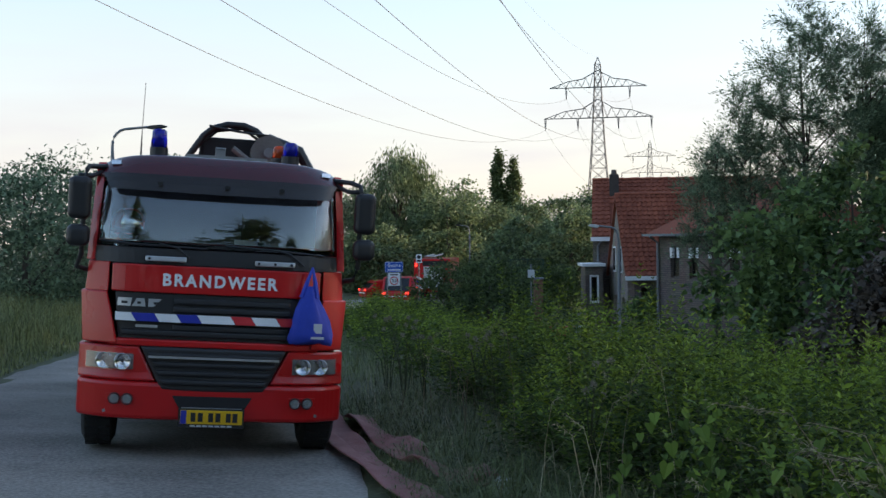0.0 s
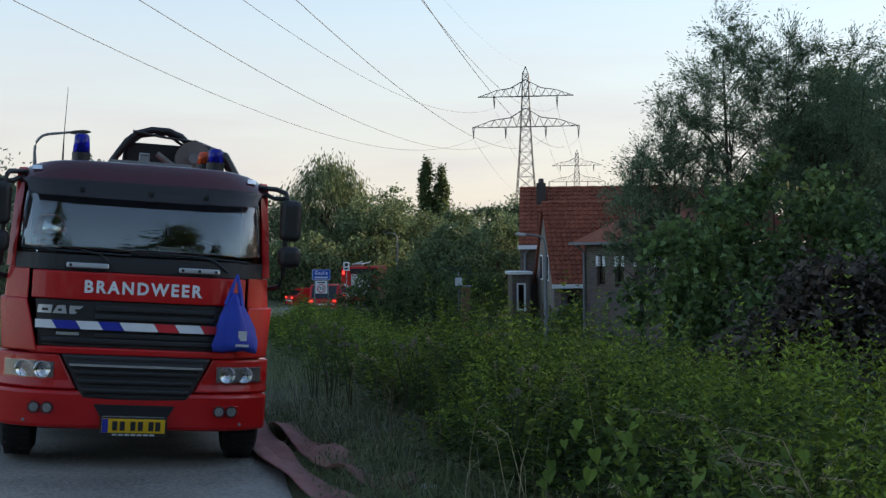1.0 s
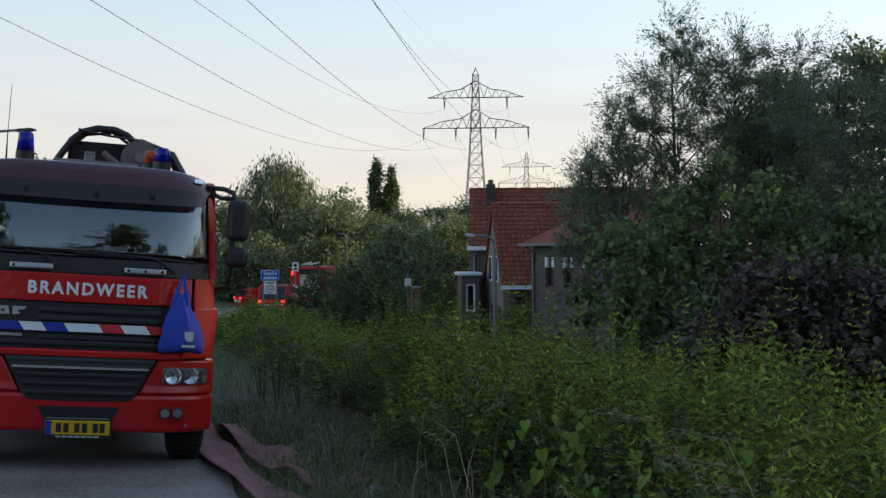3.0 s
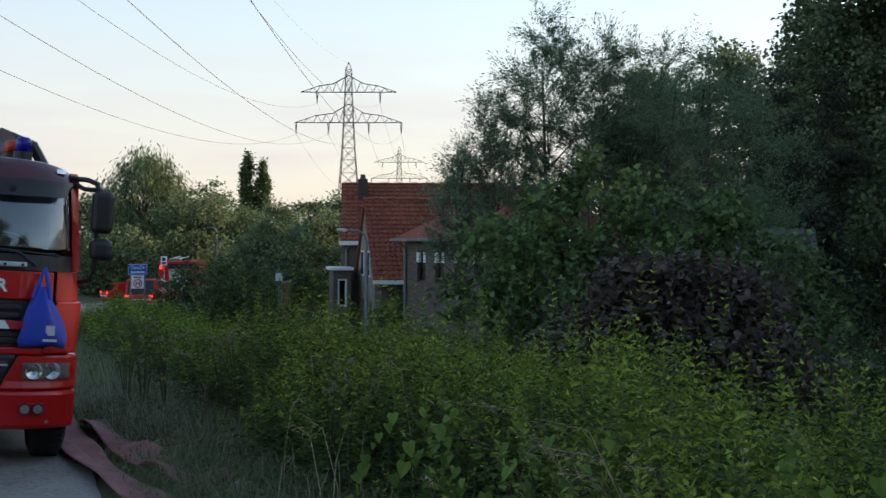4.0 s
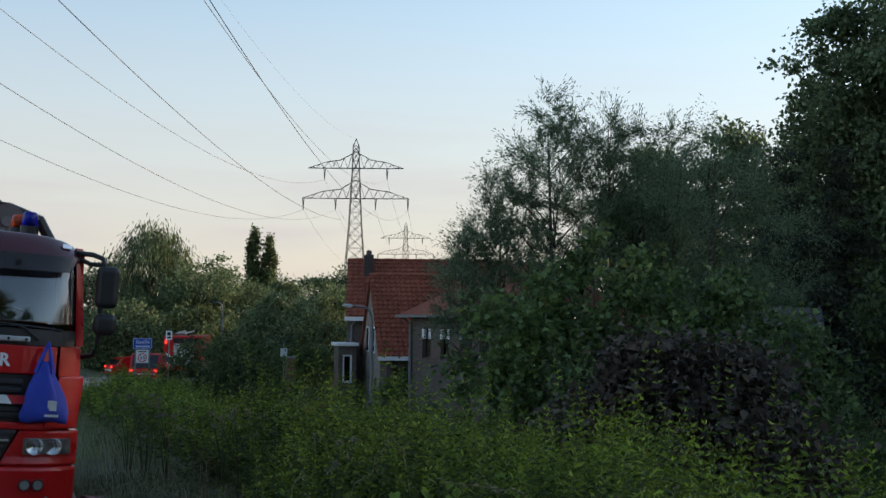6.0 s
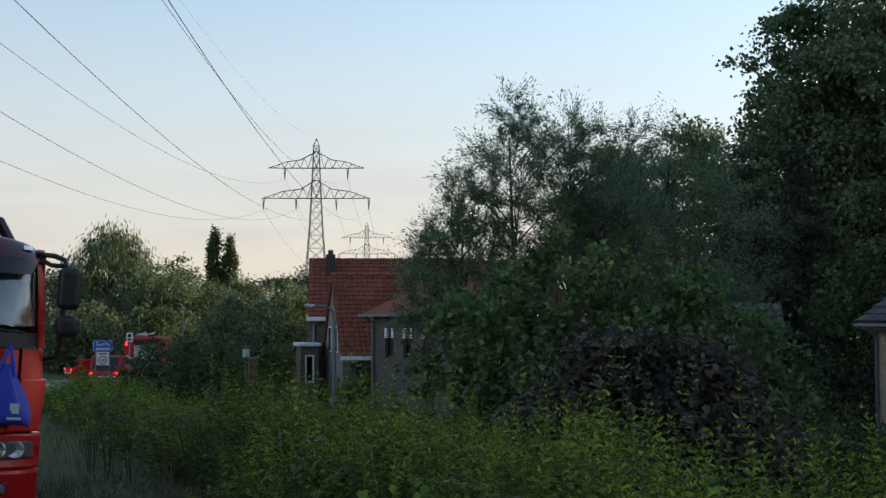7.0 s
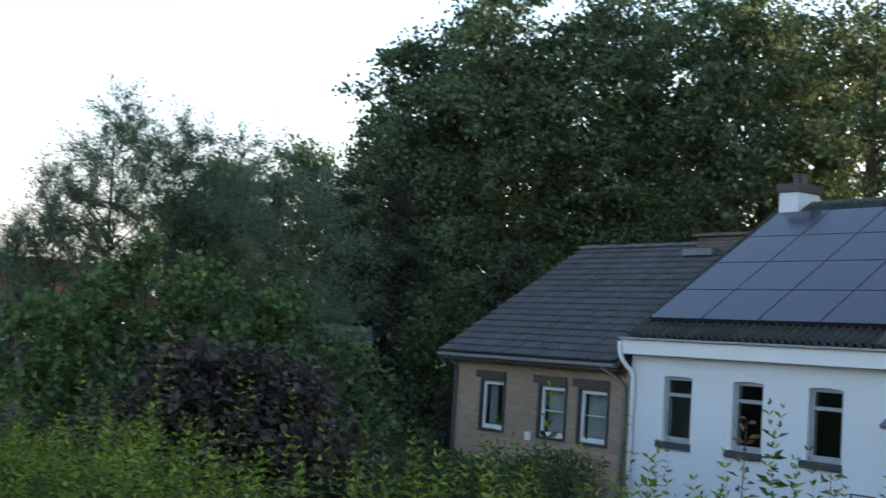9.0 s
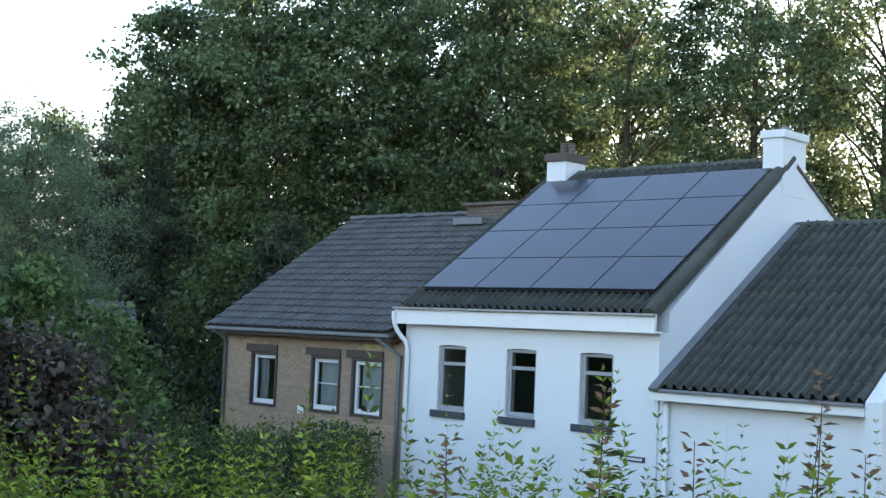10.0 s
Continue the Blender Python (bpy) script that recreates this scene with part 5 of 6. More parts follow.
def wheel(parent, x0, x1, y, r=0.5, drop=0.0):
    """A truck wheel with a treaded tyre; drop: how far the spring lets it down."""
    bm = bmesh.new()
    prof = [(0.0, 0.62), (0.0, 0.86), (0.12, 0.97), (0.25, 1.0), (0.75, 1.0), (0.88, 0.97), (1.0, 0.86), (1.0, 0.62)]
    n = 36
    rings = [[bm.verts.new((x0 + (x1 - x0) * px, y + math.cos(k * 2 * math.pi / n) * pr * r, r + math.sin(k * 2 * math.pi / n) * pr * r)) for px, pr in prof] for k in range(n)]
    for k in range(n):
        a, b = rings[k], rings[(k + 1) % n]
        for i in range(len(prof)):
            j = (i + 1) % len(prof)
            bm.faces.new((a[i], a[j], b[j], b[i]))
    w = part("wheel", bm, M_TYRE, parent, "black truck tyre", smooth=True)
    w.location.z = -drop
    xo = x0 if abs(x0) > abs(x1) else x1
    part("rim", tube(bmesh.new(), [((x0 + x1) / 2, y, r), (xo * 0.985, y, r)], 0.62 * r, 24), M_ALU, w)
    treads = bmesh.new()
    for k in range(n):
        a = k * 2 * math.pi / n
        for q in (0.3, 0.7):
            cx = x0 + (x1 - x0) * q
            m = Matrix.Translation((cx, y + math.cos(a) * r, r + math.sin(a) * r)) @ pose(0, 0, 0, math.degrees(a) + 90)
            bmesh.ops.create_cube(treads, size=1.0, matrix=m @ Matrix.Diagonal((abs(x1 - x0) * 0.34, 0.05, 0.02, 1)))
    part("tread", treads, M_TYRE, w)


def mirror(parent, s):
    """The two stacked door mirrors of one side and their arm; s is -1 or 1."""
    c = 1.25 if s > 0 else -1.18
    m = part("mirror", boxes((c - 0.095, c + 0.095, 0.22, 0.34, 1.90, 2.26)), M_BLACK, parent, "black truck mirror housing")
    md = m.modifiers.new("bevel", "BEVEL")
    md.width, md.segments = 0.055, 5
    part("mirror_glass", boxes((c - 0.07, c + 0.07, 0.342, 0.346, 1.95, 2.21)), M_CHROME, m)
    m2 = part("mirror", boxes((c - 0.095, c + 0.10, 0.2, 0.33, 1.67, 1.855)), M_BLACK, parent, "black wide-angle mirror housing")
    md = m2.modifiers.new("bevel", "BEVEL")
    md.width, md.segments = 0.06, 5
    part("mirror_arm", tubes([([(0.98 * s, 0.42, 2.36), (1.12 * s, 0.34, 2.35), (0.96 * c, 0.3, 2.32), (0.97 * c, 0.29, 2.26), (0.97 * c, 0.29, 1.6), (1.18 * s, 0.32, 1.5), (1.08 * s, 0.38, 1.47)], 0.022),
                             ([(0.98 * s, 0.42, 2.33), (1.1 * s, 0.36, 2.27), (1.2 * s, 0.3, 2.27)], 0.02)], 8), M_BLACK, parent, smooth=True)


def beacon(parent, x, y, z, mat, h=0.15, label=""):
    b = part("beacon", tube(bmesh.new(), [(x, y, z + 0.035), (x, y, z + h), (x, y, z + h + 0.02)], [0.075, 0.064, 0.045], 18), mat, parent, label, smooth=True)
    part("beacon_base", tube(bmesh.new(), [(x, y, z - 0.05), (x, y, z + 0.034)], [0.08, 0.08], 18), M_BLACK, b)
    part("beacon_lamp", tube(bmesh.new(), [(x, y, z + 0.04), (x, y, z + h * 0.7)], [0.035, 0.025], 10), M_DARK, b)


def fire_truck():
    T = thing("fire_truck", pose(-1.985, 10.95, 0.02, 0, 3.8, 11.5), "red fire truck with loading crane, parked half on the verge", "fire truck")
    # bumper in one piece; a near-black patch on it stands for the slot's shade
    bumper = part("bumper", skin(-1.12, 1.12, 0.26, 0.575, 0.05, 0.3, 28, 6), M_RED, T, "red front bumper", bevel=0.035)
    part("air_slot_patch", skin((-0.27, -0.33), (0.27, 0.33), 0.365, 0.468, 0.056, 0.02, 10, 2), M_DARK, bumper)
    part("slot_rim", skin((-0.25, -0.25), (0.25, 0.25), 0.368, 0.376, 0.07, 0.02, 8, 1), M_ALU, bumper)
    for s in (-1, 1):
        part("headlight_panel", skin((0.47 * s, 0.62 * s), 1.12 * s, 0.58, 0.865, 0.03, 0.2, 8), M_RED, T, bevel=0.02)
        hl = part("headlight", skin(0.655 * s, 1.055 * s, 0.665, 0.805, 0.032, 0.03, 10, 3), M_LAMP, T, "clear headlight with twin round lamps", bevel=0.01)
        for x in (0.75, 0.9):
            fy = front_y(x, 0.735)
            part("lamp", tube(bmesh.new(), [(x * s, fy - 0.056 + d, 0.735) for d in (0, 0.006, 0.016, 0.022)], [0.066, 0.052, 0.028, 0.006], 22, False), M_CHROME, hl, "round chrome reflector", smooth=True)
            part("lamp_ring", tube(bmesh.new(), [(x * s + 0.066 * math.cos(a), fy - 0.056, 0.735 + 0.066 * math.sin(a)) for a in [k * math.pi / 10 for k in range(21)]], 0.005, 5), M_CHROME, hl, smooth=True)
            part("bulb", ball(bmesh.new(), (x * s, front_y(x, 0.735) - 0.045, 0.735), 0.022), M_LENS, hl, smooth=True)
        part("indicator", skin(0.99 * s, 1.05 * s, 0.675, 0.795, 0.036, 0.01, 3, 2), M_INDICATOR, hl)
        lens = part("lens", skin(0.65 * s, 1.06 * s, 0.66, 0.81, 0.062, 0.006, 10, 3), M_LENS, hl)
        lens.visible_shadow = False
        fog = part("fog_light_recess", skin(0.635 * s, 0.87 * s, 0.385, 0.475, 0.052, 0.01, 6, 2), M_RED, T, bevel=0.01)
        for x in (0.695, 0.8):
            f = part("fog_light", disc(bmesh.new(), (x * s, front_y(x, 0.43) - 0.075, 0.43), 0.036, 0.03, 18), M_FOG, fog, "round clear fog light")
            part("fog_ring", tube(bmesh.new(), [(x * s + 0.044 * math.cos(a), front_y(x, 0.43) - 0.075, 0.43 + 0.044 * math.sin(a)) for a in [k * math.pi / 8 for k in range(17)]], 0.006, 5), M_BLACK, f)
        part("bolt", disc(bmesh.new(), (0.88 * s, front_y(0.88, 0.32) - 0.058, 0.32), 0.014, 0.02, 8), M_GREY, T)
        # corner deflector, with its raised edge
        part("corner_deflector", skin((0.80 * s, 0.905 * s), (1.095 * s, 1.13 * s), 0.88, 1.31, 0.06, 0.2, 8, 6), M_RED, T, "red corner air deflector", bevel=0.05)
        part("door_corner", skin((0.9 * s, 0.9 * s), (1.10 * s, 1.08 * s), 1.302, 1.56, 0.0, 0.12, 6, 4), M_RED, T, bevel=0.01)
        part("pillar", skin((1.03 * s, 0.985 * s), (1.10 * s, 1.05 * s), 1.565, 2.4, 0.012, 0.08, 3, 8), M_RED, T, "red windscreen pillar")
        part("side_panel", boxes((min(1.0 * s, 1.06 * s), max(1.0 * s, 1.06 * s), 0.42, 2.1, 0.62, 2.36)), M_RED, T, bevel=0.015)
        part("marker_light", skin(0.86 * s, 0.94 * s, 2.385, 2.42, 0.045, 0.03, 3, 1), M_MARKER, T, "small white marker light")
        wheel(T, *( (0.80, 1.08) if s > 0 else (-1.08, -0.80)), 0.75, 0.5, 0.055)
        wheel(T, *( (0.66, 1.2) if s > 0 else (-1.2, -0.66)), 4.4)
        wheel(T, *( (0.66, 1.2) if s > 0 else (-1.2, -0.66)), 5.75)
        part("wheel_arch", skin(0.78 * s, 1.12 * s, 0.28, 0.6, -0.3, 0.05, 4, 2), M_DARK, T)
        mirror(T, s)
    # lower grille
    g = part("lower_grille", skin((-0.43, -0.61), (0.43, 0.61), 0.515, 0.87, 0.06, 0.12, 14, 3, 0.012), M_BLACK, T, "black lower grille", bevel=0.025)
    for k in range(4):
        z = 0.56 + k * 0.072
        hw = 0.40 + 0.17 * (z - 0.515) / 0.355
        part("slat", skin((-hw, -hw - 0.025), (hw, hw + 0.025), z, z + 0.045, 0.085, 0.04, 14, 1), M_BLACK, g, bevel=0.016)
    part("trim_strip", skin(-0.54, 0.54, 0.778, 0.796, 0.105, 0.015, 12, 1), M_ALU, g, "bright trim strip")
    # upper grille
    g = part("upper_grille", skin((-0.80, -0.84), (0.80, 0.84), 0.93, 1.308, 0.0, 0.06, 14, 4), M_BLACK, T, "black upper grille panel")
    for k, (z, x0, x1) in enumerate(((1.225, -0.36, 0.62), (1.155, -0.36, 0.62), (0.955, -0.78, 0.78), (1.005, -0.36, 0.62))):
        part("slat", skin(x0, x1, z, z + 0.05, 0.03, 0.04, 12, 1), M_BLACK, g, bevel=0.014)
    part("grille_rim", skin((-0.87, -0.85), (0.87, 0.85), 0.868, 0.928, 0.045, 0.1, 14, 2), M_RED, T, "red grille rim", bevel=0.015)
    edges = (-0.83, -0.70, -0.51, -0.33, -0.16, 0.12, 0.29, 0.50, 0.66)
    for k in range(8):
        skew = 0.045
        mat = (M_WHITE_FILM, M_BLUE_FILM, M_WHITE_FILM, M_BLUE_FILM, M_WHITE_FILM, M_RED_FILM, M_WHITE_FILM, M_RED_FILM)[k]
        a, b = edges[k], edges[k + 1]
        part("stripe", skin((a + (skew if k else 0), a), (b + skew - 0.003, b - 0.003), 1.075, 1.143, 0.052, 0.012, 6, 1), mat, T, ("white", "blue", "white", "blue", "white", "red", "white", "red")[k] + " reflective stripe")
    part("stripe_bar", skin(-0.83, 0.70, 1.07, 1.148, 0.04, 0.04, 12, 1), M_BLACK, T)
    part("badge", skin(-0.66, -0.48, 1.022, 1.045, 0.012, 0.01, 4, 1), M_ALU, T, "small bright badge")
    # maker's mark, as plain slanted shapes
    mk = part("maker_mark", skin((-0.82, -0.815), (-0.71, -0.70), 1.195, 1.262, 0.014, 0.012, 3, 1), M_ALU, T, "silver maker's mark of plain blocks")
    part("mark_block", skin((-0.70, -0.66), (-0.585, -0.60), 1.195, 1.262, 0.014, 0.012, 3, 1), M_ALU, mk)
    part("mark_block", skin((-0.565, -0.565), (-0.52, -0.455), 1.195, 1.262, 0.014, 0.012, 3, 1), M_ALU, mk)
    for a, b in ((-0.785, -0.735), (-0.655, -0.625), (-0.52, -0.46)):
        part("mark_gap", skin(a, b, 1.215, 1.235, 0.016, 0.012, 2, 1), M_BLACK, mk)
    # hood flap with its word
    hood = part("hood_flap", skin(-0.875, 0.875, 1.315, 1.548, 0.03, 0.12, 16, 4), M_RED, T, "red front flap", bevel=0.012)
    lettering(hood, "BRANDWEER", -0.46, 0.50, front_y(0, 1.43) - 0.036, 1.38, 0.098, M_WHITE_FILM, label="white fire brigade lettering", bold=0.05, rot=(87, 0, 0))
    part("scuttle", skin((-1.02, -1.03), (1.02, 1.03), 1.556, 1.685, 0.006, 0.1, 16, 2), M_BLACK, T, "black panel under the windscreen")
    for x0, x1 in ((-0.61, -0.27), (0.30, 0.645)):
        z = 1.60
        hd = part("grab_handle", skin(x0, x1, z - 0.022, z + 0.022, 0.055, 0.03, 8, 1), M_ALU, T, "grey grab handle", bevel=0.01)
        for q in (0.1, 0.5, 0.9):
            part("hole", disc(bmesh.new(), (x0 + (x1 - x0) * q, front_y(x0, z) - 0.062, z), 0.012, 0.01, 10), M_DARK, hd)
    # windscreen, cabin and what lies in it
    ws = part("windscreen", skin((-1.03, -0.99), (1.03, 0.99), 1.69, 2.24, 0.0, 0.006, 20, 8), M_WINDSCREEN, T, "tinted windscreen", smooth=True)
    ws.visible_shadow = False
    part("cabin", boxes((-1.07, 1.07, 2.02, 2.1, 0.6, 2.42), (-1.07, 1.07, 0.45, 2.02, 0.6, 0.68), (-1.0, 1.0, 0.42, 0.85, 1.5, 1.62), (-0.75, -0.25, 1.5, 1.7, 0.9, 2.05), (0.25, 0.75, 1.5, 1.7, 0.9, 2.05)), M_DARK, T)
    part("steering_wheel", tube(bmesh.new(), [(0.52 + 0.22 * math.cos(a), 0.95 + 0.1 * math.sin(a), 1.70 + 0.16 * math.sin(a)) for a in [k * math.pi / 12 for k in range(25)]], 0.016, 6), M_BLACK, T)
    part("roof", boxes((-0.97, 0.97, 0.62, 2.1, 2.36, 2.44)), M_RED, T, "red cab roof", bevel=0.04)
    bm = skin((-1.05, -1.0), (1.05, 1.0), 2.27, 2.49, 0.07, 0.5, 24, 6)
    for v in bm.verts:
        lift = max(0.0, (v.co.z - 2.3) / 0.19)
        v.co.z -= 0.11 * lift * (abs(v.co.x) / 1.02) ** 6
        v.co.y += 0.10 * lift * lift
    part("roof_front", bm, M_MAROON, T, "red roof front with rounded corners, dark reflection in its colour", bevel=0.03, smooth=True)
    visor = part("sun_visor", skin((-0.93, -1.0), (0.93, 1.0), 2.175, 2.31, 0.10, 0.008, 22, 4, 0.012), M_SMOKE, T, "dark tinted sun visor")
    for x in (-0.52, 0.04, 0.5):
        part("visor_clip", boxes((x - 0.02, x + 0.02, front_y(x, 2.2) - 0.125, front_y(x, 2.2) - 0.095, 2.215, 2.245)), M_BLACK, visor)
    for pts in ([(-0.1, 1.70), (-0.7, 1.715), (-0.98, 1.73)], [(0.9, 1.69), (0.45, 1.72), (0.05, 1.735)], [(-0.25, 1.62), (-0.35, 1.70), (-0.5, 1.725)], [(0.72, 1.60), (0.6, 1.69), (0.5, 1.72)]):
        part("wiper", tube(bmesh.new(), [(x, front_y(x, z) - 0.03, z) for x, z in pts], 0.009, 6), M_BLACK, T)
    # lights and fittings on the roof
    beacon(T, -0.56, 0.8, 2.545, M_BLUE_LENS, 0.18, "blue flashing beacon, unlit")
    beacon(T, 0.61, 0.8, 2.54, M_BLUE_LENS, 0.14, "blue flashing beacon, unlit")
    beacon(T, 0.53, 0.98, 2.53, M_ORANGE_LENS, 0.13, "orange beacon, unlit")
    part("antenna", tube(bmesh.new(), [(-0.72, 1.0, 2.44), (-0.72, 1.0, 2.75), (-0.71, 1.0, 3.17)], [0.012, 0.004, 0.0025], 6), M_BLACK, T)
    part("work_light", boxes((-0.06, 0.03, 0.85, 0.95, 2.52, 2.61), (-0.06, 0.03, 0.84, 0.85, 2.6, 2.62)), M_GREY, T, "small grey work light", bevel=0.008)
    part("roof_rail", boxes((-0.32, 0.4, 0.7, 0.76, 2.5, 2.535)), M_GREY, T)
    # folded loading crane behind the cab
    cr = part("crane", boxes((-0.36, 0.5, 2.3, 3.0, 0.9, 2.72)), M_DARK, T, "folded black loading crane", bevel=0.05)
    part("crane_boom", boxes((-0.36, 0.24, 1.95, 2.3, 2.5, 2.80), (0.2, 0.52, 1.9, 2.3, 2.5, 2.74)), M_DARK, cr, bevel=0.04)
    part("crane_boom", tubes([([(0.30, 2.0, 2.82), (0.62, 2.0, 2.72), (0.80, 2.0, 2.42)], 0.055)], 8), M_BLACK, cr)
    part("crane_hose", tubes([([(-0.52, 1.9, 2.5), (-0.42, 1.9, 2.66), (-0.33, 1.9, 2.80), (-0.24, 1.9, 2.88), (-0.10, 1.9, 2.925), (0.06, 1.9, 2.925), (0.18, 1.9, 2.88), (0.26, 1.9, 2.81), (0.32, 1.9, 2.72)], 0.034)], 10), M_BLACK, cr, "thick black hydraulic hoses", smooth=True)
    part("crane_hose", tubes([([(-0.5, 1.95, 2.5), (-0.36, 1.95, 2.72), (-0.2, 1.95, 2.86), (0.05, 1.95, 2.9), (0.3, 1.95, 2.74)], 0.015), ([(-0.28, 1.85, 2.9), (0.0, 1.85, 2.86), (0.3, 1.85, 2.84)], 0.012)], 8), M_BLACK, cr, smooth=True)
    part("crane_joint", disc(bmesh.new(), (0.30, 1.7, 2.66), 0.17, 0.3, 24), M_CRANE, cr, "round grey crane joint")
    part("crane_pin", disc(bmesh.new(), (0.30, 1.66, 2.66), 0.05, 0.05, 12), M_STEEL, cr)
    part("crane_lever", tubes([([(-0.05, 1.65, 2.68), (0.12, 1.65, 2.56)], 0.03)], 8), M_CRANE, cr)
    cr.location.x = 0.17
    # chassis and the body behind the cab
    part("chassis", boxes((-0.45, 0.45, 0.3, 7.6, 0.55, 0.85), (-0.9, 0.9, 0.5, 0.62, 0.3, 0.6)), M_DARK, T)
    # added blocks, no known part: they keep light off the road below
    part("underbody_light_block", boxes((-0.76, 0.76, 0.3, 1.4, 0.22, 0.40), (-1.05, 1.05, 1.4, 3.8, 0.2, 0.5), (-0.62, 0.62, 3.8, 7.7, 0.2, 0.5)), M_DARK, T)
    bd = part("body", boxes((-1.24, 1.24, 3.1, 7.8, 0.95, 2.2)), M_RED, T, "red equipment body", bevel=0.03)
    part("side_strip", boxes((-1.246, -1.241, 3.2, 7.7, 1.2, 1.45)), M_WHITE_FILM, bd)
    for s in (-1, 1):
        part("side_guard", boxes((1.195 * s - 0.025, 1.195 * s + 0.025, 2.2, 3.8, 0.45, 0.95)), M_ALU, T, "aluminium side guard", bevel=0.01)
    # number plate, its characters as bars
    pl_ = part("number_plate", boxes((-0.255, 0.255, -0.105, -0.09, 0.245, 0.36)), M_YELLOW, T, "yellow number plate", bevel=0.004)
    part("plate_band", boxes((-0.253, -0.205, -0.109, -0.105, 0.247, 0.358)), M_BLUE_FILM, pl_)
    for k, x in enumerate((-0.15, -0.09, -0.005, 0.055, 0.14, 0.195)):
        part("plate_bar", boxes((x - 0.02, x + 0.02, -0.109, -0.105, 0.265, 0.34)), M_BLACK, pl_)
    part("plate_holder", boxes((-0.27, 0.27, -0.09, -0.04, 0.215, 0.37)), M_BLACK, pl_)
    for k in range(7):
        part("plate_bar", boxes((-0.17 + k * 0.05, -0.13 + k * 0.05, -0.094, -0.09, 0.222, 0.236)), M_LIGHTGREY, pl_)
    # writing on the white papers behind the glass is too small to read
    return T


M_GREENMETAL = material("green_coated_wire", (0.03, 0.07, 0.045), 0.6, var=0.2, bump=0)
M_REDBRICK = material("red_brown_brick", (0.22, 0.12, 0.075), 0.9, var=0.3, scale=3, fine=40, bump=0.3, rnd=0.6)
M_REDPLASTIC = material("red_plastic", (0.40, 0.03, 0.02), 0.5, var=0.1, bump=0)
M_FOG = material("fog_reflector", (0.42, 0.43, 0.44), 0.25, metal=0.8, var=0.3, scale=30, fine=90, bump=0.2)
M_INDICATOR = material("indicator_lens", (0.22, 0.21, 0.20), 0.25, var=0.1, bump=0)
M_MARKER = material("marker_lens", (0.75, 0.78, 0.82), 0.2, metal=0.5, var=0.2, scale=40, fine=90, bump=0.1)
M_CRANE = material("dusty_grey_steel", (0.16, 0.15, 0.14), 0.7, metal=0.2, var=0.3, bump=0.1)
TRUCK = fire_truck()
TM = TRUCK.matrix_world.copy()


def on_truck(x, y, z, *turn):
    return TM @ pose(x, y, z, *turn)


def helmet():
    h = thing("helmet", on_truck(-0.77, 0.56, 1.76), "chrome fire helmet on the dashboard", "helmet")
    bm = bmesh.new()
    ball(bm, (0, 0, 0.12), 0.15, 1, 1.1, 0.95, 24, 14)
    part("shell", bm, M_CHROME, h, "polished chrome shell", smooth=True)
    part("visor", tube(bmesh.new(), [(0.14 * math.sin(a), -0.155 * math.cos(a), 0.06) for a in [k * 0.14 - 1.2 for k in range(18)]], 0.022, 6), M_BLACK, h)


def papers():
    for x, w, z, turn in ((-0.22, 0.34, 1.63, 8), (0.12, 0.2, 1.64, -12)):
        ob = thing("paper", on_truck(x, 0.55, z, 8, 0, turn), "loose white paper on the dashboard", "paper")
        part("sheet", boxes((0, w, 0, 0.22, 0, 0.004), (0.01, w + 0.01, 0.01, 0.23, 0.006, 0.009)), M_LIGHTGREY, ob)
    ob = thing("card", on_truck(0.13, 0.33, 1.75, 62, 0, 0), "white card behind the windscreen", "paper")
    part("sheet", boxes((0, 0.2, 0, 0.045, 0, 0.004)), M_LIGHTGREY, ob)


def carrier_bag():
    h = thing("carrier_bag", on_truck(0.79, 0, 1.28), "blue cloth bag hung from the truck's wiper", "bag")
    bm = bmesh.new()
    rows, n = [], 22
    for j, (z, hw, dp, cx) in enumerate(((0.14, 0.035, 0.03, -0.02), (0.06, 0.065, 0.05, -0.02), (-0.04, 0.115, 0.075, -0.015), (-0.14, 0.15, 0.09, -0.005), (-0.24, 0.17, 0.095, 0.005), (-0.31, 0.18, 0.09, 0.01), (-0.335, 0.165, 0.05, 0.01))):
        ring = []
        for i in range(n):
            a = i * 2 * math.pi / n
            f = 1 + 0.16 * math.sin(a * 5 + j * 0.7) + 0.09 * math.sin(a * 8 - j * 1.1)
            ring.append(bm.verts.new((cx + math.cos(a) * hw * f, -0.02 + math.sin(a) * dp * f, z + 0.015 * math.sin(a * 3 + j))))
        rows.append(ring)
    for a, b in zip(rows, rows[1:]):
        for i in range(n):
            bm.faces.new((a[i], b[i], b[(i + 1) % n], a[(i + 1) % n]))
    bm.faces.new(rows[-1])
    bm.faces.new(rows[0][::-1])
    part("cloth", bm, M_BAG, h, smooth=True)
    for s in (-1, 1):
        part("strap", tubes([([(0.06 * s - 0.02, -0.02, 0.05), (0.035 * s - 0.01, -0.01, 0.18), (0.0, 0.02, 0.31)], [0.03, 0.02, 0.01])], 6), M_BAG, h)
    part("print", boxes((0.02, 0.09, -0.125, -0.118, -0.24, -0.16), (0.0, 0.11, -0.127, -0.12, -0.29, -0.27)), M_LIGHTGREY, h, "faded white print")


helmet()
papers()
carrier_bag()


# ---- fire hoses on the road edge ----
M_HOSE = material("red_canvas_hose", (0.26, 0.075, 0.068), 0.85, var=0.3, scale=3, fine=90, bump=0.4, tint=(0.32, 0.15, 0.14))


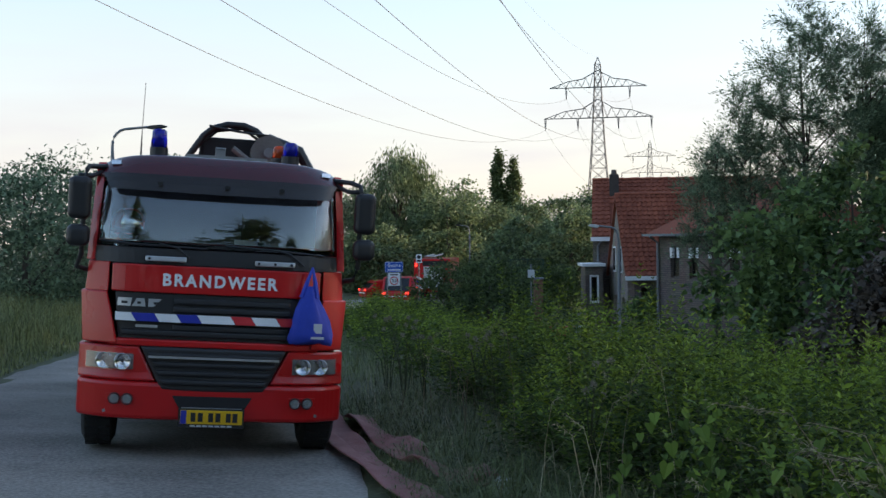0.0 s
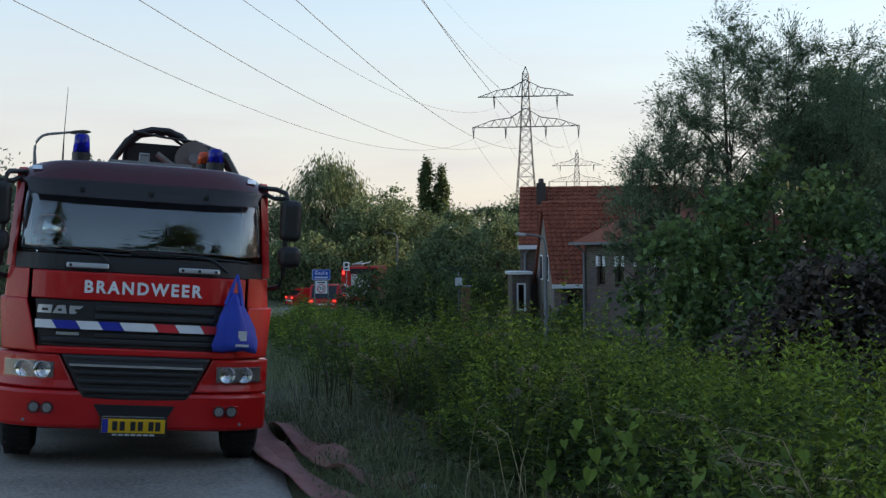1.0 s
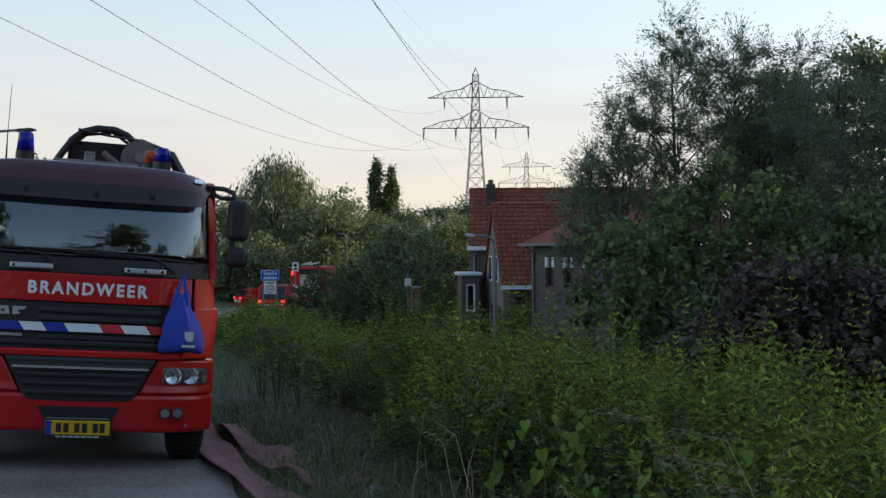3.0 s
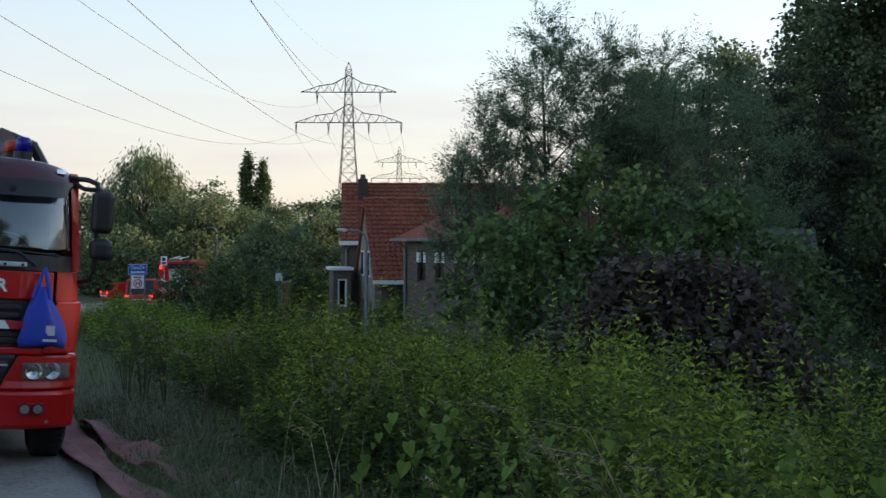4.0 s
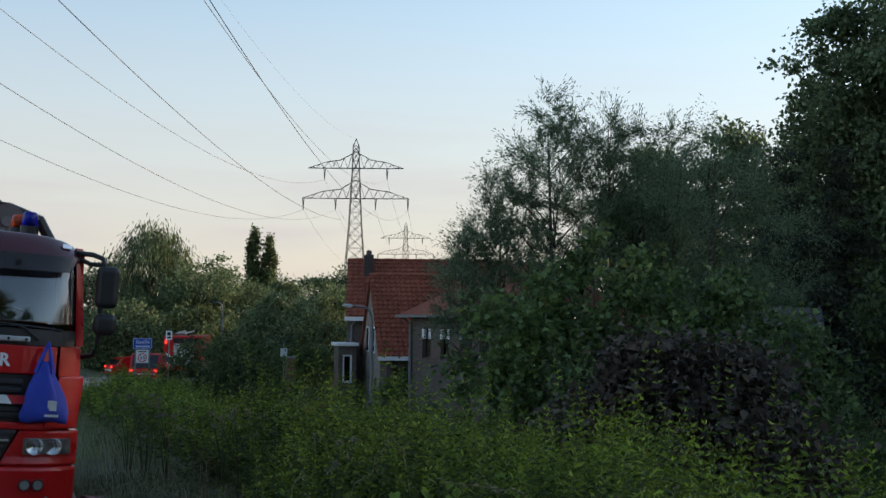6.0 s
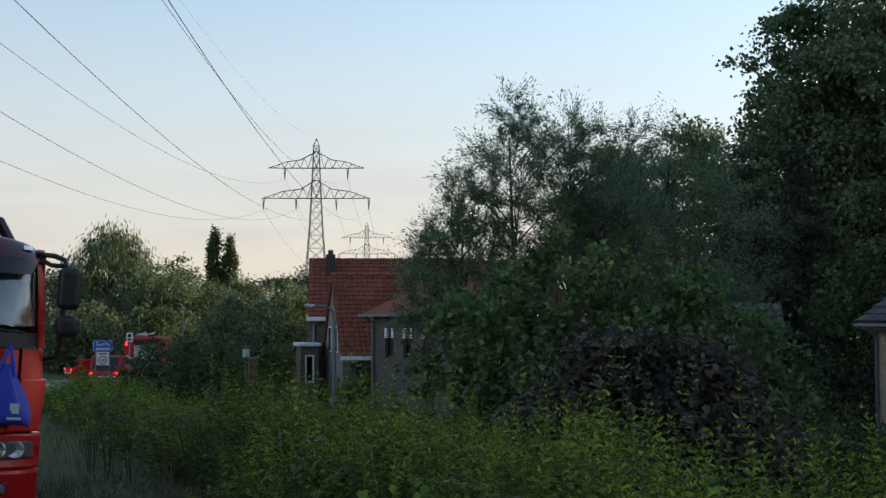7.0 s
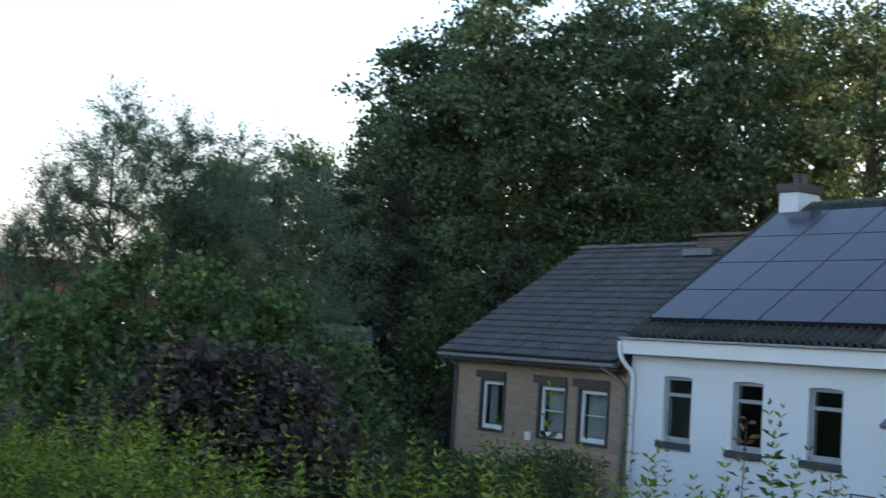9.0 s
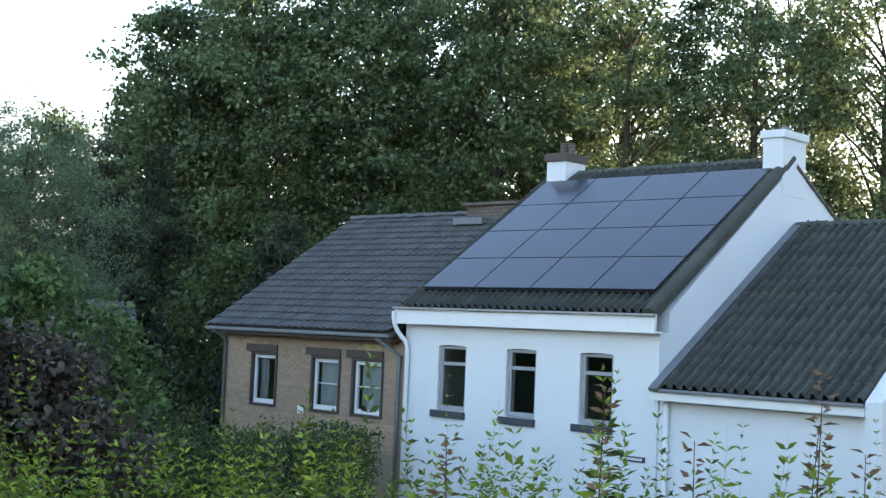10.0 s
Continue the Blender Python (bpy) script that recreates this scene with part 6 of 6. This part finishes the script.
def hose(points, width, label, lift=0.0, twist=0.0):
    """A flat, empty hose: a wide thin band with rounded edges that lies on the ground."""
    pts = []
    for a, b, c in zip(points, points[1:], points[2:] + points[-1:]):
        pts.append(a)
        pts.append(((a[0] + b[0]) / 2, (a[1] + b[1]) / 2))
    pts.append(points[-1])
    h = thing("fire_hose", pose(pts[0][0], pts[0][1], 0), label, "hose", "hoses on the road")
    bm = bmesh.new()
    prof = [(math.cos(a), math.sin(a)) for a in [k * 2 * math.pi / 12 for k in range(12)]]
    rings = []
    for i, p in enumerate(pts):
        q, r = pts[min(i + 1, len(pts) - 1)], pts[max(i - 1, 0)]
        d = Vector((q[0] - r[0], q[1] - r[1], 0)).normalized()
        s = Vector((d.y, -d.x, 0))
        tw = twist * math.sin(i * 0.9)
        u = s * math.cos(tw) + Vector((0, 0, math.sin(tw)))
        z = float(ground_z(p[0], p[1])) + lift + 0.03 + abs(math.sin(tw)) * width * 0.4
        w = width * (1 + 0.1 * math.sin(i * 1.3))
        rings.append([bm.verts.new(Vector((p[0] - pts[0][0], p[1] - pts[0][1], z)) + u * (c * w / 2) + Vector((0, 0, sn * 0.02 + 0.012 * c * c))) for c, sn in prof])
    for a, b in zip(rings, rings[1:]):
        for k in range(12):
            bm.faces.new((a[k], a[(k + 1) % 12], b[(k + 1) % 12], b[k]))
    bm.faces.new(rings[0][::-1])
    bm.faces.new(rings[-1])
    part("canvas", bm, M_HOSE, h, smooth=True)
    return h


hose([(-1.6, 16.5), (-1.25, 14.2), (-1.02, 12.7), (-0.86, 11.8), (-0.68, 11.0), (-0.42, 10.1), (-0.22, 9.5), (0.1, 8.4)], 0.26, "flat faded red canvas hose lying along the road", 0.0, 0.15)
hose([(-0.95, 14.0), (-0.74, 12.7), (-0.52, 11.7), (-0.32, 11.1), (-0.16, 10.6), (-0.02, 10.2), (0.2, 9.9), (0.36, 9.72)], 0.28, "flat red hose with twisted folds at the verge", 0.03, 0.45)
hose([(-1.5, 14.2), (-1.3, 13.2), (-1.12, 12.4), (-0.95, 11.7), (-0.76, 11.05), (-0.6, 10.6)], 0.13, "narrow flat red hose", 0.015, 0.1)
cp = thing("hose_coupling", pose(0.42, 9.66, float(ground_z(0.42, 9.66)) + 0.07, 0, 90, -30), "worn metal hose coupling", "coupling")
part("ring", tube(bmesh.new(), [(0, 0, -0.05), (0, 0, -0.02), (0, 0, 0.03), (0, 0, 0.09)], [0.055, 0.07, 0.07, 0.06], 16), M_ALU, cp)


# ---- power line ----
M_LATTICE = material("weathered_steel_lattice", (0.13, 0.135, 0.14), 0.7, metal=0.3, var=0.2, bump=0)
LINE_DIR = Vector((56.0, 278.4, 0)).normalized()


def pylon(m, label):
    """A lattice tower with two crossarms; x along the arms."""
    T = thing("pylon", m, label, "pylon", "pylons of the power line")
    H = 39.4
    hw = lambda z: float(np.interp(z, [0, 22, 28, 33, 38], [2.9, 1.25, 0.95, 0.7, 0.55]))
    levels = [0, 4.5, 8.5, 12, 15.2, 18.0, 20.5, 22.8, 25.0, 27.1, 29.2, 31.2, 33.2, 35.1, 36.8, 38.0]
    for sx in (-1, 1):
        for sy in (-1, 1):
            part("leg", tube(bmesh.new(), [(sx * hw(z), sy * hw(z), z) for z in (0, 22, 28, 33, 38)] + [(0, 0, H)], 0.085, 5), M_LATTICE, T)
    rows = []
    for a, b in zip(levels, levels[1:]):
        for f in range(4):
            ang = f * math.pi / 2
            c, s = math.cos(ang), math.sin(ang)
            def P(x, z, c=c, s=s):
                w = hw(z)
                return (c * x * w - s * w, s * x * w + c * w, z)
            rows += [([P(-1, a), P(1, b)], 0.045), ([P(1, a), P(-1, b)], 0.045), ([P(-1, b), P(1, b)], 0.035)]
    part("bracing", tubes(rows, 4), M_LATTICE, T)
    for z, half, rise, pins in ((27.7, 10.4, 1.9, (-10.2, -3.9, 3.9, 10.2)), (33.6, 9.3, 1.7, (-6.1, 6.1))):
        rows = []
        for s in (-1, 1):
            for y in (-0.5, 0.5):
                tip = (s * half, 0, z)
                rows.append(([(0, y, z), tip], 0.07))
                top = [(0, y * 0.6, z + rise * 1.9), (s * 3.0, y * 0.7, z + rise * 0.95), (s * half * 0.62, y * 0.4, z + rise * 0.72), tip]
                rows.append((top, 0.055))
                n = 6
                for k in range(n):
                    x0 = s * half * k / n
                    xm = s * half * (k + 0.5) / n
                    zt = lambda x: z + float(np.interp(abs(x), [0, 3.0, half * 0.62, half], [rise * 1.9, rise * 0.95, rise * 0.72, 0]))
                    rows.append(([(x0, y, z), (xm, y * 0.6, zt(xm))], 0.035))
                    rows.append(([(xm, y * 0.6, zt(xm)), (s * half * (k + 1) / n, y, z)], 0.035))
        arm = part("crossarm", tubes(rows, 4), M_LATTICE, T)
        for x in pins:
            part("insulator", tubes([([(x - 0.15, 0, z), (x, 0, z - 2.2)], 0.09), ([(x + 0.15, 0, z), (x, 0, z - 2.2)], 0.09)], 6), M_LATTICE, arm)
    return T


ARM_TURN = math.degrees(math.atan2(-LINE_DIR.x, LINE_DIR.y))
P1 = Vector((30.2, 252.0, GZ))
P0 = Vector((-26.4, -26.4, GZ + 0.8))
P2 = Vector((75.5, 474.0, GZ))
for p in (P1, P2, P0):
    pylon(Matrix.Translation(p) @ pose(0, 0, 0, 0, 0, ARM_TURN), "grey lattice pylon with two crossarms")


def conductors():
    across = Vector((LINE_DIR.y, -LINE_DIR.x, 0))
    for a, b, sag in ((P1, P0, 9.84), (P2, P1, 7.0)):
        for off, z in ((-10.2, 25.5), (-3.9, 25.5), (3.9, 25.5), (10.2, 25.5), (-6.1, 31.4), (6.1, 31.4), (0.0, 39.4)):
            s = sag * (0.82 if z > 35 else 1.03 if z > 30 else 1.0)
            pts = []
            for k in range(61):
                t = k / 60
                p = a.lerp(b, t) + across * off
                pts.append((p.x, p.y, p.z + z - 4 * s * t * (1 - t)))
            w = part("cable", tube(bmesh.new(), pts, 0.022 if z < 35 else 0.009, 5), M_LATTICE)
            tagged(w, "dark overhead power cable hanging between pylons", "cable", "cables of the power line")


conductors()


# ---- street furniture and vehicles down the road ----
def street_lamp(x, y, z0, top, arm, label, hx=1):
    h = thing("street_lamp", pose(x, y, z0), label, "street lamp", "street lamps")
    t = top - z0
    part("pole", tube(bmesh.new(), [(0, 0, 0), (0, 0, 1.2), (0, 0, 1.25), (0, 0, t - 0.9)] + arc((0, 0, t - 0.6), (0, 0, t), (arm * 0.35, 0, t), 6)[0:] + [(arm * 0.7, 0, t + 0.05)], [0.09, 0.09, 0.065, 0.06] + [0.045] * 7 + [0.04], 10), M_STEEL, h, smooth=True)
    bm = bmesh.new()
    w = abs(arm) * 0.35
    s = 1 if arm > 0 else -1
    prism(bm, [(arm * 0.66, t + 0.0), (arm * 0.72, t + 0.09), (arm * 0.95, t + 0.12), (arm * 1.05, t + 0.07), (arm * 1.02, t + 0.03), (arm * 0.8, t - 0.04)], 1, -0.13, 0.13)
    part("lamp_head", bm, M_BLACK if "dark" in label else M_LIGHTGREY, h, bevel=0.02)


street_lamp(-11.0, 43.6, -0.9, 5.55, 1.75, "grey street lamp with long dark head")
street_lamp(1.95, 95.0, -2.6, 2.65, -1.0, "pale street lamp before dark trees")
street_lamp(6.95, 51.6, GZ, 2.15, -1.15, "pale street lamp by the brick houses")


def town_sign():
    h = thing("town_sign", pose(-2.58, 68.35, -1.75), "blue place-name sign over a white speed limit sign", "sign")
    for x in (-0.35, 0.35):
        part("post", tube(bmesh.new(), [(x, 0.03, 0), (x, 0.03, 2.35)], 0.03, 8), M_STEEL, h)
    b = part("name_board", boxes((-0.48, 0.48, -0.02, 0.0, 1.76, 2.31)), M_SIGNBLUE, h, "blue name board", bevel=0.01)
    part("board_edge", boxes((-0.46, 0.46, -0.024, -0.02, 2.275, 2.29), (-0.46, 0.46, -0.024, -0.02, 1.78, 1.795), (-0.46, -0.445, -0.024, -0.02, 1.795, 2.275), (0.445, 0.46, -0.024, -0.02, 1.795, 2.275)), M_WHITE_FILM, b)
    lettering(b, "Geulle", -0.33, 0.33, -0.026, 2.04, 0.19, M_WHITE_FILM, bold=0.02)
    part("small_print", boxes(*[(-0.33 + k * 0.1, -0.25 + k * 0.1, -0.026, -0.02, 1.85, 1.93) for k in range(7)]), M_WHITE_FILM, b)
    w = part("zone_board", boxes((-0.31, 0.31, -0.02, 0.0, 1.05, 1.72)), M_WHITE_FILM, h, "white speed limit board", bevel=0.01)
    part("ring", tube(bmesh.new(), [(0.2 * math.cos(a), -0.025, 1.32 + 0.2 * math.sin(a)) for a in [k * math.pi / 12 for k in range(25)]], 0.028, 6), M_RED_FILM, w)
    lettering(w, "30", -0.12, 0.12, -0.026, 1.24, 0.16, M_BLACK, bold=0.03)
    part("small_print", boxes((-0.2, 0.2, -0.026, -0.02, 1.60, 1.66)), M_BLACK, w)


M_SIGNBLUE = material("sign_blue", (0.01, 0.09, 0.45), 0.4, var=0.06, bump=0)
town_sign()
h = thing("road_sign", pose(-1.3, 70.0, -1.8), "small white parking sign on a post", "sign")
part("post", tube(bmesh.new(), [(0, 0.03, 0), (0, 0.03, 2.75)], 0.03, 8), M_STEEL, h)
b = part("board", boxes((-0.16, 0.16, -0.02, 0.0, 2.25, 2.72)), M_WHITE_FILM, h, bevel=0.01)
part("symbol", disc(bmesh.new(), (0, -0.026, 2.57), 0.1, 0.006, 16), M_BLACK, b)
part("symbol", boxes((-0.1, 0.1, -0.026, -0.02, 2.32, 2.42)), M_BLACK, b)
M_REDLIGHT = glowing("red_tail_light", (1.0, 0.05, 0.03), 0.7)


def far_engine():
    h = thing("fire_engine", pose(-0.75, 86.0, -2.35, 0, 0, -6), "red fire engine seen from behind, tail lights lit", "fire engine")
    part("body", boxes((-1.2, 1.2, 0, 6.5, 0.55, 2.75)), M_RED, h, bevel=0.05)
    part("rear_shutter", boxes((-0.55, 0.75, -0.03, 0.0, 0.85, 2.25)), M_ALU, h, "pale roller shutter")
    part("dark_strip", boxes((-0.6, 1.0, -0.03, 0.0, 2.3, 2.62)), M_DARK, h)
    for k in range(3):
        bm = bmesh.new()
        prism(bm, [(-1.1 + 0.0, 1.0 + k * 0.28), (-0.62, 0.75 + k * 0.28), (-0.62, 0.89 + k * 0.28), (-1.1, 1.14 + k * 0.28)], 1, -0.03, -0.002)
        part("stripe", bm, M_BLUE_FILM if k % 2 else M_WHITE_FILM, h)
        bm = bmesh.new()
        prism(bm, [(0.85, 0.75 + k * 0.16), (1.15, 0.85 + k * 0.16), (1.15, 0.93 + k * 0.16), (0.85, 0.83 + k * 0.16)], 1, -0.03, -0.002)
        part("stripe", bm, M_WHITE_FILM, h)
    for x, z in ((-1.05, 2.35), (1.08, 2.35), (-1.05, 0.75)):
        part("tail_light", boxes((x - 0.07, x + 0.07, -0.05, -0.002, z - 0.1, z + 0.14)), M_REDLIGHT, h, "lit red tail light")
    part("ladder", tubes([([(-0.5, 0.3, 2.9), (-0.5, 6, 3.0)], 0.04), ([(0.1, 0.3, 2.9), (0.1, 6, 3.0)], 0.04)] + [([(-0.5, 0.4 + k, 2.92), (0.1, 0.4 + k, 2.92)], 0.025) for k in range(6)], 6), M_ALU, h)
    part("chassis", boxes((-1.0, 1.0, 0.2, 6.2, 0.42, 0.55)), M_DARK, h)
    part("mirror", boxes((-1.55, -1.3, 5.6, 5.75, 1.6, 2.2)), M_BLACK, h, bevel=0.04)
    for x in ((-1.15, -0.75), (0.75, 1.15)):
        wheel(h, *x, 1.6, 0.45)
        wheel(h, *x, 5.2, 0.45)


def far_car(x, y, z, turn, label, w=1.75, l=4.3, hgt=1.5, mat=None):
    h = thing("car", pose(x, y, z, 0, 0, turn), label, "car", "cars down the road")
    bm = bmesh.new()
    prism(bm, [(0, 0.35), (0.02, 0.85), (0.25, 0.95), (0.75, hgt - 0.05), (1.1, hgt), (2.3, hgt), (3.0, 1.0), (l - 0.15, 0.85), (l, 0.6), (l, 0.35)], 0, -w / 2, w / 2)
    part("body", bm, mat or M_RED, h, bevel=0.06)
    bm = bmesh.new()
    prism(bm, [(0.28, 1.0), (0.74, hgt - 0.1), (0.72, hgt - 0.1), (0.24, 1.0)], 0, -w / 2 + 0.15, w / 2 - 0.15)
    part("rear_window", bm, M_BLACKGLASS, h)
    for s in (-1, 1):
        part("tail_light", boxes((s * (w / 2 - 0.18) - 0.12, s * (w / 2 - 0.18) + 0.12, -0.02, 0.03, 0.78, 0.92)), M_REDLIGHT, h)
        wheel(h, *((w / 2 - 0.2, w / 2) if s > 0 else (-w / 2, -w / 2 + 0.2)), 0.8, 0.31)
        wheel(h, *((w / 2 - 0.2, w / 2) if s > 0 else (-w / 2, -w / 2 + 0.2)), l - 0.85, 0.31)
    part("stripe", boxes((-w / 2 + 0.2, w / 2 - 0.2, -0.012, -0.002, 0.6, 0.68)), M_WHITE_FILM, h)


far_engine()
far_car(-5.5, 88.0, -2.5, -70, "red fire officer's car parked across the road")
far_car(-3.1, 84.0, -2.6, -10, "red car with lit tail lights behind the town sign", 1.9, 4.6, 1.9)


# ---- fence, gate post and bins before the brick houses ----
f = thing("mesh_fence", pose(3.2, 62.0, GZ), "green wire mesh fence panel", "fence")
for x in (0, 0.8, 1.55):
    part("post", tube(bmesh.new(), [(x, 0, 0), (x, 0, 3.85)], 0.035, 6), M_GREENMETAL, f)
part("rail", tube(bmesh.new(), [(0, 0, 3.83), (1.55, 0, 3.83)], 0.025, 6), M_GREENMETAL, f)
part("mesh", tubes([([(x * 0.078, 0, 0.2), (x * 0.078, 0, 3.8)], 0.008) for x in range(20)] + [([(0, 0.01, 0.3 + z * 0.25), (1.55, 0.01, 0.3 + z * 0.25)], 0.008) for z in range(14)], 4), M_GREENMETAL, f)
g = thing("gate_post", pose(4.2, 57.8, GZ), "brick gate post with stone cap", "post")
part("shaft", boxes((-0.2, 0.2, -0.2, 0.2, 0, 3.0)), M_REDBRICK, g, bevel=0.01)
part("cap", boxes((-0.24, 0.24, -0.24, 0.24, 3.002, 3.08)), M_LEAD, g, bevel=0.01)
me_b = bpy.data.meshes.new("brick")
bm_b = boxes((0, 0.19, 0, 0.02, 0, 0.06))
bm_b.to_mesh(me_b)
bm_b.free()
me_b.materials.append(M_REDBRICK)
for j in range(40):
    for i in range(2):
        ob = new("brick", me_b)
        ob.parent, ob.matrix_local = g, pose(-0.2 + i * 0.2 + 0.005, -0.215, 0.02 + j * 0.073)
p = thing("sign_pole", pose(3.85, 57.2, GZ), "thin grey pole with a small plate", "pole")
part("pole", tube(bmesh.new(), [(0, 0, 0), (0, 0, 3.7)], 0.03, 8), M_STEEL, p)
part("plate", boxes((-0.15, 0.15, -0.03, -0.005, 3.1, 3.45)), M_LIGHTGREY, p, bevel=0.01)
for x, mat, lab in ((4.8, M_REDPLASTIC, "red plastic bin"), (5.35, M_REDPLASTIC, "red plastic bin"), (5.9, M_LIGHTGREY, "pale grey wheeled bin")):
    b = thing("bin", pose(x, 56.2, GZ), lab + " by the garden wall", "bin", "bins")
    bm = bmesh.new()
    prism(bm, [(-0.22, 0), (0.22, 0), (0.27, 0.95), (-0.27, 0.95)], 1, -0.25, 0.25)
    part("body", bm, mat, b, bevel=0.03)
    part("lid", boxes((-0.3, 0.3, -0.29, 0.28, 0.952, 1.02)), mat, b, bevel=0.02)
